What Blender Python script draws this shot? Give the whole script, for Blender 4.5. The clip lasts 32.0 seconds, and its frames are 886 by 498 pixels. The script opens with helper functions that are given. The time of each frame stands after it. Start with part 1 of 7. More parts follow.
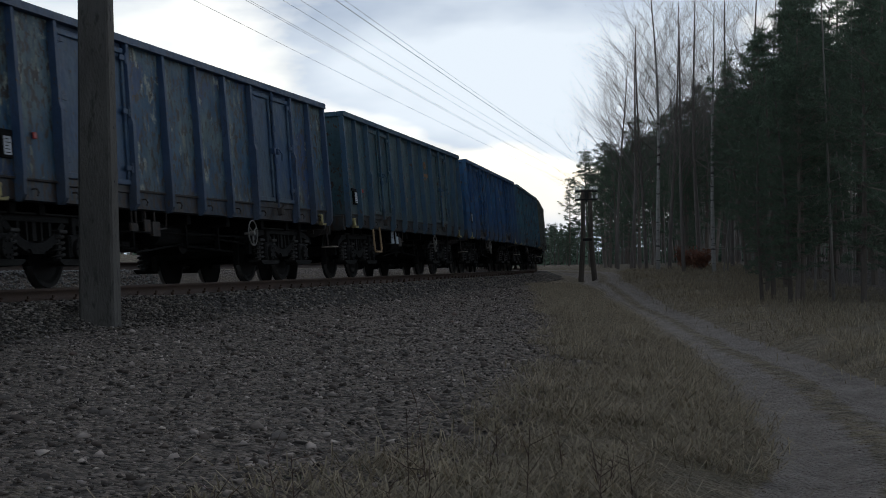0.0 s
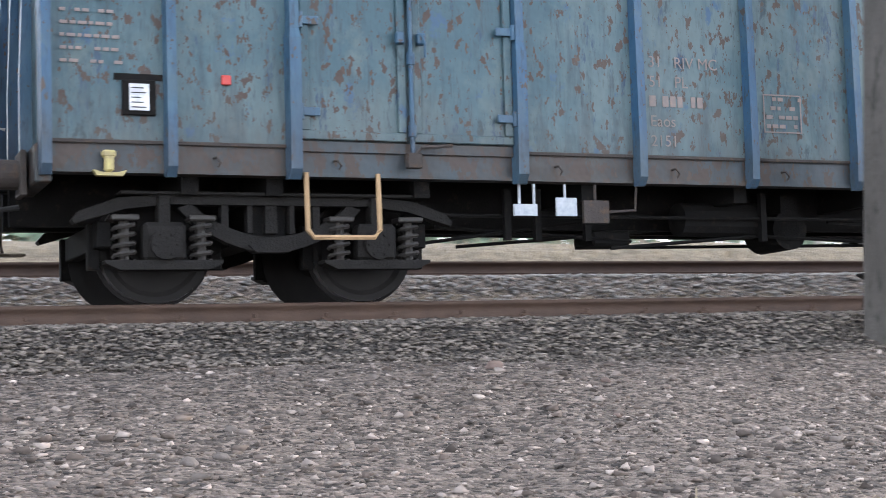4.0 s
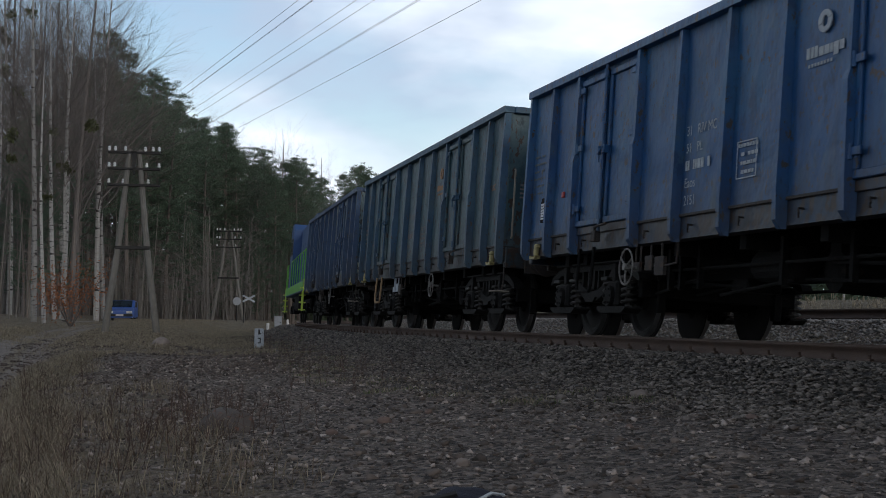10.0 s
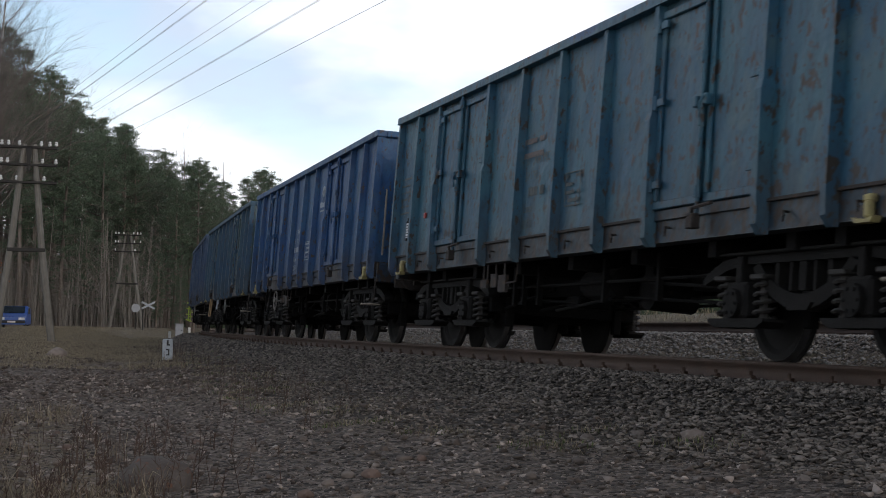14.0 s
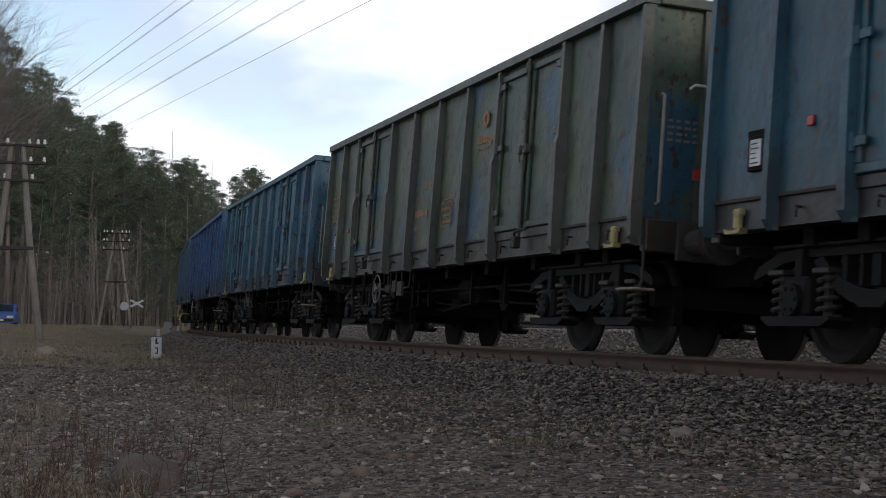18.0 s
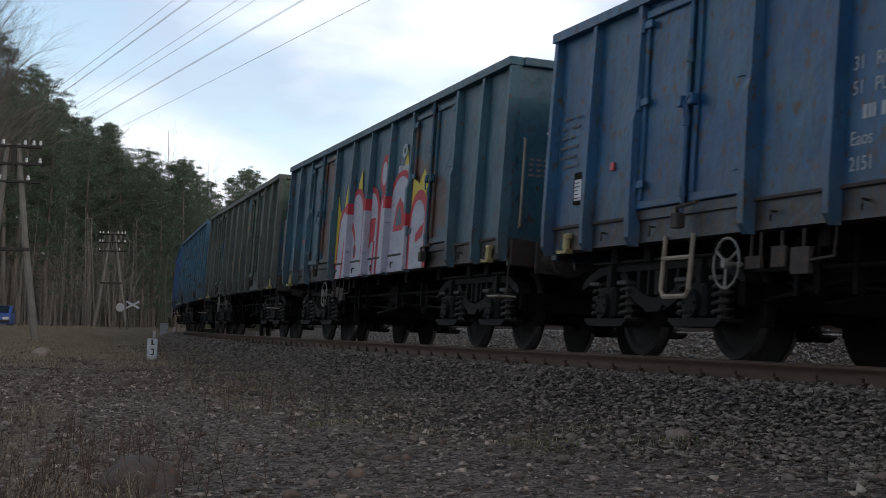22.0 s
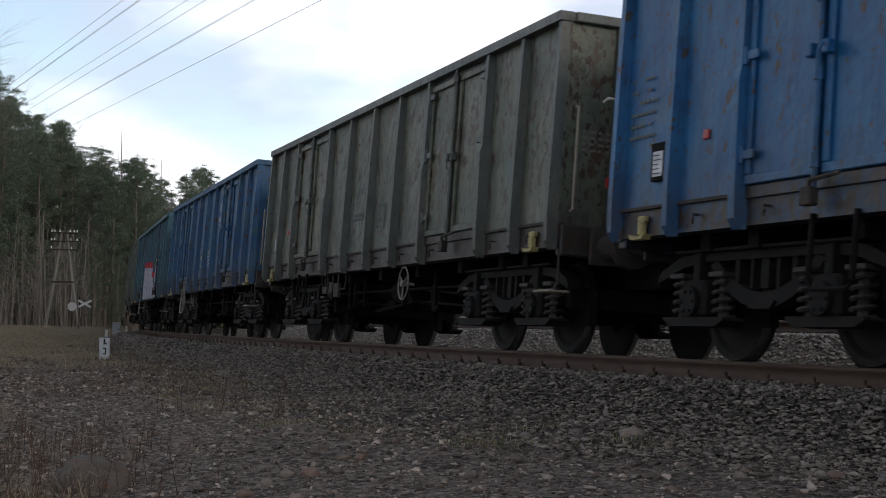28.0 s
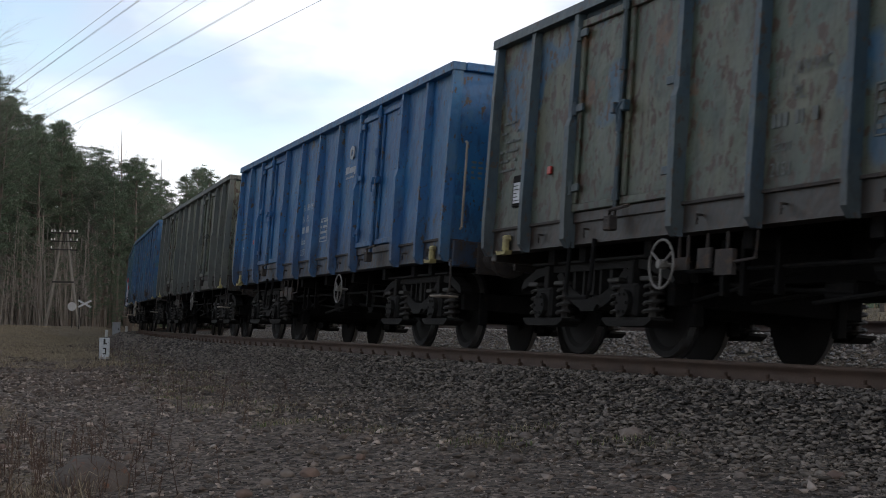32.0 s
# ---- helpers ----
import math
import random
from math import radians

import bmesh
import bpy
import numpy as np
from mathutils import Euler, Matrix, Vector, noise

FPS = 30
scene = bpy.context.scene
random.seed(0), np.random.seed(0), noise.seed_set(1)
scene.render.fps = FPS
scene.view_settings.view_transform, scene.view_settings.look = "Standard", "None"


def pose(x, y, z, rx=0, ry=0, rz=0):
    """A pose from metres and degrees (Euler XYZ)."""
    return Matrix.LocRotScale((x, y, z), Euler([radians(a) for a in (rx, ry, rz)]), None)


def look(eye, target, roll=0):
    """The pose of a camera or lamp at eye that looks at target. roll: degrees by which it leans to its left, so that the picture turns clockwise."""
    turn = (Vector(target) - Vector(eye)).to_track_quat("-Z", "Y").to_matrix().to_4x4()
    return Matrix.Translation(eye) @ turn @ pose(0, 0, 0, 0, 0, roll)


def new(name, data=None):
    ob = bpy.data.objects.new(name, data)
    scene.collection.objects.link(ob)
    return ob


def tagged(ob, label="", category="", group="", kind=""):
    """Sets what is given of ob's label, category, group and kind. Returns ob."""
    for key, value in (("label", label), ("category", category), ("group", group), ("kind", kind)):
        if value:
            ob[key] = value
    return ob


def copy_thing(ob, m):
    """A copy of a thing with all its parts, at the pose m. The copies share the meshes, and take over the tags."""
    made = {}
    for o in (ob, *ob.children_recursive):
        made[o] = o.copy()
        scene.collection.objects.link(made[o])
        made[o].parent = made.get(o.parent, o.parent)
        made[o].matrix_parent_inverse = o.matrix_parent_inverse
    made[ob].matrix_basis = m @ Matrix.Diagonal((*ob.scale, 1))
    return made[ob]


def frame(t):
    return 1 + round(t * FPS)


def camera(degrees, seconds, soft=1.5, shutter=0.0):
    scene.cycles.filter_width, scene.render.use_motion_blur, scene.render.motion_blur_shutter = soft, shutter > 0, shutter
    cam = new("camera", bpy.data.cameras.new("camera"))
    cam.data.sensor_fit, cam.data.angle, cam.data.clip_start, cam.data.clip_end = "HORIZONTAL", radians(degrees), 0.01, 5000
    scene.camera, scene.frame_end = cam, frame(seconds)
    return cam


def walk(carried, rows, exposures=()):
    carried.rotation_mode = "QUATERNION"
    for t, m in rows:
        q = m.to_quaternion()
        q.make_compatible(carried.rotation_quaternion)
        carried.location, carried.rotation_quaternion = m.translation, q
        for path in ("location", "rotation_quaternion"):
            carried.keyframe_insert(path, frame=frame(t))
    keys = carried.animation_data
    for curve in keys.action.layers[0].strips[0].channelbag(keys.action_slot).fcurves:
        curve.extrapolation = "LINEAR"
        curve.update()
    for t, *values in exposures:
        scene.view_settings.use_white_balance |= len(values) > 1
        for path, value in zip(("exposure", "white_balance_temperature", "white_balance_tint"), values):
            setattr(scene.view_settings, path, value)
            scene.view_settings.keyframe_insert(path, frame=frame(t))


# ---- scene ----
# camera: a pan from one end of the train to the other, then a held view along it
cam = camera(33.0, 32.0, soft=0.6, shutter=0.25)


def aim(x, y, z, heading, tilt, lean):
    """A camera pose from its place, its heading (degrees left of +y), its upward tilt and its lean to the left."""
    return pose(x, y, z, 90 + tilt, 0, heading) @ pose(0, 0, 0, 0, 0, lean)


PATH = [
    (0, aim(-10.19, -2.65, 0.17, -75.63, 0.71, -1.05)),
    (1, aim(-10.19, -2.65, 0.17, -75.63, 0.71, -1.05)),
    (1.5, aim(-10.19, -2.65, 0.17, -75.63, 0.71, -1.05)),
    (2, aim(-9.01, -2.74, 0.16, -72.26, 0.69, -0.82)),
    (2.5, aim(-8.73, -1.45, 0.13, -70.13, 1.25, -1.00)),
    (3, aim(-7.61, -1.69, 0.11, -61.64, 1.43, -0.74)),
    (3.3, aim(-6.56, -3.26, 0.10, -49.35, 1.44, -0.53)),
    (3.6, aim(-5.06, -4.52, 0.14, -36.78, 1.17, -0.49)),
    (4, aim(-3.32, -5.50, 0.17, -21.90, 1.25, -0.43)),
    (4.5, aim(-0.02, -6.53, 0.17, 1.18, 1.68, -0.17)),
    (5, aim(3.22, -5.94, 0.14, 23.00, 2.45, 0.28)),
    (5.5, aim(5.23, -4.62, 0.12, 39.57, 3.31, 0.78)),
    (6, aim(6.81, -2.68, 0.12, 54.79, 3.89, 1.18)),
    (6.5, aim(6.94, -1.46, 0.13, 64.20, 4.19, 1.35)),
    (7, aim(6.95, -1.18, 0.14, 69.59, 3.92, 1.16)),
    (7.5, aim(6.96, -2.09, 0.16, 69.78, 3.18, 1.07)),
    (8, aim(7.23, -1.85, 0.17, 72.18, 2.91, 0.99)),
    (8.5, aim(6.58, -0.70, 0.17, 74.87, 3.15, 0.83)),
    (9, aim(4.21, -0.84, 0.16, 73.24, 3.24, 0.68)),
    (9.5, aim(3.21, -0.42, 0.16, 73.81, 3.01, 0.62)),
    (10, aim(2.40, -0.13, 0.17, 74.35, 2.73, 0.59)),
    (10.5, aim(1.24, -0.23, 0.17, 73.59, 2.56, 0.61)),
    (11, aim(0.03, -0.13, 0.18, 73.16, 2.48, 0.64)),
    (11.5, aim(-0.75, 0.08, 0.22, 72.68, 2.19, 0.90)),
    (12, aim(-0.75, 0.08, 0.22, 72.24, 2.22, 0.95)),
    (12.5, aim(-0.75, 0.08, 0.22, 71.74, 2.33, 0.95)),
    (13, aim(-0.75, 0.08, 0.22, 71.71, 2.52, 0.95)),
    (13.5, aim(-0.75, 0.08, 0.22, 71.10, 2.83, 0.95)),
    (15.5, aim(-0.75, 0.08, 0.22, 69.30, 3.28, 0.95)),
    (16, aim(-0.75, 0.08, 0.22, 68.83, 3.13, 0.95)),
    (16.5, aim(-0.75, 0.08, 0.22, 68.49, 3.06, 0.95)),
    (17, aim(-0.75, 0.08, 0.22, 68.58, 3.04, 0.95)),
    (17.5, aim(-0.75, 0.08, 0.22, 69.03, 3.04, 0.95)),
    (18, aim(-0.75, 0.08, 0.22, 70.07, 3.04, 0.95)),
    (18.5, aim(-0.75, 0.08, 0.22, 70.38, 3.08, 0.95)),
    (19.5, aim(-0.75, 0.08, 0.22, 70.31, 3.08, 0.95)),
    (20, aim(-0.75, 0.08, 0.22, 70.21, 3.08, 0.95)),
    (20.5, aim(-0.75, 0.08, 0.22, 70.15, 3.08, 0.95)),
    (21, aim(-0.75, 0.08, 0.22, 70.11, 3.08, 0.95)),
    (22, aim(-0.75, 0.08, 0.22, 69.92, 3.09, 0.95)),
    (22.5, aim(-0.75, 0.08, 0.22, 69.22, 3.08, 0.95)),
    (23, aim(-0.75, 0.08, 0.22, 68.52, 3.07, 0.95)),
    (23.5, aim(-0.75, 0.08, 0.22, 68.05, 3.08, 0.95)),
    (24, aim(-0.75, 0.08, 0.22, 67.81, 3.08, 0.95)),
    (24.5, aim(-0.75, 0.08, 0.22, 67.68, 3.08, 0.95)),
    (25, aim(-0.75, 0.08, 0.22, 67.75, 3.08, 0.95)),
    (25.5, aim(-0.75, 0.08, 0.22, 67.98, 3.08, 0.95)),
    (27.5, aim(-0.75, 0.08, 0.22, 68.17, 3.09, 0.95)),
    (32, aim(-0.75, 0.08, 0.22, 68.17, 3.09, 0.95)),
]
EXPO = [(0, -0.3, 6400, 9), (2.0, -0.3, 6400, 9), (3.0, 0.0, 6450, 9), (3.5, 1.0, 6800, 13), (4.0, 2.85, 6900, 16), (4.5, 2.85, 6900, 16), (6.5, 2.2, 6750, 13), (7.0, 0.95, 6600, 11), (7.5, -0.3, 6200, 8), (9.0, -0.2, 6400, 10), (10.0, 0.1, 6500, 11), (12.0, 0.4, 6900, 14), (14.0, 0.45, 6950, 14), (19.0, 0.45, 6950, 15), (20.5, 0.3, 6700, 12), (25.0, 0.4, 6950, 14), (32.0, 0.45, 7000, 14)]
walk(cam, PATH, EXPO)

# ---- world and sun ----
world = bpy.data.worlds.new("sky")
scene.world = world
world.use_nodes = True


def build_sky():
    nt = world.node_tree
    nt.nodes.clear()
    N, Lk = nt.nodes.new, nt.links.new
    out, bg, sky = N("ShaderNodeOutputWorld"), N("ShaderNodeBackground"), N("ShaderNodeTexSky")
    sky.sky_type, sky.sun_disc = "NISHITA", False
    sky.sun_elevation, sky.sun_rotation = radians(22), radians(80)
    sky.air_density, sky.dust_density = 1.0, 0.7
    tc, mp = N("ShaderNodeTexCoord"), N("ShaderNodeMapping")
    mp.inputs["Scale"].default_value = (1.0, 1.0, 2.6)
    Lk(tc.outputs["Generated"], mp.inputs["Vector"])
    n1, n2 = N("ShaderNodeTexNoise"), N("ShaderNodeTexNoise")
    n1.inputs["Scale"].default_value, n1.inputs["Detail"].default_value, n1.inputs["Roughness"].default_value = 2.3, 7, 0.52
    n2.inputs["Scale"].default_value, n2.inputs["Detail"].default_value = 3.7, 5
    Lk(mp.outputs[0], n1.inputs["Vector"])
    Lk(mp.outputs[0], n2.inputs["Vector"])
    cover = N("ShaderNodeValToRGB")
    cover.color_ramp.elements[0].position, cover.color_ramp.elements[1].position = 0.44, 0.56
    Lk(n1.outputs["Fac"], cover.inputs["Fac"])
    shade = N("ShaderNodeValToRGB")
    e = shade.color_ramp.elements
    e[0].position, e[0].color = 0.40, (5.4, 6.5, 8.3, 1)
    e[1].position, e[1].color = 0.62, (11.4, 12.4, 13.5, 1)
    Lk(n2.outputs["Fac"], shade.inputs["Fac"])
    mix = N("ShaderNodeMix")
    mix.data_type = "RGBA"
    low, near, most = N("ShaderNodeSeparateXYZ"), N("ShaderNodeMapRange"), N("ShaderNodeMath")
    Lk(tc.outputs["Generated"], low.inputs[0])
    near.inputs["From Min"].default_value, near.inputs["From Max"].default_value = 0.02, 0.16
    near.inputs["To Min"].default_value, near.inputs["To Max"].default_value = 1.0, 0.0
    Lk(low.outputs["Z"], near.inputs["Value"])
    most.operation = "MAXIMUM"
    Lk(cover.outputs["Color"], most.inputs[0])
    Lk(near.outputs[0], most.inputs[1])
    Lk(most.outputs[0], mix.inputs["Factor"])
    clear = N("ShaderNodeVectorMath")
    clear.operation = "SCALE"
    clear.inputs["Scale"].default_value = 1.3
    Lk(sky.outputs["Color"], clear.inputs[0])
    Lk(clear.outputs[0], mix.inputs["A"])
    Lk(shade.outputs["Color"], mix.inputs["B"])
    # the low winter cloud deck is brightest towards the horizon and duller overhead
    sx, lift, dim = N("ShaderNodeSeparateXYZ"), N("ShaderNodeMapRange"), N("ShaderNodeVectorMath")
    Lk(tc.outputs["Generated"], sx.inputs[0])
    lift.inputs["From Min"].default_value, lift.inputs["From Max"].default_value = 0.22, 0.75
    lift.inputs["To Min"].default_value, lift.inputs["To Max"].default_value = 1.0, 0.45
    Lk(sx.outputs["Z"], lift.inputs["Value"])
    dim.operation = "SCALE"
    Lk(mix.outputs["Result"], dim.inputs[0])
    Lk(lift.outputs[0], dim.inputs["Scale"])
    bg.inputs["Strength"].default_value = 0.09
    Lk(dim.outputs[0], bg.inputs["Color"])
    Lk(bg.outputs[0], out.inputs[0])


build_sky()
sun_data = bpy.data.lights.new("sun", "SUN")
sun_data.energy, sun_data.angle, sun_data.color = 0.35, radians(14), (1.0, 0.96, 0.9)
sun = new("sun", sun_data)
sun.matrix_world = look((60, 11, 26), (0, 0, 0))

# ---- track line ----
R, D, CANT = 408.16, 7.515, radians(3.26)
S_POLY = (1.7676713e-05, -9.0617942e-04, -3.8400216e-03, 5.02390882, -17.416972)


def s_at(t):
    """How far along the line the front of the second wagon has come."""
    v = 0.0
    for c in S_POLY:
        v = v * t + c
    return v


def on_line(s, off=0.0, r=R, d=D):
    a = s / r
    return Vector((-(r + off) * math.sin(a), d + r - (r + off) * math.cos(a), 0))


def q_of(x, y):
    """Distance from the track's middle line, positive towards the dirt road."""
    return math.hypot(x, y - D - R) - R


# ---- materials ----
def mat(name, base, rough=0.8, metal=0.0, other=None, scale=4.0, amount=0.5, bump=0.0, bump_scale=40.0, third=None, third_at=(0.55, 0.7), third_scale=12.0, stretch=(1, 1, 1), island=0.0, rnd=0.0):
    m = bpy.data.materials.new(name)
    m.use_nodes = True
    nt = m.node_tree
    N, Lk = nt.nodes.new, nt.links.new
    bs = nt.nodes["Principled BSDF"]
    bs.inputs["Roughness"].default_value, bs.inputs["Metallic"].default_value = rough, metal
    tc, mp = N("ShaderNodeTexCoord"), N("ShaderNodeMapping")
    mp.inputs["Scale"].default_value = stretch
    Lk(tc.outputs["Object"], mp.inputs["Vector"])
    col = None
    n = N("ShaderNodeTexNoise")
    n.inputs["Scale"].default_value, n.inputs["Detail"].default_value, n.inputs["Roughness"].default_value = scale, 6, 0.62
    Lk(mp.outputs[0], n.inputs["Vector"])
    rp = N("ShaderNodeValToRGB")
    o = other or tuple(c * 0.7 for c in base)
    rp.color_ramp.elements[0].position, rp.color_ramp.elements[0].color = 0.5 - amount / 2, (*o, 1)
    rp.color_ramp.elements[1].position, rp.color_ramp.elements[1].color = 0.5 + amount / 2, (*base, 1)
    Lk(n.outputs["Fac"], rp.inputs["Fac"])
    col = rp.outputs["Color"]
    if third:
        n3 = N("ShaderNodeTexNoise")
        n3.inputs["Scale"].default_value, n3.inputs["Detail"].default_value, n3.inputs["Roughness"].default_value = third_scale, 5, 0.6
        Lk(mp.outputs[0], n3.inputs["Vector"])
        r3 = N("ShaderNodeValToRGB")
        r3.color_ramp.elements[0].position, r3.color_ramp.elements[1].position = third_at
        Lk(n3.outputs["Fac"], r3.inputs["Fac"])
        mx = N("ShaderNodeMix")
        mx.data_type = "RGBA"
        Lk(r3.outputs["Color"], mx.inputs["Factor"])
        Lk(col, mx.inputs["A"])
        mx.inputs["B"].default_value = (*third, 1)
        col = mx.outputs["Result"]
    if island or rnd:
        hs = N("ShaderNodeHueSaturation")
        if island:
            src = N("ShaderNodeNewGeometry").outputs["Random Per Island"]
        else:
            src = N("ShaderNodeObjectInfo").outputs["Random"]
        k = island or rnd
        mr = N("ShaderNodeMapRange")
        mr.inputs["To Min"].default_value, mr.inputs["To Max"].default_value = 1 - k, 1 + k
        Lk(src, mr.inputs["Value"])
        Lk(mr.outputs[0], hs.inputs["Value"])
        Lk(col, hs.inputs["Color"])
        col = hs.outputs["Color"]
    Lk(col, bs.inputs["Base Color"])
    if bump:
        nb, bp = N("ShaderNodeTexNoise"), N("ShaderNodeBump")
        nb.inputs["Scale"].default_value, nb.inputs["Detail"].default_value = bump_scale, 5
        Lk(mp.outputs[0], nb.inputs["Vector"])
        bp.inputs["Strength"].default_value, bp.inputs["Distance"].default_value = bump, 0.02
        Lk(nb.outputs["Fac"], bp.inputs["Height"])
        Lk(bp.outputs[0], bs.inputs["Normal"])
    return m


def paint(name, base, faded, rust=(0.055, 0.038, 0.030), dents=0.60, patch=None, patch_at=0.62, seed=0.0, grime=True, blotch=None, blotch_at=0.60):
    """Old wagon paint: faded at large scale, streaked with grime, chipped to rust in short scratches, with touched-up patches."""
    m = bpy.data.materials.new(name)
    m.use_nodes = True
    nt = m.node_tree
    N, Lk = nt.nodes.new, nt.links.new
    bs = nt.nodes["Principled BSDF"]
    tc = N("ShaderNodeTexCoord")

    def field(scale, stretch, detail=6, rough=0.6):
        mp, n = N("ShaderNodeMapping"), N("ShaderNodeTexNoise")
        mp.inputs["Scale"].default_value = stretch
        mp.inputs["Location"].default_value = (seed, seed * 1.7, seed * 0.6)
        Lk(tc.outputs["Object"], mp.inputs["Vector"])
        n.inputs["Scale"].default_value, n.inputs["Detail"].default_value, n.inputs["Roughness"].default_value = scale, detail, rough
        Lk(mp.outputs[0], n.inputs["Vector"])
        return n.outputs["Fac"]

    def ramp(fac, a, b):
        r = N("ShaderNodeValToRGB")
        r.color_ramp.elements[0].position, r.color_ramp.elements[1].position = a, b
        Lk(fac, r.inputs["Fac"])
        return r.outputs["Color"]

    def over(fac, a, colour):
        mx = N("ShaderNodeMix")
        mx.data_type = "RGBA"
        Lk(fac, mx.inputs["Factor"])
        if isinstance(a, tuple):
            mx.inputs["A"].default_value = (*a, 1)
        else:
            Lk(a, mx.inputs["A"])
        mx.inputs["B"].default_value = (*colour, 1)
        return mx.outputs["Result"]

    c = over(ramp(field(0.9, (1, 1, 1)), 0.42, 0.60), base, faded)
    c = over(ramp(field(2.2, (3.0, 1, 0.5), 5, 0.7), 0.48, 0.74), c, tuple(v * 0.6 for v in base))
    if patch:
        c = over(ramp(field(0.55, (1, 1, 1.2), 2), patch_at, patch_at + 0.03), c, patch)
    c = over(ramp(field(9.0, (2.2, 1, 0.35), 4, 0.75), 0.56, 0.72), c, tuple(0.35 * v + 0.012 for v in base))
    c = over(ramp(field(1.7, (1.0, 1, 0.8), 6, 0.7), 0.55, 0.68), c, tuple(0.55 * a + 0.55 * b for a, b in zip(faded, (base[1] * 0.7, base[1], base[1]))))
    c = over(ramp(field(3.3, (1.2, 1, 0.6), 5, 0.7), 0.63, 0.70), c, tuple(v * 0.45 for v in base))
    if blotch:
        c = over(ramp(field(2.4, (1.1, 1, 0.8), 7, 0.66), blotch_at, blotch_at + 0.05), c, blotch)
        c = over(ramp(field(4.6, (1.6, 1, 0.45), 5, 0.7), blotch_at, blotch_at + 0.07), c, tuple(0.6 * v for v in blotch))
    chip = ramp(field(7.5, (1.5, 1.5, 0.85), 4, 0.62), dents + 0.012, dents + 0.035)
    c = over(chip, c, rust)
    c = over(ramp(field(16.0, (1.0, 1, 0.5), 2, 0.5), 0.70, 0.73), c, tuple(v * 1.3 for v in rust))
    c = over(ramp(field(34.0, (0.7, 1, 0.5), 3, 0.6), 0.655, 0.69), c, tuple(v * 0.9 for v in rust))
    if grime:
        sep, band, spread, edge = N("ShaderNodeSeparateXYZ"), N("ShaderNodeMapRange"), N("ShaderNodeMath"), N("ShaderNodeMapRange")
        Lk(tc.outputs["Object"], sep.inputs[0])
        band.inputs["From Min"].default_value, band.inputs["From Max"].default_value = 1.15, 1.95
        band.inputs["To Min"].default_value, band.inputs["To Max"].default_value = 0.42, 0.0
        Lk(sep.outputs["Z"], band.inputs["Value"])
        spread.operation = "ADD"
        Lk(band.outputs[0], spread.inputs[0])
        Lk(field(2.6, (2.2, 1, 0.5), 6, 0.68), spread.inputs[1])
        edge.inputs["From Min"].default_value, edge.inputs["From Max"].default_value = 0.62, 0.98
        edge.inputs["To Max"].default_value = 0.5
        Lk(spread.outputs[0], edge.inputs["Value"])
        c = over(edge.outputs[0], c, (0.050, 0.045, 0.040))
    Lk(c, bs.inputs["Base Color"])
    bs.inputs["Roughness"].default_value = 0.5
    bp = N("ShaderNodeBump")
    bp.inputs["Strength"].default_value, bp.inputs["Distance"].default_value = 0.75, 0.05
    Lk(field(2.4, (1, 1, 1), 3), bp.inputs["Height"])
    Lk(bp.outputs[0], bs.inputs["Normal"])
    return m


# underframe, bogie and wheel steel: base colour blackened to carry the shade below the wagons
M_UNDER = mat("near_black_steel", (0.010, 0.0093, 0.009), 0.9, 0.0, (0.006, 0.0054, 0.005), 6, 0.6, 0.3, 60, third=(0.028, 0.02, 0.015), third_at=(0.58, 0.75))
M_SILL = mat("rusty_sill", (0.0525, 0.0434, 0.0385), 0.85, 0.0, (0.028, 0.021, 0.0182), 5, 0.6, 0.4, 50, third=(0.077, 0.0455, 0.028), third_at=(0.55, 0.7))
M_BOGIE = mat("near_black_cast_steel", (0.019, 0.017, 0.0155), 0.8, 0.0, (0.011, 0.0102, 0.0095), 7, 0.6, 0.4, 45)
M_SPRING = mat("coil_spring_steel", (0.042, 0.037, 0.033), 0.65, 0.1, None, 12, 0.5)
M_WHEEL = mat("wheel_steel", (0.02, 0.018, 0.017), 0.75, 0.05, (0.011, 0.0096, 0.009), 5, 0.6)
# reflection cut as well, to deepen that painted-in underside shade
for underside_steel in (M_UNDER, M_BOGIE, M_WHEEL):
    underside_steel.node_tree.nodes["Principled BSDF"].inputs["Specular IOR Level"].default_value = 0.2
M_TREAD = mat("bright_tread", (0.35, 0.34, 0.33), 0.35, 0.8, None, 8, 0.4)
M_RAIL = mat("rail_rust", (0.0975, 0.0562, 0.0375), 0.75, 0.1, (0.0525, 0.0315, 0.0225), 3, 0.6, 0.3, 60)
M_RAILHEAD = mat("rail_running_band", (0.20, 0.13, 0.095), 0.45, 0.5, (0.14, 0.09, 0.065), 5, 0.5)
M_SLEEPER = mat("sleeper_concrete", (0.132, 0.12, 0.108), 0.95, 0.0, (0.084, 0.072, 0.066), 6, 0.6, 0.4, 50)
M_BALLAST = mat("ballast_stone", (0.215, 0.182, 0.155), 0.95, 0.0, (0.10, 0.085, 0.073), 9, 0.6, 0.0, island=0.72)
M_PEBBLE = mat("ground_pebble", (0.37, 0.31, 0.27), 0.9, 0.0, (0.14, 0.115, 0.10), 8, 0.6, 0.0, island=0.8)
M_CLOD = mat("soil_clod", (0.15, 0.118, 0.098), 0.97, 0.0, (0.065, 0.05, 0.042), 8, 0.6, 0.0, island=0.5)
M_LITTER = mat("dead_leaf_litter", (0.13, 0.085, 0.055), 0.95, 0.0, (0.07, 0.046, 0.032), 8, 0.6, 0.0, island=0.5)
M_STONE = mat("field_stone", (0.20, 0.172, 0.152), 0.95, 0.0, (0.10, 0.08, 0.07), 6, 0.6, 0.4, 40, rnd=0.3)
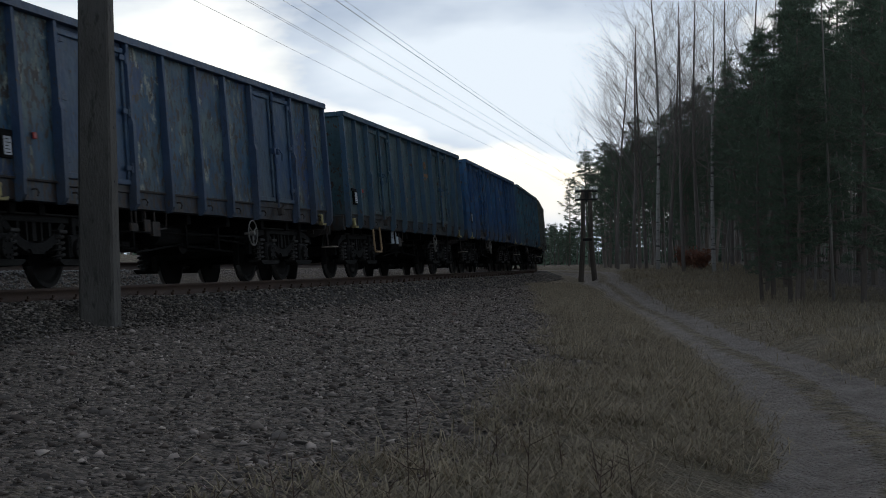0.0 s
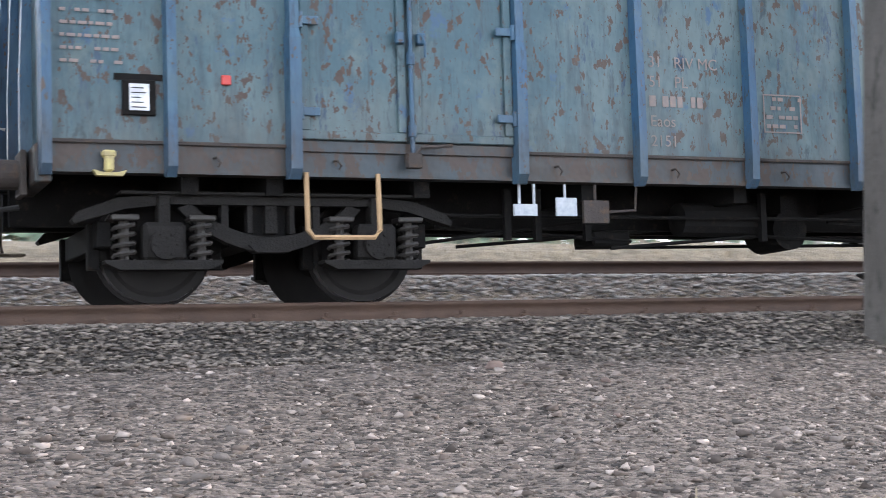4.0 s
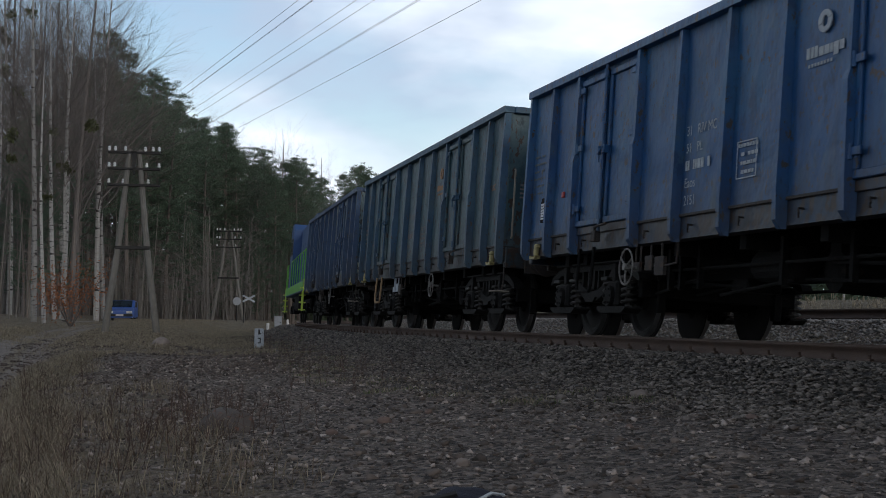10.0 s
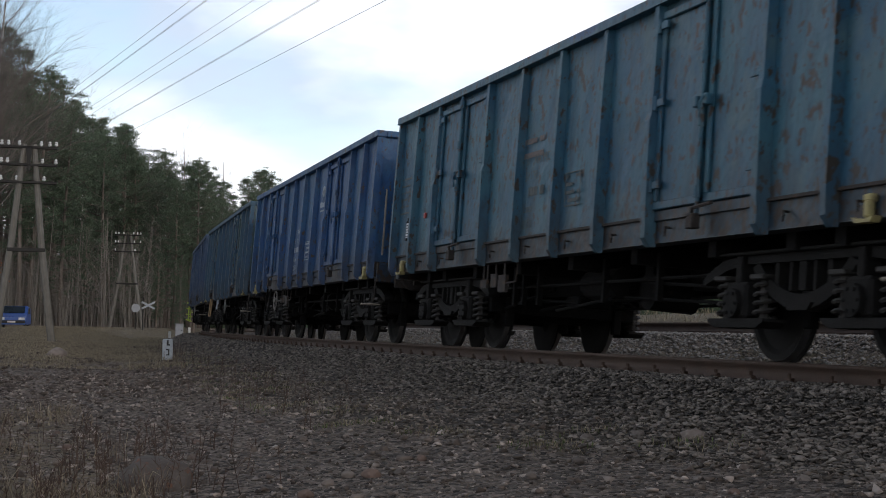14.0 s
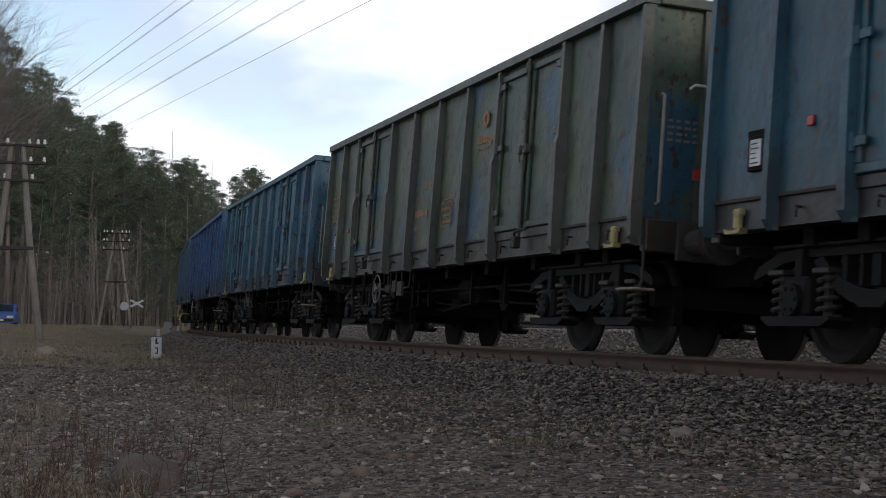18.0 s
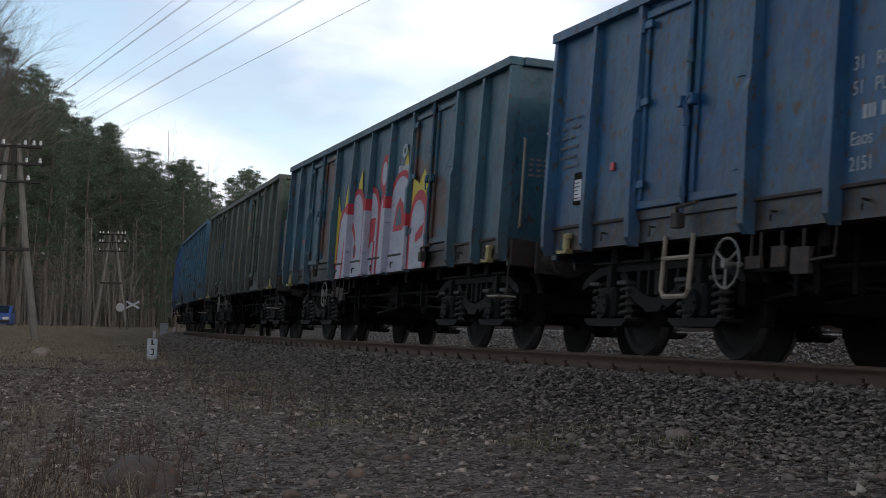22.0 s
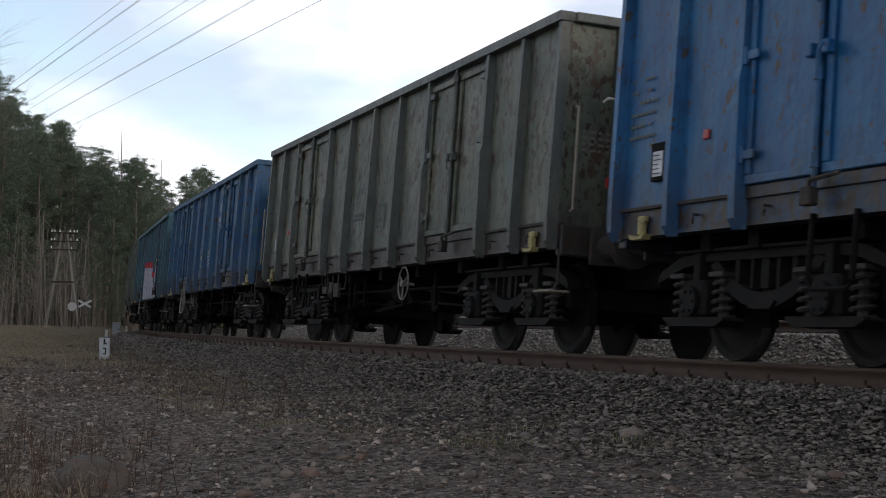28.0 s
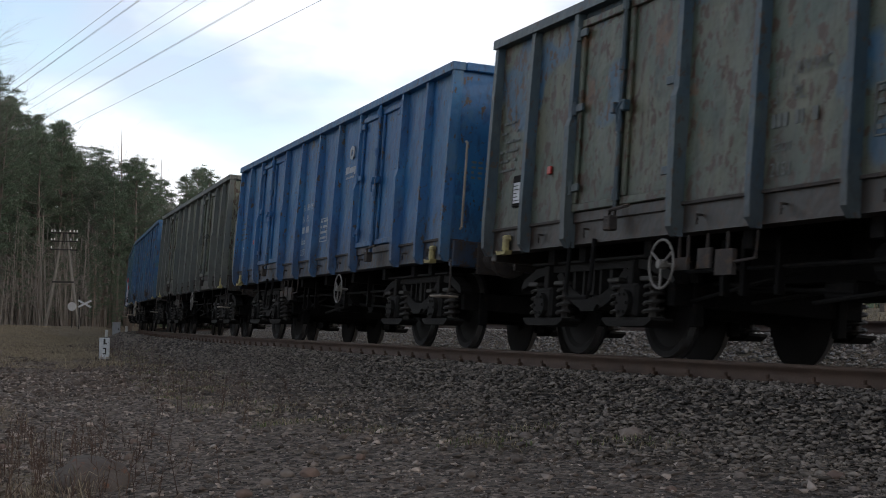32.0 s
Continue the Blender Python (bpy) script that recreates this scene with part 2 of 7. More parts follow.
M_CONCRETE = mat("pole_concrete", (0.12, 0.11, 0.098), 0.92, 0.0, (0.06, 0.054, 0.048), 3, 0.5, 0.7, 45, third=(0.045, 0.041, 0.037), third_at=(0.55, 0.68), third_scale=14, stretch=(1, 1, 0.35))
M_APOLE = mat("pale_pole_concrete", (0.215, 0.20, 0.175), 0.92, 0.0, (0.13, 0.118, 0.102), 3, 0.6, 0.4, 40)
M_SIGNBACK = mat("dull_sign_back", (0.36, 0.37, 0.39), 0.6, 0.1, (0.26, 0.27, 0.28), 6, 0.5)
M_POLEDARK = mat("weathered_pole_wood", (0.13, 0.105, 0.085), 0.9, 0.0, None, 4, 0.6)
M_IRON = mat("pole_iron", (0.036, 0.033, 0.03), 0.7, 0.3, None, 6, 0.5)
M_INSUL = mat("porcelain", (0.75, 0.75, 0.72), 0.25, 0.0, (0.6, 0.6, 0.58), 5, 0.5)
M_WHITE = mat("old_white_paint", (0.72, 0.71, 0.68), 0.7, 0.0, (0.5, 0.48, 0.44), 8, 0.5)
M_CREAM = mat("worn_cream_paint", (0.36, 0.31, 0.25), 0.75, 0.0, (0.20, 0.16, 0.12), 9, 0.6)
M_TAN = mat("worn_tan_paint", (0.46, 0.30, 0.16), 0.75, 0.0, (0.30, 0.19, 0.10), 9, 0.6)
M_SPOKE = mat("worn_grey_paint", (0.26, 0.245, 0.225), 0.7, 0.0, (0.13, 0.115, 0.10), 9, 0.6)
M_YELLOW = mat("yellow_paint", (0.62, 0.50, 0.06), 0.6, 0.0, (0.4, 0.3, 0.05), 10, 0.5)
M_HOOK = mat("worn_hook_paint", (0.52, 0.44, 0.17), 0.7, 0.0, (0.25, 0.20, 0.12), 14, 0.5)
M_ORANGE = mat("faded_orange_lettering", (0.45, 0.22, 0.10), 0.8, 0.0, (0.25, 0.15, 0.09), 20, 0.6)
M_FAINT = mat("nearly_gone_lettering", (0.17, 0.17, 0.15), 0.8, 0.0, (0.09, 0.11, 0.12), 18, 0.6)
M_PINK = mat("faded_pink_lettering", (0.27, 0.20, 0.17), 0.8, 0.0, (0.16, 0.15, 0.15), 20, 0.6)
M_LETTER = mat("pale_lettering", (0.52, 0.54, 0.55), 0.8, 0.0, (0.27, 0.31, 0.36), 18, 0.6)
M_BLACK = mat("black_rubber", (0.02, 0.02, 0.02), 0.7, 0.0, None, 8, 0.5)
M_PAPER = mat("label_paper", (0.75, 0.76, 0.78), 0.6, 0.0, None, 6, 0.2)
M_RED = mat("red_reflector", (0.55, 0.05, 0.04), 0.4, 0.0, None, 8, 0.4)
M_DULLRED = mat("dull_red_paint", (0.30, 0.06, 0.045), 0.7, 0.0, (0.18, 0.05, 0.04), 8, 0.5)
M_BARK = mat("pine_bark", (0.21, 0.168, 0.138), 0.95, 0.0, (0.125, 0.104, 0.09), 3, 0.6, 0.6, 12, stretch=(4, 4, 1), rnd=0.25)
M_BIRCH = mat("birch_bark", (0.435, 0.41, 0.377), 0.85, 0.0, (0.285, 0.259, 0.235), 2, 0.5, 0.2, 20, third=(0.0502, 0.0419, 0.0377), third_at=(0.56, 0.62), third_scale=2.2, stretch=(0.8, 0.8, 3.5), rnd=0.2)
M_TWIG = mat("bare_twig", (0.20, 0.168, 0.146), 0.9, 0.0, (0.125, 0.105, 0.095), 3, 0.6, rnd=0.25)
M_NEEDLE = mat("pine_needles", (0.125, 0.170, 0.108), 0.8, 0.0, (0.07, 0.105, 0.068), 1.2, 0.6, island=0.5)
M_MISTLE = mat("mistletoe", (0.11, 0.12, 0.05), 0.9, 0.0, None, 6, 0.6, island=0.4)
M_RUSSET = mat("russet_leaves", (0.46, 0.19, 0.09), 0.9, 0.0, (0.26, 0.11, 0.06), 6, 0.6, island=0.4)
M_STRAW = mat("dry_grass_blades", (0.42, 0.352, 0.245), 0.9, 0.0, (0.19, 0.152, 0.10), 3, 0.6, island=0.45)


def thin(m, share=0.45):
    """Lets daylight through a leaf or blade."""
    nt = m.node_tree
    bs, out = nt.nodes["Principled BSDF"], nt.nodes["Material Output"]
    tl, mx = nt.nodes.new("ShaderNodeBsdfTranslucent"), nt.nodes.new("ShaderNodeMixShader")
    nt.links.new(bs.inputs["Base Color"].links[0].from_socket, tl.inputs["Color"])
    mx.inputs["Fac"].default_value = share
    nt.links.new(bs.outputs[0], mx.inputs[1])
    nt.links.new(tl.outputs[0], mx.inputs[2])
    nt.links.new(mx.outputs[0], out.inputs["Surface"])


thin(M_STRAW, 0.35)
thin(M_RUSSET)
M_RUSSET_DULL = mat("withered_brown_leaves", (0.22, 0.09, 0.05), 0.9, 0.0, (0.12, 0.055, 0.035), 6, 0.6, island=0.4)
M_WEED = mat("dead_weed_stalks", (0.109, 0.0663, 0.0468), 0.9, 0.0, (0.0624, 0.039, 0.0312), 3, 0.6, island=0.4)
M_GREENGRASS = mat("green_grass_blades", (0.11, 0.14, 0.05), 0.9, 0.0, (0.06, 0.08, 0.03), 3, 0.6, island=0.4)
M_WIRE = mat("wire", (0.12, 0.12, 0.125), 0.5, 0.5, None, 3, 0.3)


def ground_material():
    """Sandy gravel soil with a worn dirt road, mossy grass and forest litter; the zones come from a colour layer of the mesh."""
    m = bpy.data.materials.new("ground_soil")
    m.use_nodes = True
    nt = m.node_tree
    N, Lk = nt.nodes.new, nt.links.new
    bs = nt.nodes["Principled BSDF"]
    bs.inputs["Roughness"].default_value = 0.97
    tc = N("ShaderNodeTexCoord")

    def field(scale, detail=7):
        n = N("ShaderNodeTexNoise")
        n.inputs["Scale"].default_value, n.inputs["Detail"].default_value, n.inputs["Roughness"].default_value = scale, detail, 0.68
        Lk(tc.outputs["Object"], n.inputs["Vector"])
        return n.outputs["Fac"]

    def two(fac, a, b, lo=0.35, hi=0.65):
        r = N("ShaderNodeValToRGB")
        r.color_ramp.elements[0].position, r.color_ramp.elements[0].color = lo, (*a, 1)
        r.color_ramp.elements[1].position, r.color_ramp.elements[1].color = hi, (*b, 1)
        Lk(fac, r.inputs["Fac"])
        return r.outputs["Color"]

    def mixc(fac, a, b):
        mx = N("ShaderNodeMix")
        mx.data_type = "RGBA"
        Lk(fac, mx.inputs["Factor"])
        Lk(a, mx.inputs["A"])
        Lk(b, mx.inputs["B"])
        return mx.outputs["Result"]

    soil = mixc(field(0.7), two(field(14), (0.058, 0.046, 0.039), (0.225, 0.182, 0.154)), two(field(22), (0.085, 0.068, 0.056), (0.27, 0.22, 0.185)))
    grass = mixc(field(1.1), two(field(30), (0.17, 0.135, 0.088), (0.40, 0.33, 0.22)), two(field(26), (0.105, 0.086, 0.058), (0.26, 0.208, 0.14)))
    def patchy(c, scale, lo, hi):
        mr, vm = N("ShaderNodeMapRange"), N("ShaderNodeVectorMath")
        mr.inputs["From Min"].default_value, mr.inputs["From Max"].default_value = 0.33, 0.67
        mr.inputs["To Min"].default_value, mr.inputs["To Max"].default_value = lo, hi
        Lk(field(scale, 5), mr.inputs["Value"])
        vm.operation = "SCALE"
        Lk(c, vm.inputs[0])
        Lk(mr.outputs[0], vm.inputs["Scale"])
        return vm.outputs[0]

    grass = patchy(grass, 3.2, 0.5, 1.3)
    road = mixc(field(0.9), two(field(9), (0.243, 0.206, 0.18), (0.378, 0.333, 0.296)), two(field(30), (0.198, 0.166, 0.144), (0.341, 0.296, 0.26)))
    def cells(scale, spread):
        """Pebbles packed side by side: a grey value for each and the height of its crown."""
        v, r = N("ShaderNodeTexVoronoi"), N("ShaderNodeTexVoronoi")
        for n in (v, r):
            n.inputs["Scale"].default_value = scale
            Lk(tc.outputs["Object"], n.inputs["Vector"])
        sepc = N("ShaderNodeSeparateColor")
        Lk(r.outputs["Color"], sepc.inputs[0])
        mr = N("ShaderNodeMapRange")
        mr.inputs["To Min"].default_value, mr.inputs["To Max"].default_value = 1 - spread, 1 + spread
        Lk(sepc.outputs["Red"], mr.inputs["Value"])
        return mr.outputs[0], v.outputs["Distance"]

    def times(c, f):
        vm = N("ShaderNodeVectorMath")
        vm.operation = "SCALE"
        Lk(c, vm.inputs[0])
        Lk(f, vm.inputs["Scale"])
        return vm.outputs[0]

    tone, crown = cells(26.0, 0.85)
    tone2, crown2 = cells(19.0, 0.6)
    road = patchy(road, 1.6, 0.72, 1.15)
    soil = times(soil, tone)
    stone = two(field(28), (0.034, 0.029, 0.025), (0.112, 0.096, 0.083), 0.3, 0.7)
    stone = times(stone, tone2)
    zone = N("ShaderNodeVertexColor")
    zone.layer_name = "zone"
    sp = N("ShaderNodeSeparateColor")
    Lk(zone.outputs["Color"], sp.inputs[0])
    wob = field(5.0)

    def edge(ch):
        ad = N("ShaderNodeMath")
        ad.operation = "ADD"
        Lk(ch, ad.inputs[0])
        Lk(wob, ad.inputs[1])
        r = N("ShaderNodeMapRange")
        r.inputs["From Min"].default_value, r.inputs["From Max"].default_value = 0.88, 1.12
        Lk(ad.outputs[0], r.inputs["Value"])
        return r.outputs[0]

    c = mixc(edge(sp.outputs["Green"]), soil, grass)
    c = mixc(edge(sp.outputs["Red"]), c, road)
    c = mixc(edge(sp.outputs["Blue"]), c, stone)
    Lk(c, bs.inputs["Base Color"])
    bp = N("ShaderNodeBump")
    bp.inputs["Strength"].default_value, bp.inputs["Distance"].default_value = 1.0, 0.08
    ad, ad2 = N("ShaderNodeMath"), N("ShaderNodeMath")
    ad.operation, ad2.operation = "SUBTRACT", "SUBTRACT"
    Lk(field(14, 9), ad.inputs[0])
    Lk(crown, ad.inputs[1])
    Lk(ad.outputs[0], ad2.inputs[0])
    sc = N("ShaderNodeMath")
    sc.operation = "MULTIPLY"
    Lk(crown2, sc.inputs[0])
    Lk(sp.outputs["Blue"], sc.inputs[1])
    Lk(sc.outputs[0], ad2.inputs[1])
    Lk(ad2.outputs[0], bp.inputs["Height"])
    Lk(bp.outputs[0], bs.inputs["Normal"])
    return m


M_GROUND = ground_material()


# ---- mesh helpers ----
def part(name, bm, material, parent=None, label=""):
    me = bpy.data.meshes.new(name)
    bm.to_mesh(me)
    bm.free()
    me.materials.append(material)
    ob = new(name, me)
    ob.parent = parent
    if label:
        tagged(ob, label)
    return ob


def again(ob, m, parent=None):
    """Another part on the same mesh at the pose m, with its own sub-parts."""
    c = copy_thing(ob, m)
    c.parent = parent or ob.parent
    return c


def thing(name, label, category, group="", kind=""):
    return tagged(new(name), label, category, group, kind)


def box(bm, x0, x1, y0, y1, z0, z1, bevel=0.0):
    vs = [bm.verts.new(p) for p in ((x0, y0, z0), (x1, y0, z0), (x1, y1, z0), (x0, y1, z0), (x0, y0, z1), (x1, y0, z1), (x1, y1, z1), (x0, y1, z1))]
    fs = [bm.faces.new([vs[i] for i in f]) for f in ((3, 2, 1, 0), (4, 5, 6, 7), (0, 1, 5, 4), (1, 2, 6, 5), (2, 3, 7, 6), (3, 0, 4, 7))]
    if bevel:
        es = list({e for f in fs for e in f.edges})
        bmesh.ops.bevel(bm, geom=es, offset=bevel, segments=1, affect="EDGES")
    return bm


def rod(bm, pts, r, n=6):
    """A bent round bar through the points."""
    pts = [Vector(p) for p in pts]
    rings = []
    for i, p in enumerate(pts):
        d = (pts[min(i + 1, len(pts) - 1)] - pts[max(i - 1, 0)]).normalized()
        a = d.orthogonal().normalized() if abs(d.z) > 0.9 else d.cross(Vector((0, 0, 1))).normalized()
        b = d.cross(a)
        rr = r[i] if isinstance(r, (list, tuple)) else r
        rings.append([bm.verts.new(p + (a * math.cos(2 * math.pi * k / n) + b * math.sin(2 * math.pi * k / n)) * rr) for k in range(n)])
    for u, v in zip(rings, rings[1:]):
        for k in range(n):
            bm.faces.new((u[k], u[(k + 1) % n], v[(k + 1) % n], v[k]))
    bm.faces.new(rings[0][::-1])
    bm.faces.new(rings[-1])
    return bm


def lathe(bm, profile, axis="y", n=20, centre=(0, 0, 0)):
    """A turned body from (radius, place along the axis)."""
    rings = []
    for r, h in profile:
        ring = []
        for k in range(n):
            c, s = r * math.cos(2 * math.pi * k / n), r * math.sin(2 * math.pi * k / n)
            p = {"y": (c, h, s), "x": (h, c, s), "z": (c, s, h)}[axis]
            ring.append(bm.verts.new(Vector(p) + Vector(centre)))
        rings.append(ring)
    for u, v in zip(rings, rings[1:]):
        for k in range(n):
            bm.faces.new((u[k], u[(k + 1) % n], v[(k + 1) % n], v[k]))
    bm.faces.new(rings[0][::-1])
    bm.faces.new(rings[-1])
    bmesh.ops.recalc_face_normals(bm, faces=bm.faces[:])
    return bm


def prism(bm, outline, y0, y1):
    """An outline in x and z, given depth in y."""
    a = [bm.verts.new((x, y0, z)) for x, z in outline]
    b = [bm.verts.new((x, y1, z)) for x, z in outline]
    n = len(a)
    bm.faces.new(a)
    bm.faces.new(b[::-1])
    for k in range(n):
        bm.faces.new((a[k], b[k], b[(k + 1) % n], a[(k + 1) % n]))
    bmesh.ops.recalc_face_normals(bm, faces=bm.faces[:])
    return bm


def B():
    return bmesh.new()


def raw(name, V, F, material, parent=None, label="", smooth=False):
    """A mesh from arrays of vertices and of triangles or quads."""
    me = bpy.data.meshes.new(name)
    V = np.asarray(V, np.float32)
    F = np.asarray(F, np.int32)
    k = F.shape[1]
    me.vertices.add(len(V))
    me.vertices.foreach_set("co", V.ravel())
    me.loops.add(F.size)
    me.loops.foreach_set("vertex_index", F.ravel())
    me.polygons.add(len(F))
    me.polygons.foreach_set("loop_start", np.arange(0, F.size, k, dtype=np.int32))
    me.polygons.foreach_set("loop_total", np.full(len(F), k, np.int32))
    me.update(calc_edges=True)
    if smooth:
        me.polygons.foreach_set("use_smooth", np.ones(len(F), bool))
    me.materials.append(material)
    ob = new(name, me)
    ob.parent = parent
    if label:
        tagged(ob, label)
    return ob


def letters(text, size, material, parent, m, name="lettering"):
    cu = bpy.data.curves.new("lettering", "FONT")
    cu.body, cu.size, cu.extrude = text, size, 0.0006
    tmp = bpy.data.objects.new("lettering", cu)
    me = bpy.data.meshes.new_from_object(tmp)
    bpy.data.objects.remove(tmp)
    me.materials.clear()
    me.materials.append(material)
    ob = new(name, me)
    ob.parent = parent
    ob.matrix_basis = m
    return tagged(ob, kind="stuff")


def side_text(parent, text, size, material, x, z, y=-1.4):
    return letters(text, size, material, parent, pose(x, y, z, 90, 0, 0))


def side_bars(parent, rows, material, x, z, y=-1.386):
    """Lettering too worn to read: bars of its size; rows of (x, z, width, height)."""
    bm = B()
    for bx, bz, w, hgt in rows:
        box(bm, x + bx, x + bx + w, y, y + 0.004, z + bz, z + bz + hgt)
    return tagged(part("lettering", bm, material, parent), kind="stuff")


def worn_block(parent, material, x, z, n, w, step, hgt, seed, y=-1.386):
    rg = random.Random(seed)
    rows = []
    for i in range(n):
        u = 0
        while u < w:
            k = rg.uniform(0.03, 0.07)
            if rg.random() > 0.2:
                rows.append((u, -i * step, k, hgt))
            u += k + 0.018
    return side_bars(parent, rows, material, x, z, y)


# ---- freight wagons ----
PA, PB = 1.006, 2.025
PC = (12.8 - 4 * PA - 2 * PB) / 4
ZB, ZT = 1.0, 3.29
POSTS = [0.045, PA, 2 * PA, 2 * PA + PB, 2 * PA + PB + PC, 6.4, 6.4 + PC, 6.4 + 2 * PC, 12.8 - 2 * PA, 12.8 - PA, 12.755]
FLIP = pose(0, 0, 0, 0, 0, 180)


def wheelset(parent, x):
    bm = B()
    prof = [(0.08, -0.95), (0.08, -0.78), (0.13, -0.77), (0.15, -0.73), (0.36, -0.715), (0.40, -0.745), (0.455, -0.75), (0.462, -0.69), (0.49, -0.675), (0.49, -0.655), (0.40, -0.65), (0.16, -0.66), (0.09, -0.62)]
    lathe(bm, prof + [(r, -h) for r, h in prof[::-1]], "y", 32)
    ob = part("wheelset", bm, M_WHEEL, parent)
    ob.location = (x, 0, 0.46)
    me = ob.data
    me.materials.append(M_TREAD)
    for p in me.polygons:
        r = math.hypot(p.center.x, p.center.z)
        if 0.445 < r < 0.478 and abs(p.center.y) < 0.755 and abs(p.center.y) > 0.685:
            p.material_index = 1
    return ob


def coil(bm, x, y, z0, z1, r, turns=4.5, wire=0.019, n=9):
    pts = []
    total = int(turns * n)
    for i in range(total + 1):
        a = 2 * math.pi * i / n
        pts.append((x + r * math.cos(a), y + r * math.sin(a), z0 + (z1 - z0) * i / total))
    return rod(bm, pts, wire, 5)


def bogie(parent, x):
    bg = new("bogie")
    bg.parent = parent
    bg.location = (x, 0, 0)
    sets = [wheelset(bg, -0.9), wheelset(bg, 0.9)]
    bm = B()
    box(bm, -0.16, 0.16, -1.0, 1.0, 0.52, 0.84, 0.02)
    box(bm, -0.09, 0.09, -0.35, 0.35, 0.84, 1.0)
    for sx in (-1.35, 1.35):
        box(bm, sx - 0.06, sx + 0.06, -0.98, 0.98, 0.45, 0.66, 0.01)
    for sx in (-1.4, -0.4, 0.4, 1.4):
        for sy in (-0.74, 0.74):
            box(bm, sx - 0.05, sx + 0.05, sy - 0.05, sy + 0.05, 0.28, 0.66, 0.01)
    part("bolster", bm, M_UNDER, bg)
    top = [(-1.62, 0.66), (-1.56, 0.73), (-1.25, 0.84), (-0.62, 0.89), (0.62, 0.89), (1.25, 0.84), (1.56, 0.73), (1.62, 0.66)]
    low = [(1.6, 0.63), (1.2, 0.75), (0.85, 0.79), (-0.85, 0.79), (-1.2, 0.75), (-1.6, 0.63)]
    bm = B()
    prism(bm, top + low, -1.10, -0.96)
    box(bm, -1.25, 1.25, -1.16, -0.94, 0.862, 0.89, 0.008)
    bow_o, bow_i = [], []
    for i in range(-8, 9):
        u = i / 8 * 0.78
        k = math.cos(u / 0.78 * math.pi / 2) ** 0.8 if abs(u) < 0.779 else 0
        bow_o.append((u, 0.76 - 0.36 * k))
        bow_i.append((u * 0.86, 0.80 - 0.27 * k))
    prism(bm, bow_o + bow_i[::-1], -1.09, -0.97)
    bm2 = [(-0.42, -0.36), (-0.05, 0.05), (0.36, 0.42), (-0.2, -0.16), (0.16, 0.2)]
    for a, b in bm2:
        box(bm, a, b, -1.08, -0.98, 0.56, 0.80)
    prism(bm, [(u, z) for u, z in ((-0.2, 0.46), (0.2, 0.46), (0.14, 0.40), (-0.14, 0.40))], -1.12, -0.95)
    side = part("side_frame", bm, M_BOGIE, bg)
    again(side, FLIP)
    bm = B()
    box(bm, -0.17, 0.17, -1.17, -0.97, 0.33, 0.64, 0.03)
    lathe(bm, [(0.125, -1.22), (0.125, -1.15), (0.15, -1.15), (0.15, -1.02)], "y", 14, (0, 0, 0.46))
    box(bm, -0.05, 0.05, -1.15, -1.0, 0.62, 0.86, 0.01)
    for k in range(6):
        a = k * math.pi / 3
        lathe(bm, [(0.016, -1.235), (0.016, -1.22)], "y", 6, (0.09 * math.cos(a), 0, 0.46 + 0.09 * math.sin(a)))
    prism(bm, [(-0.47, 0.31), (-0.36, 0.26), (0.36, 0.26), (0.47, 0.31), (0.47, 0.335), (-0.47, 0.335)], -1.17, -0.95)
    abox = part("axlebox", bm, M_BOGIE, bg)
    abox.location = (-0.9, 0, 0)
    bm = B()
    coil(bm, 0, -1.06, 0.335, 0.66, 0.085)
    lathe(bm, [(0.045, 0.33), (0.045, 0.66)], "z", 8, (0, -1.06, 0))
    box(bm, -0.11, 0.11, -1.16, -0.96, 0.655, 0.70, 0.01)
    sp = part("coil_spring", bm, M_SPRING, bg)
    sp.location = (-0.9 - 0.31, 0, 0)
    for sx in (-0.9, 0.9):
        for o in (-0.31, 0.31):
            if (sx, o) != (-0.9, -0.31):
                again(sp, pose(sx + o, 0, 0))
            again(sp, FLIP @ pose(sx + o, 0, 0))
    again(abox, pose(0.9, 0, 0))
    again(abox, FLIP @ pose(-0.9, 0, 0))
    again(abox, FLIP @ pose(0.9, 0, 0))
    return bg, sets


def door_leaf(x0, x1, hinge_left, wagon):
    bm = B()
    z0, z1 = ZB + 0.30, ZT - 0.16
    box(bm, x0, x1, -1.395, -1.37, z0, z1)
    t = 0.075
    for a, b, c, d in ((x0, x1, z0, z0 + t), (x0, x1, z1 - t, z1), (x0, x0 + t, z0 + t, z1 - t), (x1 - t, x1, z0 + t, z1 - t)):
        box(bm, a, b, -1.43, -1.394, c, d, 0.008)
    leaf = part("door_leaf", bm, PAINTS["door"], wagon)
    hx = x0 - 0.005 if hinge_left else x1 + 0.005
    for z in (z0 + 0.16, (z0 + z1) / 2, z1 - 0.2):
        bm = B()
        lathe(bm, [(0.024, z), (0.024, z + 0.13)], "z", 8, (hx, -1.45, 0))
        s = 1 if hinge_left else -1
        box(bm, min(hx, hx + s * 0.16), max(hx, hx + s * 0.16), -1.455, -1.43, z + 0.03, z + 0.1, 0.004)
        part("hinge", bm, PAINTS["post"], leaf)
    return leaf


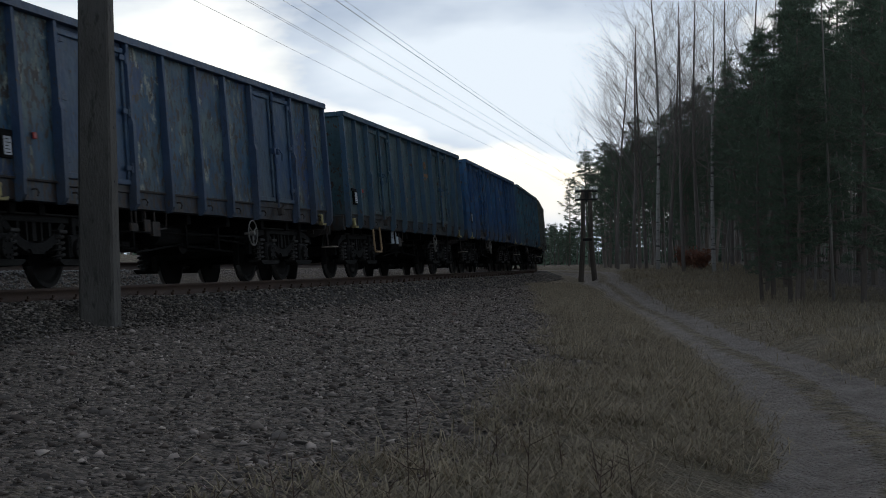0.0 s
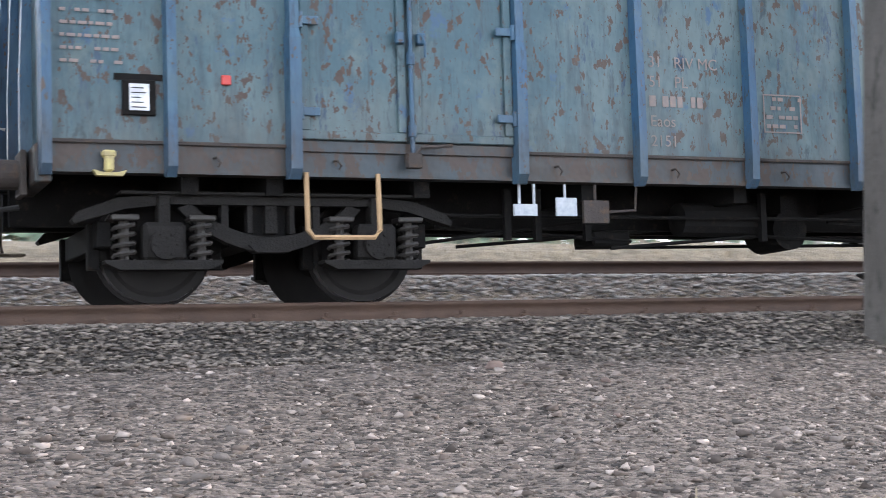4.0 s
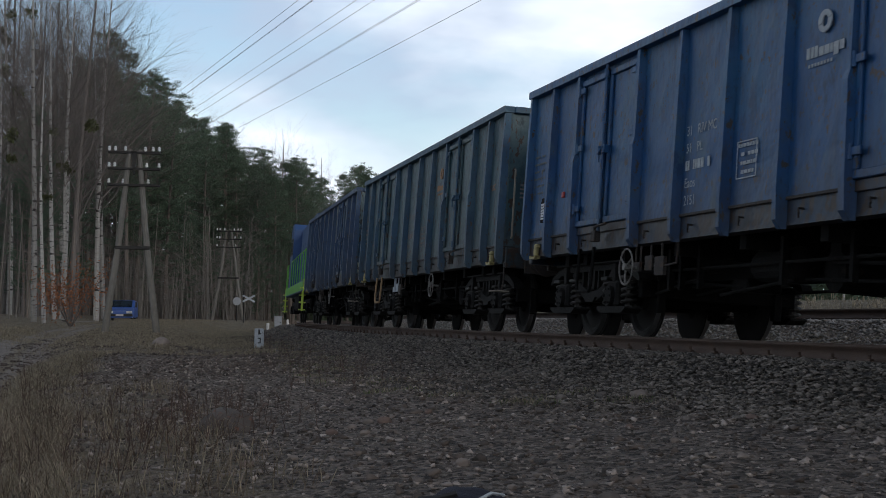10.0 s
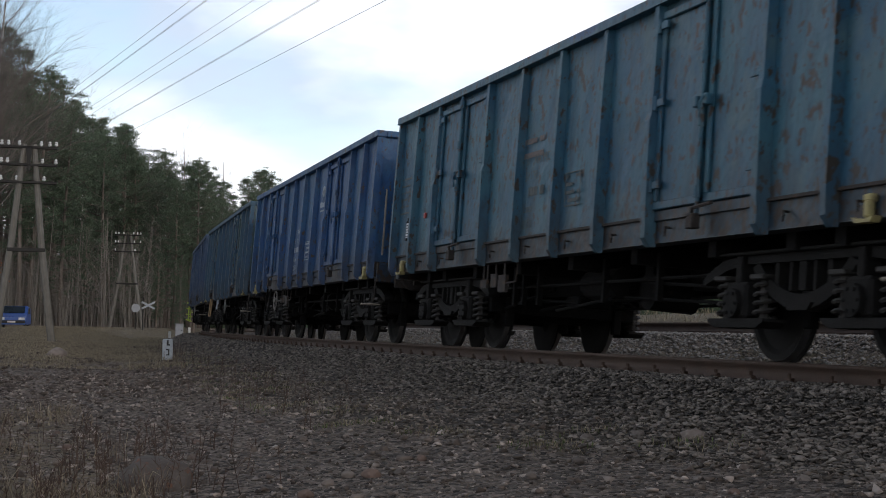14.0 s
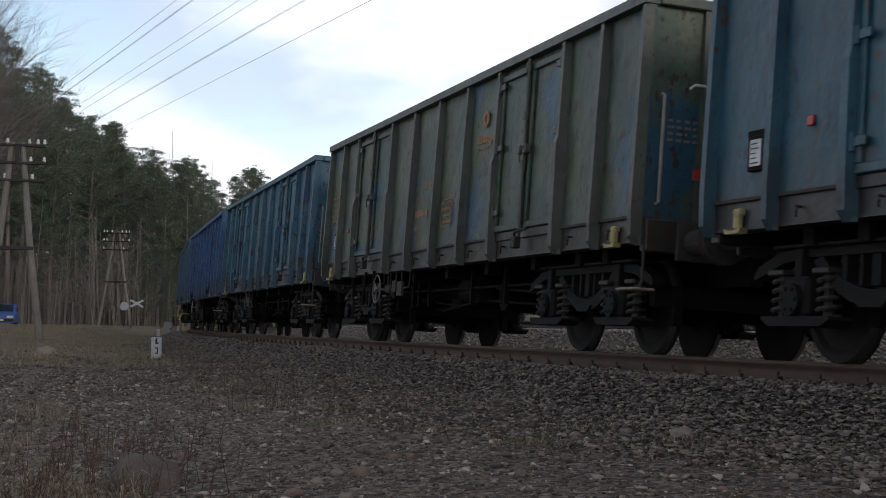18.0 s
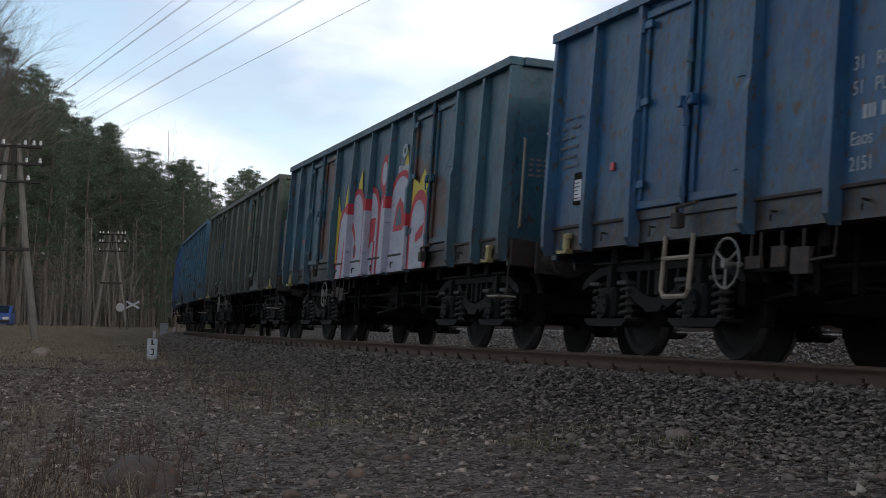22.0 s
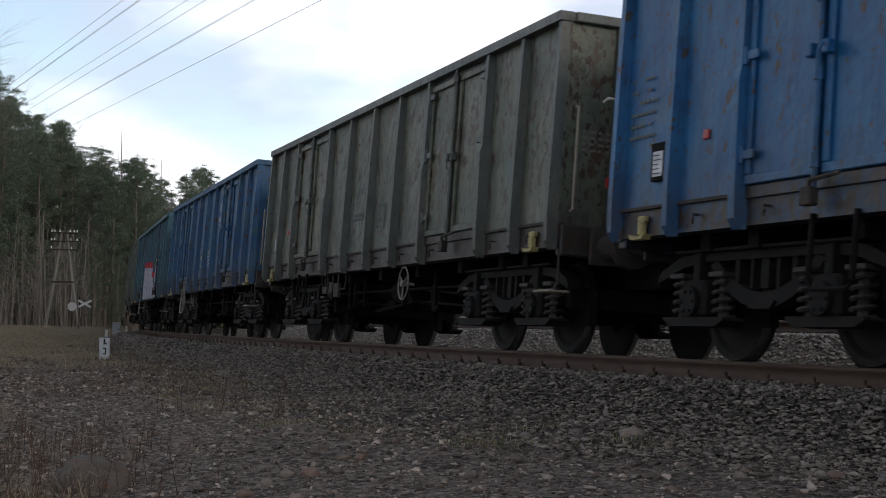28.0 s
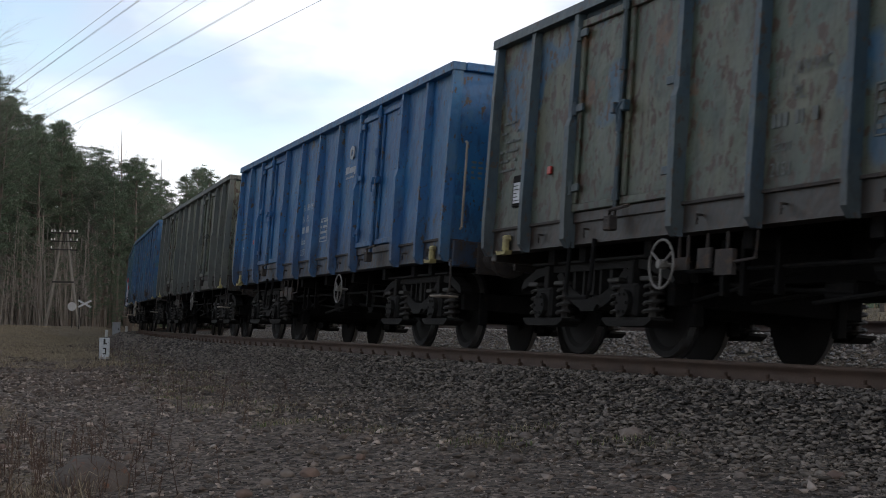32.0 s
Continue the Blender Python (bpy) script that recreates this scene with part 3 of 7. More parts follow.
def side_parts(w):
    """The one long side of a wagon, on its -y face."""
    X = lambda u: u - 6.4
    made = []
    edges = [0.0] + POSTS[1:-1] + [12.8]
    for i in range(10):
        if i in (2, 7):
            continue
        bm = B()
        a, b = X(edges[i]), X(edges[i + 1])
        box(bm, a, b, -1.385, -1.35, ZB + 0.23, ZT - 0.09)
        v = [f for f in bm.faces if f.normal.y < -0.9]
        bmesh.ops.subdivide_edges(bm, edges=[e for e in bm.edges if abs((e.verts[0].co - e.verts[1].co).y) < 1e-4], cuts=4, use_grid_fill=True)
        rg = random.Random(i)
        for vt in bm.verts:
            if vt.co.y < -1.38 and a + 0.1 < vt.co.x < b - 0.1 and ZB + 0.4 < vt.co.z < ZT - 0.2:
                vt.co.y += rg.uniform(-0.005, 0.018)
        made.append(part("side_panel", bm, PAINTS["panel"], w))
        bm = B()
        box(bm, a + 0.06, b - 0.06, -1.405, -1.384, ZB + 0.225, ZB + 0.255, 0.004)
        made.append(part("floor_seam", bm, M_SILL, w))
    for u in (edges[2], edges[7]):
        mid = u + PB / 2
        made.append(door_leaf(X(u + 0.06), X(mid - 0.03), True, w))
        made.append(door_leaf(X(mid + 0.03), X(u + PB - 0.06), False, w))
        bm = B()
        rod(bm, [(X(mid), -1.46, ZB + 0.16), (X(mid), -1.46, ZT - 0.1)], 0.021, 8)
        for z in (ZB + 0.34, ZB + 0.95, ZB + 1.5, ZT - 0.25):
            lathe(bm, [(0.036, z), (0.036, z + 0.1)], "z", 8, (X(mid), -1.46, 0))
        bar = part("lock_bar", bm, PAINTS["post"], w)
        bm = B()
        rod(bm, [(X(mid), -1.5, ZB + 0.17), (X(mid) + 0.05, -1.53, ZB + 0.24), (X(mid) + 0.34, -1.5, ZB + 0.27)], 0.016, 6)
        box(bm, X(mid) - 0.07, X(mid) + 0.06, -1.53, -1.45, ZB + 0.07, ZB + 0.2, 0.01)
        part("lock_lever", bm, M_SILL, bar)
        for o in (-0.13, 0.06):
            bm = B()
            box(bm, X(mid) + o, X(mid) + o + 0.07, -1.5, -1.43, ZB + 1.12, ZB + 1.22, 0.01)
            part("lock_lug", bm, PAINTS["post"], bar)
        bm = B()
        rod(bm, [(X(mid) + 0.09, -1.5, ZB + 1.2), (X(mid) + 0.1, -1.55, ZB + 1.12), (X(mid) + 0.1, -1.54, ZB + 1.0)], 0.01, 6)
        part("lock_handle", bm, PAINTS["post"], bar)
        made.append(bar)
        bm = B()
        box(bm, X(u + 0.06), X(u + PB - 0.06), -1.40, -1.35, ZB + 0.20, ZB + 0.295, 0.006)
        made.append(part("door_threshold", bm, PAINTS["sill"], w))
        bm = B()
        box(bm, X(mid - 0.12), X(mid + 0.12), -1.366, -1.352, ZB + 0.2, ZT - 0.09)
        made.append(part("door_rebate", bm, PAINTS["door"], w))
        bm = B()
        box(bm, X(u + 0.05), X(u + PB - 0.05), -1.385, -1.35, ZT - 0.16, ZT - 0.085)
        made.append(part("door_header", bm, PAINTS["post"], w))
    for i, u in enumerate(POSTS):
        bm = B()
        door = i in (2, 3, 7, 8)
        z = [(ZB - 0.03, 0.05), (ZB + 0.05, 0.105), (ZB + 0.30, 0.115)]
        z += [(ZB + 1.12, 0.125), (ZB + 1.20, 0.10), (ZT - 0.09, 0.09)] if door else [(ZB + 1.6, 0.10), (ZT - 0.09, 0.085)]
        rings = []
        for zz, dpt in z:
            kk = 0.066 if door and zz < ZB + 1.15 else 0.052
            rings.append([bm.verts.new((X(u) + sx * kk * (1.0 if yy else 0.74), -1.376 - (0 if yy else dpt), zz)) for sx, yy in ((-1, 1), (-1, 0), (1, 0), (1, 1))])
        for p, q in zip(rings, rings[1:]):
            for j in range(4):
                bm.faces.new((p[j], p[(j + 1) % 4], q[(j + 1) % 4], q[j]))
        bm.faces.new(rings[0][::-1])
        bm.faces.new(rings[-1])
        bmesh.ops.recalc_face_normals(bm, faces=bm.faces[:])
        made.append(part("side_post", bm, PAINTS["post"], w))
    bm = B()
    prism(bm, [(-6.42, ZT - 0.095), (6.42, ZT - 0.095), (6.42, ZT - 0.012), (6.40, ZT), (-6.40, ZT), (-6.42, ZT - 0.012)], -1.485, -1.33)
    made.append(part("top_rail", bm, PAINTS["post"], w))
    bm = B()
    box(bm, -6.4, 6.4, -1.372, -1.20, ZB + 0.02, ZB + 0.235)
    box(bm, -6.4, 6.4, -1.38, -1.20, ZB, ZB + 0.03)
    made.append(part("side_sill", bm, PAINTS["sill"], w))
    for u in POSTS[1:-1]:
        bm = B()
        rod(bm, [(X(u) + 0.35, -1.375, ZB + 0.13), (X(u) + 0.36, -1.43, ZB + 0.13), (X(u) + 0.39, -1.44, ZB + 0.09), (X(u) + 0.37, -1.43, ZB + 0.05)], 0.011, 5)
        made.append(part("rope_hook", bm, M_SILL, w))
    for ob in made:
        again(ob, FLIP)
    return made


def wagon():
    w = new("freight_wagon")
    bm = B()
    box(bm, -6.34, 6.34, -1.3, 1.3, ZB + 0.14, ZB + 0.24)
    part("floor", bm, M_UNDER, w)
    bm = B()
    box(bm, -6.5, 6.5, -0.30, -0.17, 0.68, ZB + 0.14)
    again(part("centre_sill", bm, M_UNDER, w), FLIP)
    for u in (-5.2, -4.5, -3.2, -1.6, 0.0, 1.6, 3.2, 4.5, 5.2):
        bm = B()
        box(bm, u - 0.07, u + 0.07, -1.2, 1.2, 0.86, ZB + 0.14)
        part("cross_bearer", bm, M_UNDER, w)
    side_parts(w)
    ends = []
    bm = B()
    box(bm, -6.385, -6.34, -1.35, 1.35, ZB + 0.15, ZT - 0.05)
    ends.append(part("end_wall", bm, PAINTS["panel"], w))
    for y in (-0.82, 0.0, 0.82):
        bm = B()
        prism(bm, [(-6.48, ZB - 0.02), (-6.385, ZB - 0.02), (-6.385, ZT - 0.1), (-6.43, ZT - 0.1), (-6.48, ZB + 0.8)], y - 0.05, y + 0.05)
        ends.append(part("end_post", bm, PAINTS["post"], w))
    bm = B()
    box(bm, -6.45, -6.33, -1.33, 1.33, ZT - 0.1, ZT - 0.004, 0.01)
    ends.append(part("end_top_rail", bm, PAINTS["post"], w))
    bm = B()
    box(bm, -6.43, -6.3, -1.34, 1.34, 0.92, ZB + 0.22, 0.012)
    ends.append(part("headstock", bm, PAINTS["sill"], w))
    for y in (-0.875, 0.875):
        bm = B()
        lathe(bm, [(0.12, -6.46), (0.12, -6.80), (0.10, -6.80), (0.10, -6.97), (0.225, -6.985), (0.235, -7.0), (0.20, -7.018)], "x", 18, (0, y, 1.03))
        box(bm, -6.5, -6.45, y - 0.18, y + 0.18, 0.85, 1.21, 0.01)
        ends.append(part("buffer", bm, M_SILL, w))
    bm = B()
    box(bm, -6.78, -6.44, -0.06, 0.06, 0.98, 1.08, 0.01)
    rod(bm, [(-6.74, 0, 1.05), (-6.86, 0, 1.0), (-6.9, 0, 0.9), (-7.02, 0, 0.86)], 0.035, 6)
    rod(bm, [(-6.78, 0.05, 0.98), (-6.84, 0.05, 0.7), (-6.8, 0, 0.55), (-6.76, -0.05, 0.7), (-6.76, -0.05, 0.95)], 0.022, 6)
    ends.append(part("draw_hook", bm, M_UNDER, w))
    bm = B()
    rod(bm, [(-6.44, -0.42, 0.82), (-6.58, -0.42, 0.8), (-6.7, -0.4, 0.6), (-6.86, -0.38, 0.46), (-7.0, -0.3, 0.5)], 0.026, 7)
    ends.append(part("brake_hose", bm, M_BLACK, w))
    bm = B()
    rod(bm, [(6.46, -1.28, ZB + 0.35), (6.56, -1.30, ZB + 0.36), (6.56, -1.30, ZB + 1.34), (6.46, -1.28, ZB + 1.36)], 0.016, 6)
    ends.append(part("grab_rail", bm, M_CREAM, w, "cream-painted grab rail"))
    bm = B()
    rod(bm, [(6.46, -1.0, ZB + 1.44), (6.55, -1.0, ZB + 1.46), (6.55, -0.35, ZB + 1.46), (6.55, -0.35, ZB + 0.6), (6.46, -0.35, ZB + 0.58)], 0.014, 6)
    ends.append(part("cross_rail", bm, M_WHITE, w))
    bm = B()
    rod(bm, [(6.40, -1.34, 0.98), (6.40, -1.34, 0.66), (6.38, -1.36, 0.58)], 0.014, 6)
    step = part("corner_step", bm, M_SILL, w)
    bm = B()
    box(bm, 6.18, 6.56, -1.5, -1.28, 0.555, 0.578, 0.006)
    ends += [step, part("step_plate", bm, M_CREAM, w, "worn pale step plate")]
    for u in (-5.88, 5.88):
        bm = B()
        box(bm, u - 0.055, u + 0.055, -1.44, -1.37, 1.11, 1.17, 0.016)
        box(bm, u - 0.036, u + 0.036, -1.445, -1.38, 1.0, 1.13, 0.016)
        prism(bm, [(u - 0.13, 1.01), (u - 0.10, 0.965), (u + 0.10, 0.965), (u + 0.13, 1.01), (u + 0.05, 0.99), (u - 0.05, 0.99)], -1.47, -1.39)
        ends.append(part("tow_hook", bm, M_HOOK, w, "worn pale yellow tow hook"))
    for ob in ends:
        again(ob, FLIP)
    under = []
    bm = B()
    lathe(bm, [(0.1, -0.72), (0.2, -0.70), (0.21, -0.2), (0.1, -0.15)], "y", 16, (0.9, 0, 0.66))
    box(bm, 0.8, 1.0, -0.7, -0.2, 0.8, 1.0)
    part("brake_cylinder", bm, M_UNDER, w)
    bm = B()
    lathe(bm, [(0.05, -0.15), (0.16, -0.12), (0.17, 0.75), (0.05, 0.78)], "x", 14, (-0.3, -0.75, 0.74))
    part("air_tank", bm, M_UNDER, w)
    for x0, x1, z0, z1, y in ((-3.1, -1.4, 0.50, 0.72, -0.8), (-2.9, -0.9, 0.66, 0.54, -0.7), (-1.2, 0.4, 0.46, 0.58, -0.85), (0.2, 2.9, 0.60, 0.50, -0.75), (1.2, 3.2, 0.72, 0.62, -0.9), (-3.2, 0.8, 0.62, 0.6, -0.35), (0.8, 3.3, 0.6, 0.64, -0.3), (-3.3, 3.3, 0.74, 0.74, -0.95), (-1.2, 3.0, 0.52, 0.56, -0.15), (-2.6, -0.5, 0.50, 0.66, -0.5)):
        bm = B()
        rod(bm, [(x0, y, z0), (x1, y, z1)], 0.018, 6)
        part("brake_rod", bm, M_UNDER, w)
    for x in (-2.3, -2.0, -1.5, 0.4, 1.7):
        bm = B()
        box(bm, x - 0.03, x + 0.03, -0.99, -0.93, 0.52, 0.98)
        part("brake_hanger", bm, M_UNDER, w)
    bm = B()
    box(bm, -1.3, -0.9, -0.7, -0.3, 0.5, 0.64, 0.02)
    part("brake_valve", bm, M_UNDER, w)
    bm = B()
    box(bm, -2.42, -2.20, -1.38, -1.35, 0.70, 0.80)
    rod(bm, [(-2.36, -1.36, 0.98), (-2.36, -1.36, 0.78)], 0.014, 5)
    rod(bm, [(-2.22, -1.36, 0.98), (-2.22, -1.36, 0.78)], 0.014, 5)
    part("brake_plate", bm, M_LETTER, w)
    bm = B()
    box(bm, -2.02, -1.82, -1.392, -1.37, 0.70, 0.86)
    rod(bm, [(-1.92, -1.36, 0.98), (-1.92, -1.36, 0.84)], 0.014, 5)
    part("brake_plate", bm, M_LETTER, w)
    bm = B()
    box(bm, -1.75, -1.5, -1.39, -1.35, 0.64, 0.84)
    rod(bm, [(-1.62, -1.36, 0.98), (-1.62, -1.36, 0.82)], 0.014, 5)
    rod(bm, [(-1.2, -1.36, 0.98), (-1.22, -1.36, 0.76), (-1.5, -1.37, 0.74)], 0.014, 5)
    part("brake_changeover", bm, M_SILL, w)
    bm = B()
    box(bm, -5.77, -5.51, -1.425, -1.38, ZB + 0.45, ZB + 0.73, 0.006)
    box(bm, -5.83, -5.45, -1.395, -1.38, ZB + 0.73, ZB + 0.78)
    holder = part("label_holder", bm, M_UNDER, w)
    bm = B()
    box(bm, -5.72, -5.565, -1.436, -1.426, ZB + 0.485, ZB + 0.695)
    slip = part("label_slip", bm, M_PAPER, holder, "white paper routing slip")
    bm = B()
    for i in range(5):
        box(bm, -5.705, -5.59 - 0.02 * (i % 3), -1.4385, -1.4365, ZB + 0.505 + i * 0.038, ZB + 0.508 + i * 0.038 + 0.006)
    part("print_line", bm, M_BLACK, holder)
    bm = B()
    box(bm, -4.98, -4.90, -1.41, -1.384, ZB + 0.72, ZB + 0.80, 0.008)
    part("reflector", bm, M_RED, w, "small red reflector")
    bm = B()
    box(bm, 6.5, 6.52, -0.95, -0.86, ZB + 0.6, ZB + 0.7)
    part("tail_reflector", bm, M_RED, w)
    return w


def handwheel(w, u, z=0.74, y=-1.5):
    bm = B()
    n = 20
    rod(bm, [(0.20 * math.cos(2 * math.pi * k / n), 0, 0.20 * math.sin(2 * math.pi * k / n)) for k in range(n + 1)], 0.011, 6)
    for k in range(3):
        a = 2 * math.pi * k / 3 + 0.5
        rod(bm, [(0, -0.0, 0), (0.20 * math.cos(a), 0, 0.20 * math.sin(a))], 0.012, 5)
    lathe(bm, [(0.04, -0.03), (0.04, 0.04), (0.018, 0.05), (0.018, 0.14)], "y", 10)
    ob = part("handwheel", bm, M_SPOKE, w, "spoked handbrake wheel")
    ob.location = (u - 6.4, y, z)
    return ob


def stirrup(w, u, material, label, ladder=False, width=0.62, drop=0.5):
    bm = B()
    a, b = u - 6.4 - width / 2, u - 6.4 + width / 2
    z = ZB - drop
    rod(bm, [(a, -1.40, ZB + 0.03), (a, -1.42, z + 0.06), (a + 0.05, -1.42, z), (b - 0.05, -1.42, z), (b, -1.42, z + 0.06), (b, -1.40, ZB + 0.03)], 0.022, 6)
    if ladder:
        rod(bm, [(a, -1.42, ZB - 0.17), (b, -1.42, ZB - 0.17)], 0.02, 6)
    return part("step_stirrup", bm, material, w, label)


# per wagon: paint of panels, posts and doors, and what sets it apart
def P(name, base, faded, **kw):
    return paint(name, base, faded, **kw)


BLUE, TEAL, OLIVE = (0.030, 0.085, 0.19), (0.042, 0.10, 0.135), (0.085, 0.088, 0.068)
LOOKS = {
    1: (P("paint_blue_chipped", (0.014, 0.075, 0.15), (0.10, 0.15, 0.155), dents=0.525, seed=1, patch=(0.014, 0.05, 0.14), patch_at=0.55, rust=(0.04, 0.03, 0.022), blotch=(0.33, 0.34, 0.27), blotch_at=0.58), "blue open freight wagon with chipped paint", {"wheel": 8.3}),
    2: (P("paint_teal_grey", (0.030, 0.080, 0.100), (0.076, 0.121, 0.128), dents=0.575, seed=2.3, rust=(0.045, 0.024, 0.015), blotch=(0.024, 0.075, 0.135), blotch_at=0.61), "teal-blue open freight wagon with rusty scratches", {"wheel": 8.35, "stirrup": (2.42, M_TAN), "letters": M_PINK, "logo": M_ORANGE}),
    3: (P("paint_deep_blue", (0.009, 0.072, 0.20), (0.018, 0.10, 0.22), dents=0.60, seed=3.1, blotch=(0.010, 0.05, 0.13), blotch_at=0.60), "deep blue open freight wagon, fairly clean", {"wheel": 4.1, "stirrup": (2.5, M_UNDER), "letters": M_LETTER, "logo": M_LETTER}),
    4: (P("paint_blue_teal", (0.018, 0.10, 0.17), (0.035, 0.135, 0.185), dents=0.57, seed=4.7, patch=(0.016, 0.08, 0.19), rust=(0.04, 0.026, 0.018), blotch=(0.10, 0.105, 0.075), blotch_at=0.69), "teal-blue open freight wagon with scuffed doors", {"letters": M_FAINT, "marks": True}),
    5: (P("paint_olive_green", (0.040, 0.078, 0.056), (0.085, 0.112, 0.062), dents=0.58, seed=5.2, patch=(0.022, 0.085, 0.13), patch_at=0.565, rust=(0.05, 0.026, 0.014), blotch=(0.14, 0.085, 0.04), blotch_at=0.67), "olive-green open freight wagon with orange lettering", {"wheel": 3.95, "stirrup": (3.1, M_UNDER), "letters": M_ORANGE, "logo": M_ORANGE}),
    6: (P("paint_dark_teal", (0.016, 0.078, 0.115), (0.024, 0.105, 0.145), dents=0.62, seed=6.6, rust=(0.06, 0.028, 0.016), blotch=(0.010, 0.05, 0.10), blotch_at=0.60), "dark teal open freight wagon sprayed with graffiti", {"wheel": 4.0, "graffiti": True, "logo": M_LETTER}),
    7: (P("paint_mid_blue", (0.009, 0.078, 0.19), (0.02, 0.11, 0.205), dents=0.59, seed=7.4, blotch=(0.03, 0.10, 0.125), blotch_at=0.62), "blue open freight wagon with white lettering", {"wheel": 3.9, "stirrup": (2.9, M_CREAM), "ladder": True, "letters": M_LETTER, "logo": M_LETTER}),
    8: (P("paint_khaki", (0.086, 0.108, 0.077), (0.148, 0.150, 0.104), dents=0.545, seed=8.1, patch=(0.075, 0.12, 0.105), rust=(0.045, 0.024, 0.014), blotch=(0.085, 0.052, 0.030), blotch_at=0.575), "khaki-green open freight wagon, heavily scratched", {"wheel": 8.4, "stirrup": (2.75, M_UNDER), "letters": M_FAINT}),
    9: (P("paint_bright_blue", (0.006, 0.10, 0.26), (0.010, 0.13, 0.29), dents=0.61, seed=9.9, blotch=(0.008, 0.07, 0.19), blotch_at=0.60), "bright blue open freight wagon with white lettering", {"wheel": 8.35, "stirrup": (3.2, M_UNDER), "letters": M_LETTER, "logo": M_LETTER, "sign": True}),
    10: (P("paint_brown_olive", (0.060, 0.090, 0.068), (0.125, 0.125, 0.082), dents=0.54, seed=10.5, patch=(0.022, 0.085, 0.15), patch_at=0.57, rust=(0.050, 0.024, 0.012), blotch=(0.12, 0.062, 0.030), blotch_at=0.60), "brown-olive open freight wagon with blue repainted patches", {"wheel": 4.0, "stirrup": (2.3, M_UNDER), "letters": M_FAINT}),
}
POST_PAINT = {1: P("post_paint_blue", (0.024, 0.062, 0.14), (0.04, 0.08, 0.15), dents=0.66, seed=31)}
DOOR_PAINT = {1: P("door_paint_blue", (0.028, 0.075, 0.16), (0.07, 0.115, 0.16), dents=0.62, seed=41)}
POST_PAINT[2] = P("post_paint_royal", (0.022, 0.078, 0.145), (0.04, 0.10, 0.15), dents=0.64, seed=32)
POST_PAINT[5] = P("post_paint_olive", (0.060, 0.075, 0.062), (0.09, 0.10, 0.075), dents=0.66, seed=35)
POST_PAINT[8] = P("post_paint_teal_grey", (0.075, 0.090, 0.085), (0.11, 0.115, 0.095), dents=0.63, seed=38)
POST_PAINT[10] = P("post_paint_blue_grey", (0.030, 0.068, 0.098), (0.06, 0.085, 0.09), dents=0.60, seed=40)
DOOR_PAINT[6] = P("door_paint_rusted", (0.016, 0.078, 0.115), (0.024, 0.105, 0.145), dents=0.60, seed=46, rust=(0.10, 0.04, 0.025), patch=(0.085, 0.036, 0.024), patch_at=0.50)
SILL_PAINT = {}
for key, tone in ((1, (0.028, 0.06, 0.11)), (2, (0.04, 0.062, 0.075)), (3, (0.022, 0.055, 0.11)), (4, (0.034, 0.072, 0.105)), (5, (0.055, 0.058, 0.046)), (6, (0.03, 0.05, 0.062)), (7, (0.024, 0.06, 0.11)), (8, (0.065, 0.06, 0.048)), (9, (0.028, 0.075, 0.15)), (10, (0.05, 0.045, 0.04))):
    SILL_PAINT[key] = P("sill_paint", tuple(0.7 * v for v in tone), (0.034, 0.026, 0.021), rust=(0.04, 0.024, 0.016), dents=0.50, seed=50.0 + key, grime=False)
PAINTS = {"panel": LOOKS[1][0], "post": POST_PAINT[1], "door": DOOR_PAINT[1], "sill": SILL_PAINT[1]}


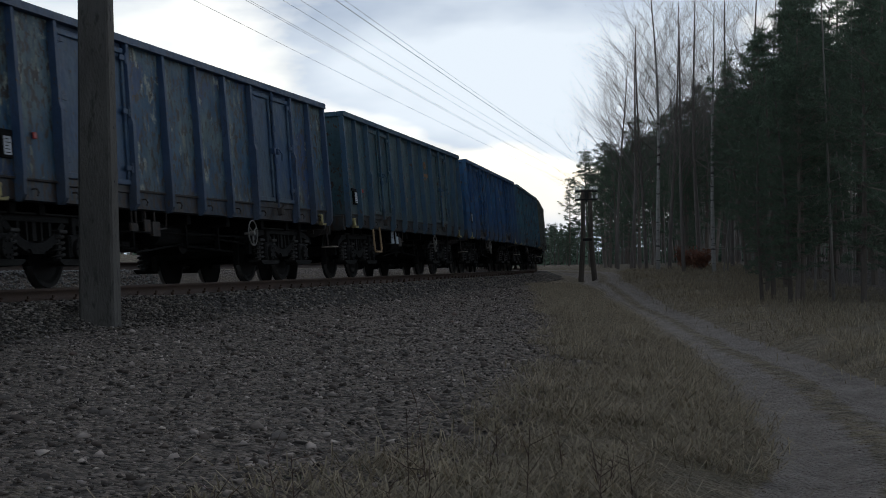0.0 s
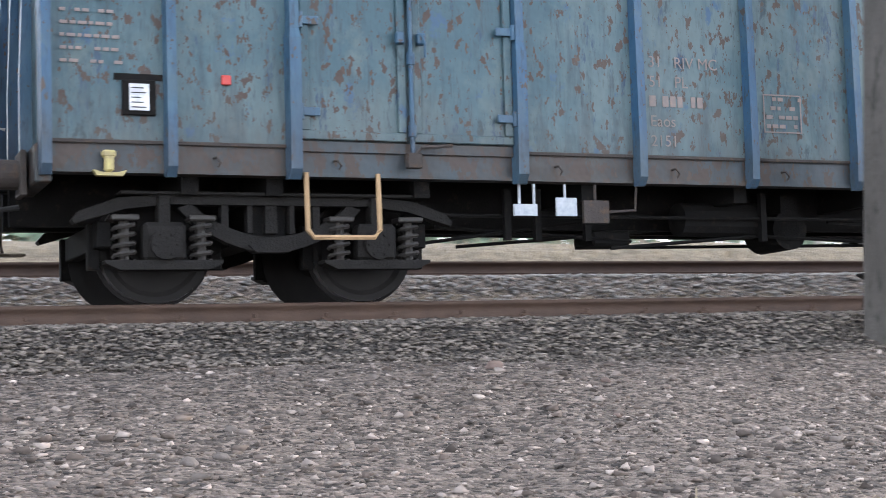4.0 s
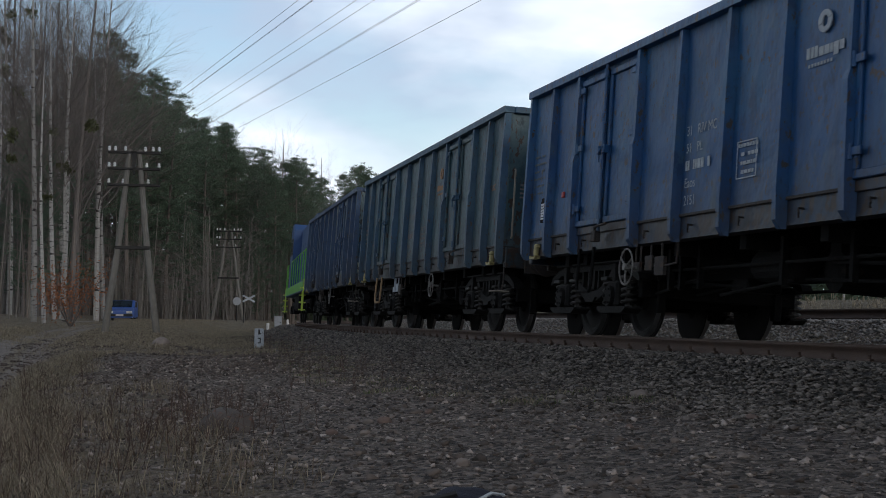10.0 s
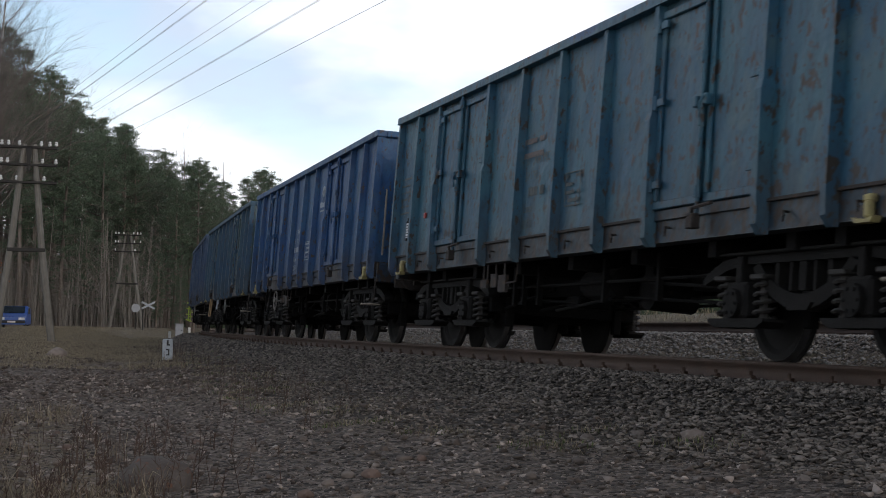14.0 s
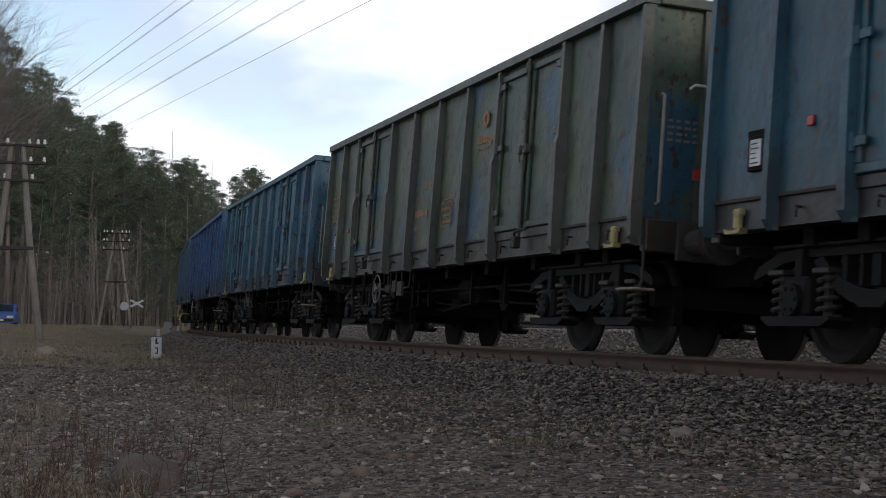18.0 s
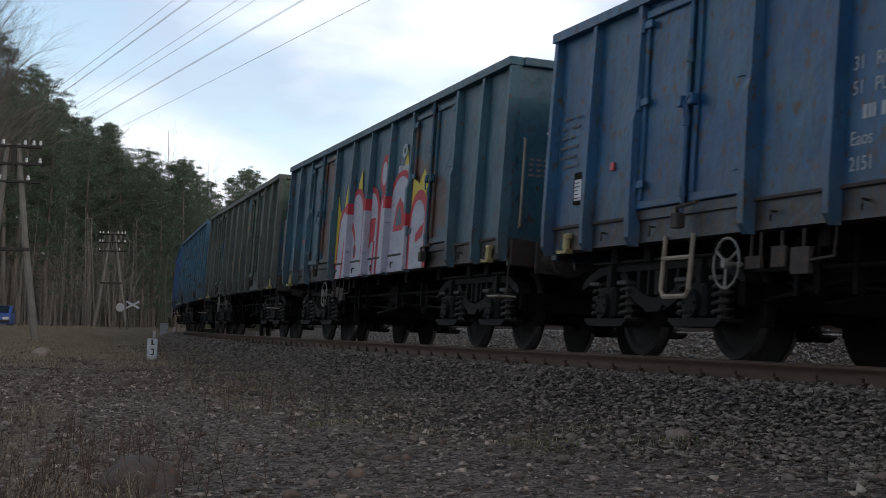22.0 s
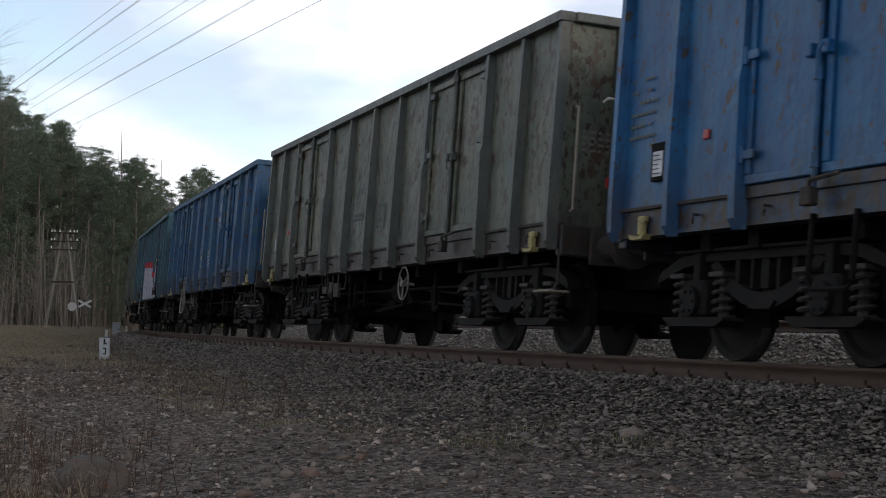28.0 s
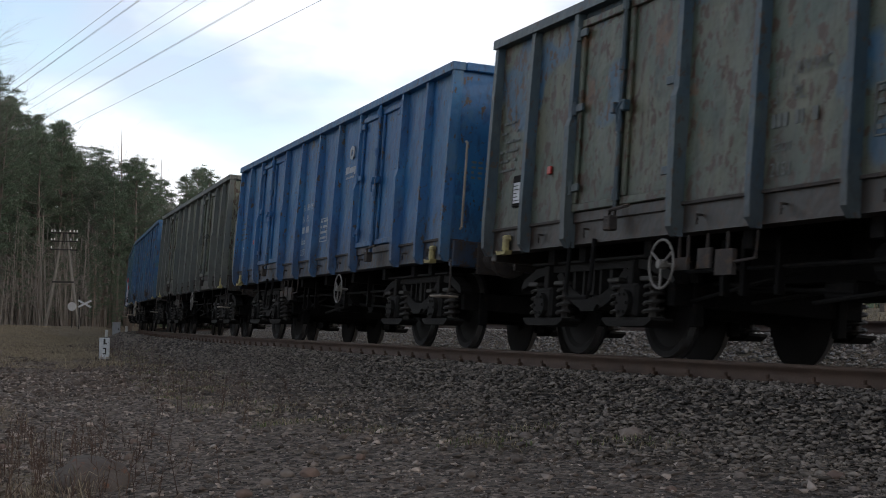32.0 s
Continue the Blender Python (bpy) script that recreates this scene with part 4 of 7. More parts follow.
def graffiti(w):
    """Silver block letters with a red outline on yellow flashes, sprayed low on the side, over panels, posts and sill."""
    silver = mat("silver_spray", (0.50, 0.50, 0.55), 0.6, 0.1, (0.30, 0.31, 0.38), 2.2, 0.7, third=(0.17, 0.19, 0.25), third_at=(0.60, 0.72), third_scale=5, stretch=(1, 1, 2.5))
    red = mat("red_spray", (0.50, 0.025, 0.04), 0.6, 0.0, (0.38, 0.02, 0.03), 5, 0.5)
    yellow = mat("yellow_spray", (0.60, 0.50, 0.03), 0.6, 0.0, (0.5, 0.38, 0.03), 5, 0.5)

    teal = LOOKS[6][0]

    def flat(name, outline, material, layer):
        bm = B()
        y = -1.388 - 0.0035 * layer
        prism(bm, [(x - 6.4, ZB + z) for x, z in outline], y, y - 0.0025)
        return part(name, bm, material, w)

    def arch(x0, x1, z0, top, grow=0.0, skew=0.0):
        """A letter's body: straight sides under a round head."""
        o = [(x0 - grow, z0), (x1 + grow, z0)]
        r = (x1 - x0) / 2 + grow
        for k in range(13):
            a = math.pi * k / 12
            o.append(((x0 + x1) / 2 + r * math.cos(a) + skew, top - min(r, 0.42) + grow + min(r, 0.42) * math.sin(a)))
        return o

    def ring(cx, cz, rx, rz):
        return [(cx + rx * math.cos(2 * math.pi * k / 14), cz + rz * math.sin(2 * math.pi * k / 14)) for k in range(14)]

    for o in ([(4.06, 0.25), (4.4, 0.3), (4.5, 1.05), (4.3, 1.12), (4.1, 1.4)], [(4.55, 1.0), (4.8, 1.05), (4.74, 1.55), (4.62, 1.3)], [(5.4, 1.2), (5.75, 1.2), (5.68, 1.72), (5.5, 1.5)], [(7.4, 1.2), (7.62, 1.2), (7.6, 1.85), (7.46, 1.7)], [(8.2, 0.4), (8.74, 0.4), (8.74, 1.62), (8.45, 1.45), (8.3, 1.75), (8.1, 1.3)]):
        flat("graffiti_flash", o, yellow, 0)
    bodies = [(4.28, 5.02, 1.10, 0.08), (5.14, 5.92, 1.32, -0.02), (6.06, 6.86, 1.26, 0.0), (6.98, 7.44, 1.18, 0.06), (7.60, 8.66, 1.36, 0.0)]
    for x0, x1, top, sk in bodies:
        flat("graffiti_outline", arch(x0, x1, 0.0, top, 0.09, sk), red, 1)
    flat("graffiti_outline", ring(7.12, 1.5, 0.24, 0.29), red, 1)
    for x0, x1, top, sk in bodies:
        flat("graffiti_letter", arch(x0, x1, 0.0, top, 0.0, sk), silver, 2)
    flat("graffiti_letter", ring(7.10, 1.5, 0.13, 0.18), silver, 2)
    for o in ([(4.60, 0.0), (4.68, 0.0), (4.80, 0.62), (4.72, 0.66)], [(5.16, 0.78), (5.34, 0.72), (5.52, 0.52), (5.50, 0.66), (5.34, 0.86), (5.16, 0.92)], [(6.04, 0.42), (6.5, 0.42), (6.56, 0.5), (6.72, 0.5), (6.78, 0.86), (6.04, 0.86)], [(6.66, 0.0), (6.74, 0.0), (6.80, 0.5), (6.72, 0.5)], [(7.2, 0.62), (7.5, 0.7), (7.5, 0.86), (7.24, 0.8)], [(7.82, 0.58), (8.4, 0.58), (8.52, 0.62), (8.66, 0.68), (8.66, 0.80), (8.42, 0.74), (8.30, 0.95), (8.12, 1.06), (7.95, 0.95)]):
        flat("graffiti_stroke", o, red, 3)
    flat("graffiti_stroke", ring(5.52, 0.4, 0.09, 0.12), red, 3)
    for o in (ring(5.52, 0.4, 0.045, 0.07), [(6.08, 0.54), (6.40, 0.54), (6.40, 0.74), (6.08, 0.74)], [(7.96, 0.66), (8.26, 0.66), (8.22, 0.84), (8.1, 0.93), (8.0, 0.84)]):
        flat("graffiti_counter", o, teal, 4)
    flat("graffiti_flash", [(8.86, 0.8), (9.74, 0.8), (9.78, 1.28), (9.62, 1.1), (9.42, 1.34), (9.2, 1.16), (8.9, 1.26)], yellow, 13)
    flat("graffiti_outline", arch(8.90, 9.66, 0.0, 1.0, 0.07, 0.0), red, 14)
    flat("graffiti_letter", arch(8.92, 9.60, 0.0, 0.93, 0.0, 0.0), silver, 15)
    flat("graffiti_stroke", [(9.2, 0.35), (9.5, 0.42), (9.6, 0.6), (9.4, 0.55), (9.2, 0.46)], red, 16)
    for i, z in ((4, 1.02), (5, 1.0), (6, 0.95), (7, 0.62)):
        u = POSTS[i]
        bm = B()
        box(bm, u - 6.4 - 0.055, u - 6.4 + 0.055, -1.497, -1.38, ZB + 0.002, ZB + z, 0.006)
        part("graffiti_on_post", bm, silver, w)
        bm = B()
        box(bm, u - 6.4 - 0.057, u - 6.4 + 0.057, -1.499, -1.38, ZB + z - 0.02, ZB + z + 0.16, 0.006)
        part("graffiti_stroke", bm, red, w)
    for x0, x1 in ((4.30, 5.14), (5.26, 6.34), (6.46, 7.50), (7.63, 8.68)):
        bm = B()
        box(bm, x0 - 6.4, x1 - 6.4, -1.386, -1.373, ZB + 0.012, ZB + 0.222)
        part("graffiti_on_sill", bm, silver, w)


def dress(w, k):
    p, label, o = LOOKS[k]
    tagged(w, label, "freight wagon", "wagons of the freight train")
    for ob in w.children_recursive:
        for sl in ob.material_slots:
            for base, mine in ((PAINTS["panel"], p), (PAINTS["post"], POST_PAINT.get(k, p)), (PAINTS["door"], DOOR_PAINT.get(k, p)), (PAINTS["sill"], SILL_PAINT.get(k, M_SILL))):
                if sl.material == base and k != 1:
                    sl.link = "OBJECT"
                    sl.material = mine
                    break
    for ob in w.children:
        for sl in ob.material_slots:
            if sl.material == M_YELLOW and k not in (1, 2, 3) or sl.material == M_LETTER and ob.name.startswith("brake_plate") and k != 2:
                sl.link = "OBJECT"
                sl.material = M_CREAM if ob.name.startswith("tow") else M_SILL
    if "wheel" in o:
        handwheel(w, o["wheel"])
    if "stirrup" in o:
        stirrup(w, o["stirrup"][0], o["stirrup"][1], "bent steel step stirrup", "ladder" in o, 0.5 if k != 2 else 0.62)
    lm = o.get("letters")
    if lm:
        x = 5.35 - 6.4
        side_text(w, "31   RIV MC", 0.145, lm, x, ZB + 1.06, -1.3925)
        side_text(w, "51   PL", 0.145, lm, x, ZB + 0.88, -1.3925)
        worn_block(w, lm, x, ZB + 0.70, 1, 0.55, 0.2, 0.10, k, -1.392)
        side_text(w, "Eaos", 0.145, lm, x, ZB + 0.52, -1.3925)
        side_text(w, "2151", 0.145, lm, x, ZB + 0.34, -1.3925)
        worn_block(w, lm, 6.6 - 6.4, ZB + 0.80, 4, 0.36, 0.085, 0.035, k + 40, -1.392)
        bars = []
        for a, b, c, d in ((0.0, 0.0, 0.42, 0.012), (0.0, 0.35, 0.42, 0.012), (0.0, 0.0, 0.012, 0.35), (0.41, 0.0, 0.012, 0.35)):
            bars.append((a, b, c, d))
        side_bars(w, bars, lm, 6.57 - 6.4, ZB + 0.5, -1.392)
        worn_block(w, M_FAINT if lm is M_LETTER else lm, 0.16 - 6.4, ZB + 1.35, 6, 0.42, 0.10, 0.026, k + 80, -1.392)
    if o.get("logo"):
        x, z = 8.0 - 6.4, ZB + 1.45
        bm = B()
        for sgn in (1, -1):
            o2 = [(x + 0.2 + sgn * (0.12 * math.cos(a)), z + 0.27 + sgn * (0.10 * math.sin(a))) for a in [math.radians(v) for v in range(20, 200, 25)]]
            o3 = [(x + 0.2 + sgn * (0.05 * math.cos(a)), z + 0.27 + sgn * (0.05 * math.sin(a))) for a in [math.radians(v) for v in range(195, 15, -25)]]
            prism(bm, o2 + o3, -1.404, -1.392)
        part("emblem", bm, o["logo"], w)
        side_bars(w, [(0.0, 0.0, 0.06, 0.1), (0.075, 0.0, 0.05, 0.1), (0.14, 0.0, 0.055, 0.1), (0.22, 0.0, 0.08, 0.08), (0.315, 0.0, 0.08, 0.08), (0.41, 0.0, 0.05, 0.08), (0.475, -0.03, 0.08, 0.11), (0.57, 0.0, 0.08, 0.08)], o["logo"], x - 0.12, z - 0.02, -1.393)
        side_bars(w, [(0.02 + 0.055 * i, 0, 0.03, 0.03) for i in range(8)], o["logo"], x - 0.1, z - 0.1, -1.393)
    if o.get("marks"):
        for u in (2.55, 3.35):
            side_bars(w, [(0, 0, 0.05, 0.18), (-0.07, 0.06, 0.17, 0.06)], M_CREAM, u - 6.4, ZB + 1.0, -1.392)
        worn_block(w, M_PINK, 5.2 - 6.4, ZB + 1.3, 2, 0.7, 0.16, 0.06, k + 7, -1.392)
    if k == 2:
        side_text(w, "UIC", 0.14, M_ORANGE, 11.95 - 6.4, ZB + 1.1, -1.392)
    if o.get("sign"):
        bm = B()
        for x0, mt in ((0.0, M_YELLOW),):
            a = [bm.verts.new(p3) for p3 in ((6.51, -0.98, ZB + 1.52), (6.51, -0.76, ZB + 1.52), (6.51, -0.87, ZB + 1.71), (6.52, -0.98, ZB + 1.52), (6.52, -0.76, ZB + 1.52), (6.52, -0.87, ZB + 1.71))]
            for f in ((0, 1, 2), (5, 4, 3), (0, 3, 4, 1), (1, 4, 5, 2), (2, 5, 3, 0)):
                bm.faces.new([a[i] for i in f])
        part("warning_sign", bm, M_YELLOW, w, "yellow triangular warning sign")
    if o.get("graffiti"):
        graffiti(w)
    bm = B()
    rg = random.Random(k)
    for i in range(4):
        y = -1.15 + 0.0 * i
        for j in range(4):
            box(bm, 6.386, 6.389, -1.17 + j * 0.085, -1.17 + j * 0.085 + rg.uniform(0.03, 0.07), ZB + 0.95 + i * 0.06, ZB + 0.975 + i * 0.06)
    tagged(part("end_lettering", bm, M_FAINT if k in (3, 7, 9) else M_PINK, w), kind="stuff")
    return w


def vehicle_pose(sf, length, pivot):
    a, b = on_line(sf - pivot), on_line(sf - length + pivot)
    d, mid = b - a, (a + b) / 2
    return pose(mid.x, mid.y, -0.75 * math.sin(CANT), -math.degrees(CANT), 0, math.degrees(math.atan2(d.y, d.x)))


TRAIN = []    # vehicle, its lead over the second wagon's front, length, pivot
first = wagon()
BG = [bogie(first, -4.5), bogie(first, 4.5)]
wagons = [first]
for k in range(2, 15):
    wagons.append(copy_thing(first, pose(0, 0, 0)))
KIND = {11: 7, 12: 8, 13: 4, 14: 2}
for k, w in enumerate(wagons, 1):
    dress(w, KIND.get(k, k))
    TRAIN.append((w, (2 - k) * 14.04, 14.04, 2.52))


# ---- locomotive ----
def locomotive():
    M_LB = mat("loco_blue", (0.022, 0.085, 0.24), 0.45, 0.0, (0.02, 0.06, 0.16), 2, 0.6)
    M_LG = mat("loco_green", (0.16, 0.50, 0.06), 0.45, 0.0, (0.12, 0.38, 0.05), 2, 0.5)
    M_LY = mat("loco_yellow_green", (0.55, 0.68, 0.08), 0.45, 0.0, (0.45, 0.55, 0.08), 2, 0.5)
    M_GL = mat("loco_window", (0.02, 0.025, 0.03), 0.08, 0.0, None, 2, 0.2)
    w = thing("locomotive", "blue and green six-axle diesel locomotive at the head of the train", "locomotive")
    H = 8.75
    bm = B()
    box(bm, -H + 0.5, H - 0.5, -1.42, 1.42, 1.05, 1.45, 0.03)
    part("underframe", bm, M_LB, w)
    bm = B()
    prism(bm, [(-H + 1.0, 1.45), (H - 1.3, 1.45), (H - 1.3, 3.5), (H - 1.7, 3.75), (-H + 3.6, 3.75), (-H + 3.6, 3.45), (-H + 1.0, 3.45)], -1.05, 1.05)
    part("hood", bm, M_LB, w)
    bm = B()
    prism(bm, [(-H + 2.4, 1.45), (-H + 4.9, 1.45), (-H + 4.9, 3.8), (-H + 4.5, 4.05), (-H + 2.8, 4.05), (-H + 2.4, 3.8)], -1.38, 1.38)
    part("cab", bm, M_LB, w)
    for y in (-1.39, 1.385):
        for x in (-H + 2.75, -H + 3.85):
            bm = B()
            box(bm, x, x + 0.75, y, y + 0.006, 2.75, 3.45)
            part("cab_window", bm, M_GL, w)
        bm = B()
        box(bm, -H + 0.6, H - 0.6, y * 1.026, y * 1.026 + 0.008, 1.1, 1.4)
        part("side_stripe", bm, M_LG, w)
    for y in (-1.06, 1.055):
        for i in range(7):
            x = -H + 5.6 + i * 1.5
            bm = B()
            box(bm, x, x + 1.2, y, y + 0.008, 1.75, 3.1)
            for j in range(6):
                box(bm, x + 0.08, x + 1.12, y - 0.006 if y < 0 else y + 0.006, y if y < 0 else y + 0.012, 1.9 + j * 0.18, 1.98 + j * 0.18)
            part("louvre_door", bm, M_LB, w)
    for x0 in (H - 1.9,):
        bm = B()
        box(bm, x0, H - 1.29, -1.062, 1.062, 1.6, 2.5)
        part("tail_band", bm, M_LG, w)
    bm = B()
    box(bm, -H + 0.99, -H + 1.8, -1.056, 1.056, 1.5, 2.6)
    part("nose_band", bm, M_LY, w)
    for y in (-1.4, 1.4):
        for x in [-H + 0.7, -H + 1.9] + [-H + 5.2 + 2.0 * i for i in range(6)] + [H - 0.6]:
            bm = B()
            rod(bm, [(x, y, 1.42), (x, y, 2.45)], 0.02, 6)
            part("handrail_post", bm, M_LG, w)
        bm = B()
        rod(bm, [(-H + 5.2, y, 2.45), (H - 0.6, y, 2.45)], 0.022, 6)
        part("handrail", bm, M_LG, w)
        for x in (-H + 0.7, H - 0.7):
            bm = B()
            for j in range(4):
                box(bm, x - 0.3, x + 0.3, y - 0.1, y + 0.1, 0.42 + j * 0.24, 0.46 + j * 0.24)
            rod(bm, [(x - 0.3, y, 0.4), (x - 0.3, y, 1.45)], 0.025, 6)
            rod(bm, [(x + 0.3, y, 0.4), (x + 0.3, y, 1.45)], 0.025, 6)
            part("steps", bm, M_LY, w)
    for x in (-1.2, 1.5, 3.6):
        bm = B()
        lathe(bm, [(0.5, 3.7), (0.52, 3.95), (0.45, 3.98)], "z", 18, (x, 0, 0))
        part("roof_fan", bm, M_UNDER, w)
    bm = B()
    box(bm, -2.6, -2.1, -0.3, 0.3, 3.7, 4.1, 0.03)
    part("exhaust", bm, M_UNDER, w)
    bm = B()
    box(bm, -1.9, 1.9, -1.25, 1.25, 0.45, 1.05, 0.08)
    part("fuel_tank", bm, M_UNDER, w)
    for cx in (-5.2, 5.2):
        bm = B()
        box(bm, -2.1, 2.1, -1.12, -0.95, 0.5, 0.85, 0.05)
        box(bm, -2.1, 2.1, 0.95, 1.12, 0.5, 0.85, 0.05)
        for x in (-1.6, 0, 1.6):
            box(bm, x - 0.18, x + 0.18, -1.2, -0.95, 0.35, 0.68, 0.02)
            box(bm, x - 0.18, x + 0.18, 0.95, 1.2, 0.35, 0.68, 0.02)
        bgf = part("bogie_frame", bm, M_UNDER, w)
        bgf.location = (cx, 0, 0)
        for x in (-1.6, 0, 1.6):
            bm = B()
            prof = [(0.08, -0.95), (0.1, -0.78), (0.2, -0.74), (0.46, -0.75), (0.51, -0.7), (0.54, -0.67), (0.2, -0.66), (0.09, -0.6)]
            lathe(bm, prof + [(r, -h) for r, h in prof[::-1]], "y", 28)
            ws = part("wheelset", bm, M_WHEEL, bgf)
            ws.location = (x, 0, 0.52)
    for s in (1, -1):
        for y in (-0.875, 0.875):
            bm = B()
            lathe(bm, [(0.12, s * (H - 0.5)), (0.12, s * (H - 0.15)), (0.23, s * (H - 0.02)), (0.2, s * H)], "x", 16, (0, y, 1.05))
            part("buffer", bm, M_UNDER, w)
    return w


loco = locomotive()
TRAIN.append((loco, 14.04 + 17.6, 17.6, 3.6))

# ---- setting: ground ----
ROAD_W = 0.92


def ease(a, b, v):
    k = min(1.0, max(0.0, (v - a) / (b - a)))
    return k * k * (3 - 2 * k)


def road_q(x):
    return float(np.interp(x, (-110, -75, -52, -30, -15, -5, 0, 6, 17, 30, 50, 80, 140), (14, 11.5, 10, 9, 9.4, 10.3, 10.7, 10, 8.2, 6.2, 4.4, 4.2, 4.2)))


def base_z(x, q):
    """Height of the soil, without the stone bed: it falls from the track to the road and rises at both ends."""
    if q > 0:
        low = float(np.interp(q, (2.2, 7, 9, 12), (-0.44, -0.80, -1.0, -1.05)))
        z = low + (-0.42 - low) * ease(-14, -45, x) * ease(4, 6.4, q) + 0.42 * ease(-50, -85, x) * ease(4, 7, q)
        z += (-0.1 - low) * ease(25, 75, x) * ease(3.0, 4.6, q)
        rq = road_q(x)
        z -= 0.16 * (1 - ease(0.8, 1.5, abs(q - rq)))
        z += 0.3 * ease(rq + 1.6, rq + 8, q)
    else:
        z = -0.50 + 0.30 * ease(-3.0, -6.0, q) + 1.25 * ease(-9.5, -16, q)
    return z


def stone_z(q):
    """Top of the two stone beds."""
    z = -9.0
    if -3.6 < q < 3.6:
        z = -0.185 - max(0.0, (abs(q) - 1.6) * 0.42) - 0.05 * ease(0, -1.6, q)
    k = abs(q + 6.3)
    if k < 4:
        z = max(z, 0.22 - max(0.0, (k - 1.75) * 0.6))
    return z


def toe_q(x):
    """How far the loose stone has spilled out from the line."""
    return float(np.interp(x, (-60, -45, -35, -18, -14, -11, -8, -4), (2.3, 2.6, 3.0, 4.0, 4.3, 3.8, 2.9, 2.3)))


def ground_z(x, y):
    q = q_of(x, y)
    n = noise.noise(Vector((x * 0.35, y * 0.35, 0))) * 0.06 + noise.noise(Vector((x * 1.4, y * 1.4, 3))) * 0.025
    zb, zs = base_z(x, q) + n, stone_z(q)
    if 2.6 < q < 14 and abs(x) < 40:
        zb += noise.noise(Vector((x * 3.6, y * 3.6, 7))) * 0.022 + noise.noise(Vector((x * 8.5, y * 8.5, 9))) * 0.013
    if zs > zb:
        return zs + 0.3 * n
    rq = road_q(x)
    if q > 0:
        for o in (-0.5, 0.5):
            zb -= 0.06 * math.exp(-((q - rq - o) / 0.2) ** 2)
    return zb


def build_ground():
    xs = np.concatenate([-np.geomspace(1500, 60, 18), np.arange(-58, -20, 1.0), np.arange(-20, -14, 0.28), np.arange(-14, 9, 0.085), np.arange(9, 16, 0.28), np.arange(16, 60, 1.0), np.geomspace(60, 1500, 18)])
    qs = np.concatenate([-np.geomspace(420, 14, 14), np.arange(-13, -4.2, 0.6), np.arange(-4.2, 2.6, 0.2), np.arange(2.6, 7.4, 0.085), np.arange(7.4, 11.5, 0.14), np.arange(11.5, 22, 0.9), np.geomspace(23, 1500, 20)])
    V, C = [], []
    for q in qs:
        for x in xs:
            a = min(1.45, max(-1.45, x / R))
            gx, gy = (R + q) * math.sin(a), D + R - (R + q) * math.cos(a)
            if abs(x) > 500:
                gx = x
            V.append((gx, gy, ground_z(gx, gy) if abs(x) < 400 and q < 400 else -0.4))
            rq = road_q(gx)
            road = 1 - ease(ROAD_W * 0.75, ROAD_W * 1.1, abs(q - rq)) if q > 0 else 0
            ridge = ease(0.34, 0.12, abs(q - rq)) * 0.62
            grass = ease(rq - 2.9, rq - 1.9, q) if gx > -4 else 0.6 * ease(rq - 2.6, rq - 1.2, q)
            toe_strip = 0.36 * ease(0.8, 0.2, abs(q - toe_q(gx))) * ease(-8, -12, gx)
            grass = max(grass, 0.5 * ease(5.6, 6.6, q) * ease(-3, -5, gx) * ease(-20, -16, gx), toe_strip, 0.72 * ease(-24, -38, gx) if q > toe_q(gx) + 0.2 else 0, 1.0 if q < -9 else 0)
            if q > rq + 1.0:
                grass = 0.9 * ease(rq + 9, rq + 5, q)
            rock = 1.0 if q > -2.1 and stone_z(q) > base_z(gx, q) - 0.02 else 0.0
            if 2.1 < q < toe_q(gx) + 0.4 and gx < -4:
                rock = max(rock, 0.72 * ease(toe_q(gx) + 0.4, toe_q(gx) - 0.3, q))
            if -4.3 < q < -2.1:
                grass = 0.45
            C.append((max(0, road - ridge), grass, rock, 1))
    nx, nq = len(xs), len(qs)
    F = [(j * nx + i, j * nx + i + 1, (j + 1) * nx + i + 1, (j + 1) * nx + i) for j in range(nq - 1) for i in range(nx - 1)]
    ob = raw("ground", V, F, M_GROUND, smooth=True)
    at = ob.data.color_attributes.new("zone", "FLOAT_COLOR", "POINT")
    at.data.foreach_set("color", np.asarray(C, np.float32).ravel())
    tagged(ob, "sandy gravel ground with a rutted dirt road and dry grass", "ground", kind="structure")


build_ground()


# ---- railway tracks ----
def rail_mesh(name, r, off, zr, s0, s1, step, material, parent, d=D, rr=R):
    prof = [(-0.036, 0.0), (0.036, 0.0), (0.036, -0.035), (0.01, -0.05), (0.01, -0.14), (0.07, -0.155), (0.07, -0.172), (-0.07, -0.172), (-0.07, -0.155), (-0.01, -0.14), (-0.01, -0.05), (-0.036, -0.035)]
    V, F = [], []
    n = len(prof)
    ss = np.arange(s0, s1 + step, step)
    for s in ss:
        for o, z in prof:
            p = on_line(s, off + o)
            V.append((p.x, p.y, zr + z))
    for i in range(len(ss) - 1):
        for k in range(n):
            F.append((i * n + k, i * n + (k + 1) % n, (i + 1) * n + (k + 1) % n, (i + 1) * n + k))
    ob = raw(name, V, F, material, parent)
    me = ob.data
    me.materials.append(M_RAILHEAD)
    idx = np.zeros(len(F), np.int32)
    idx[0::n] = 1
    me.polygons.foreach_set("material_index", idx)
    return ob


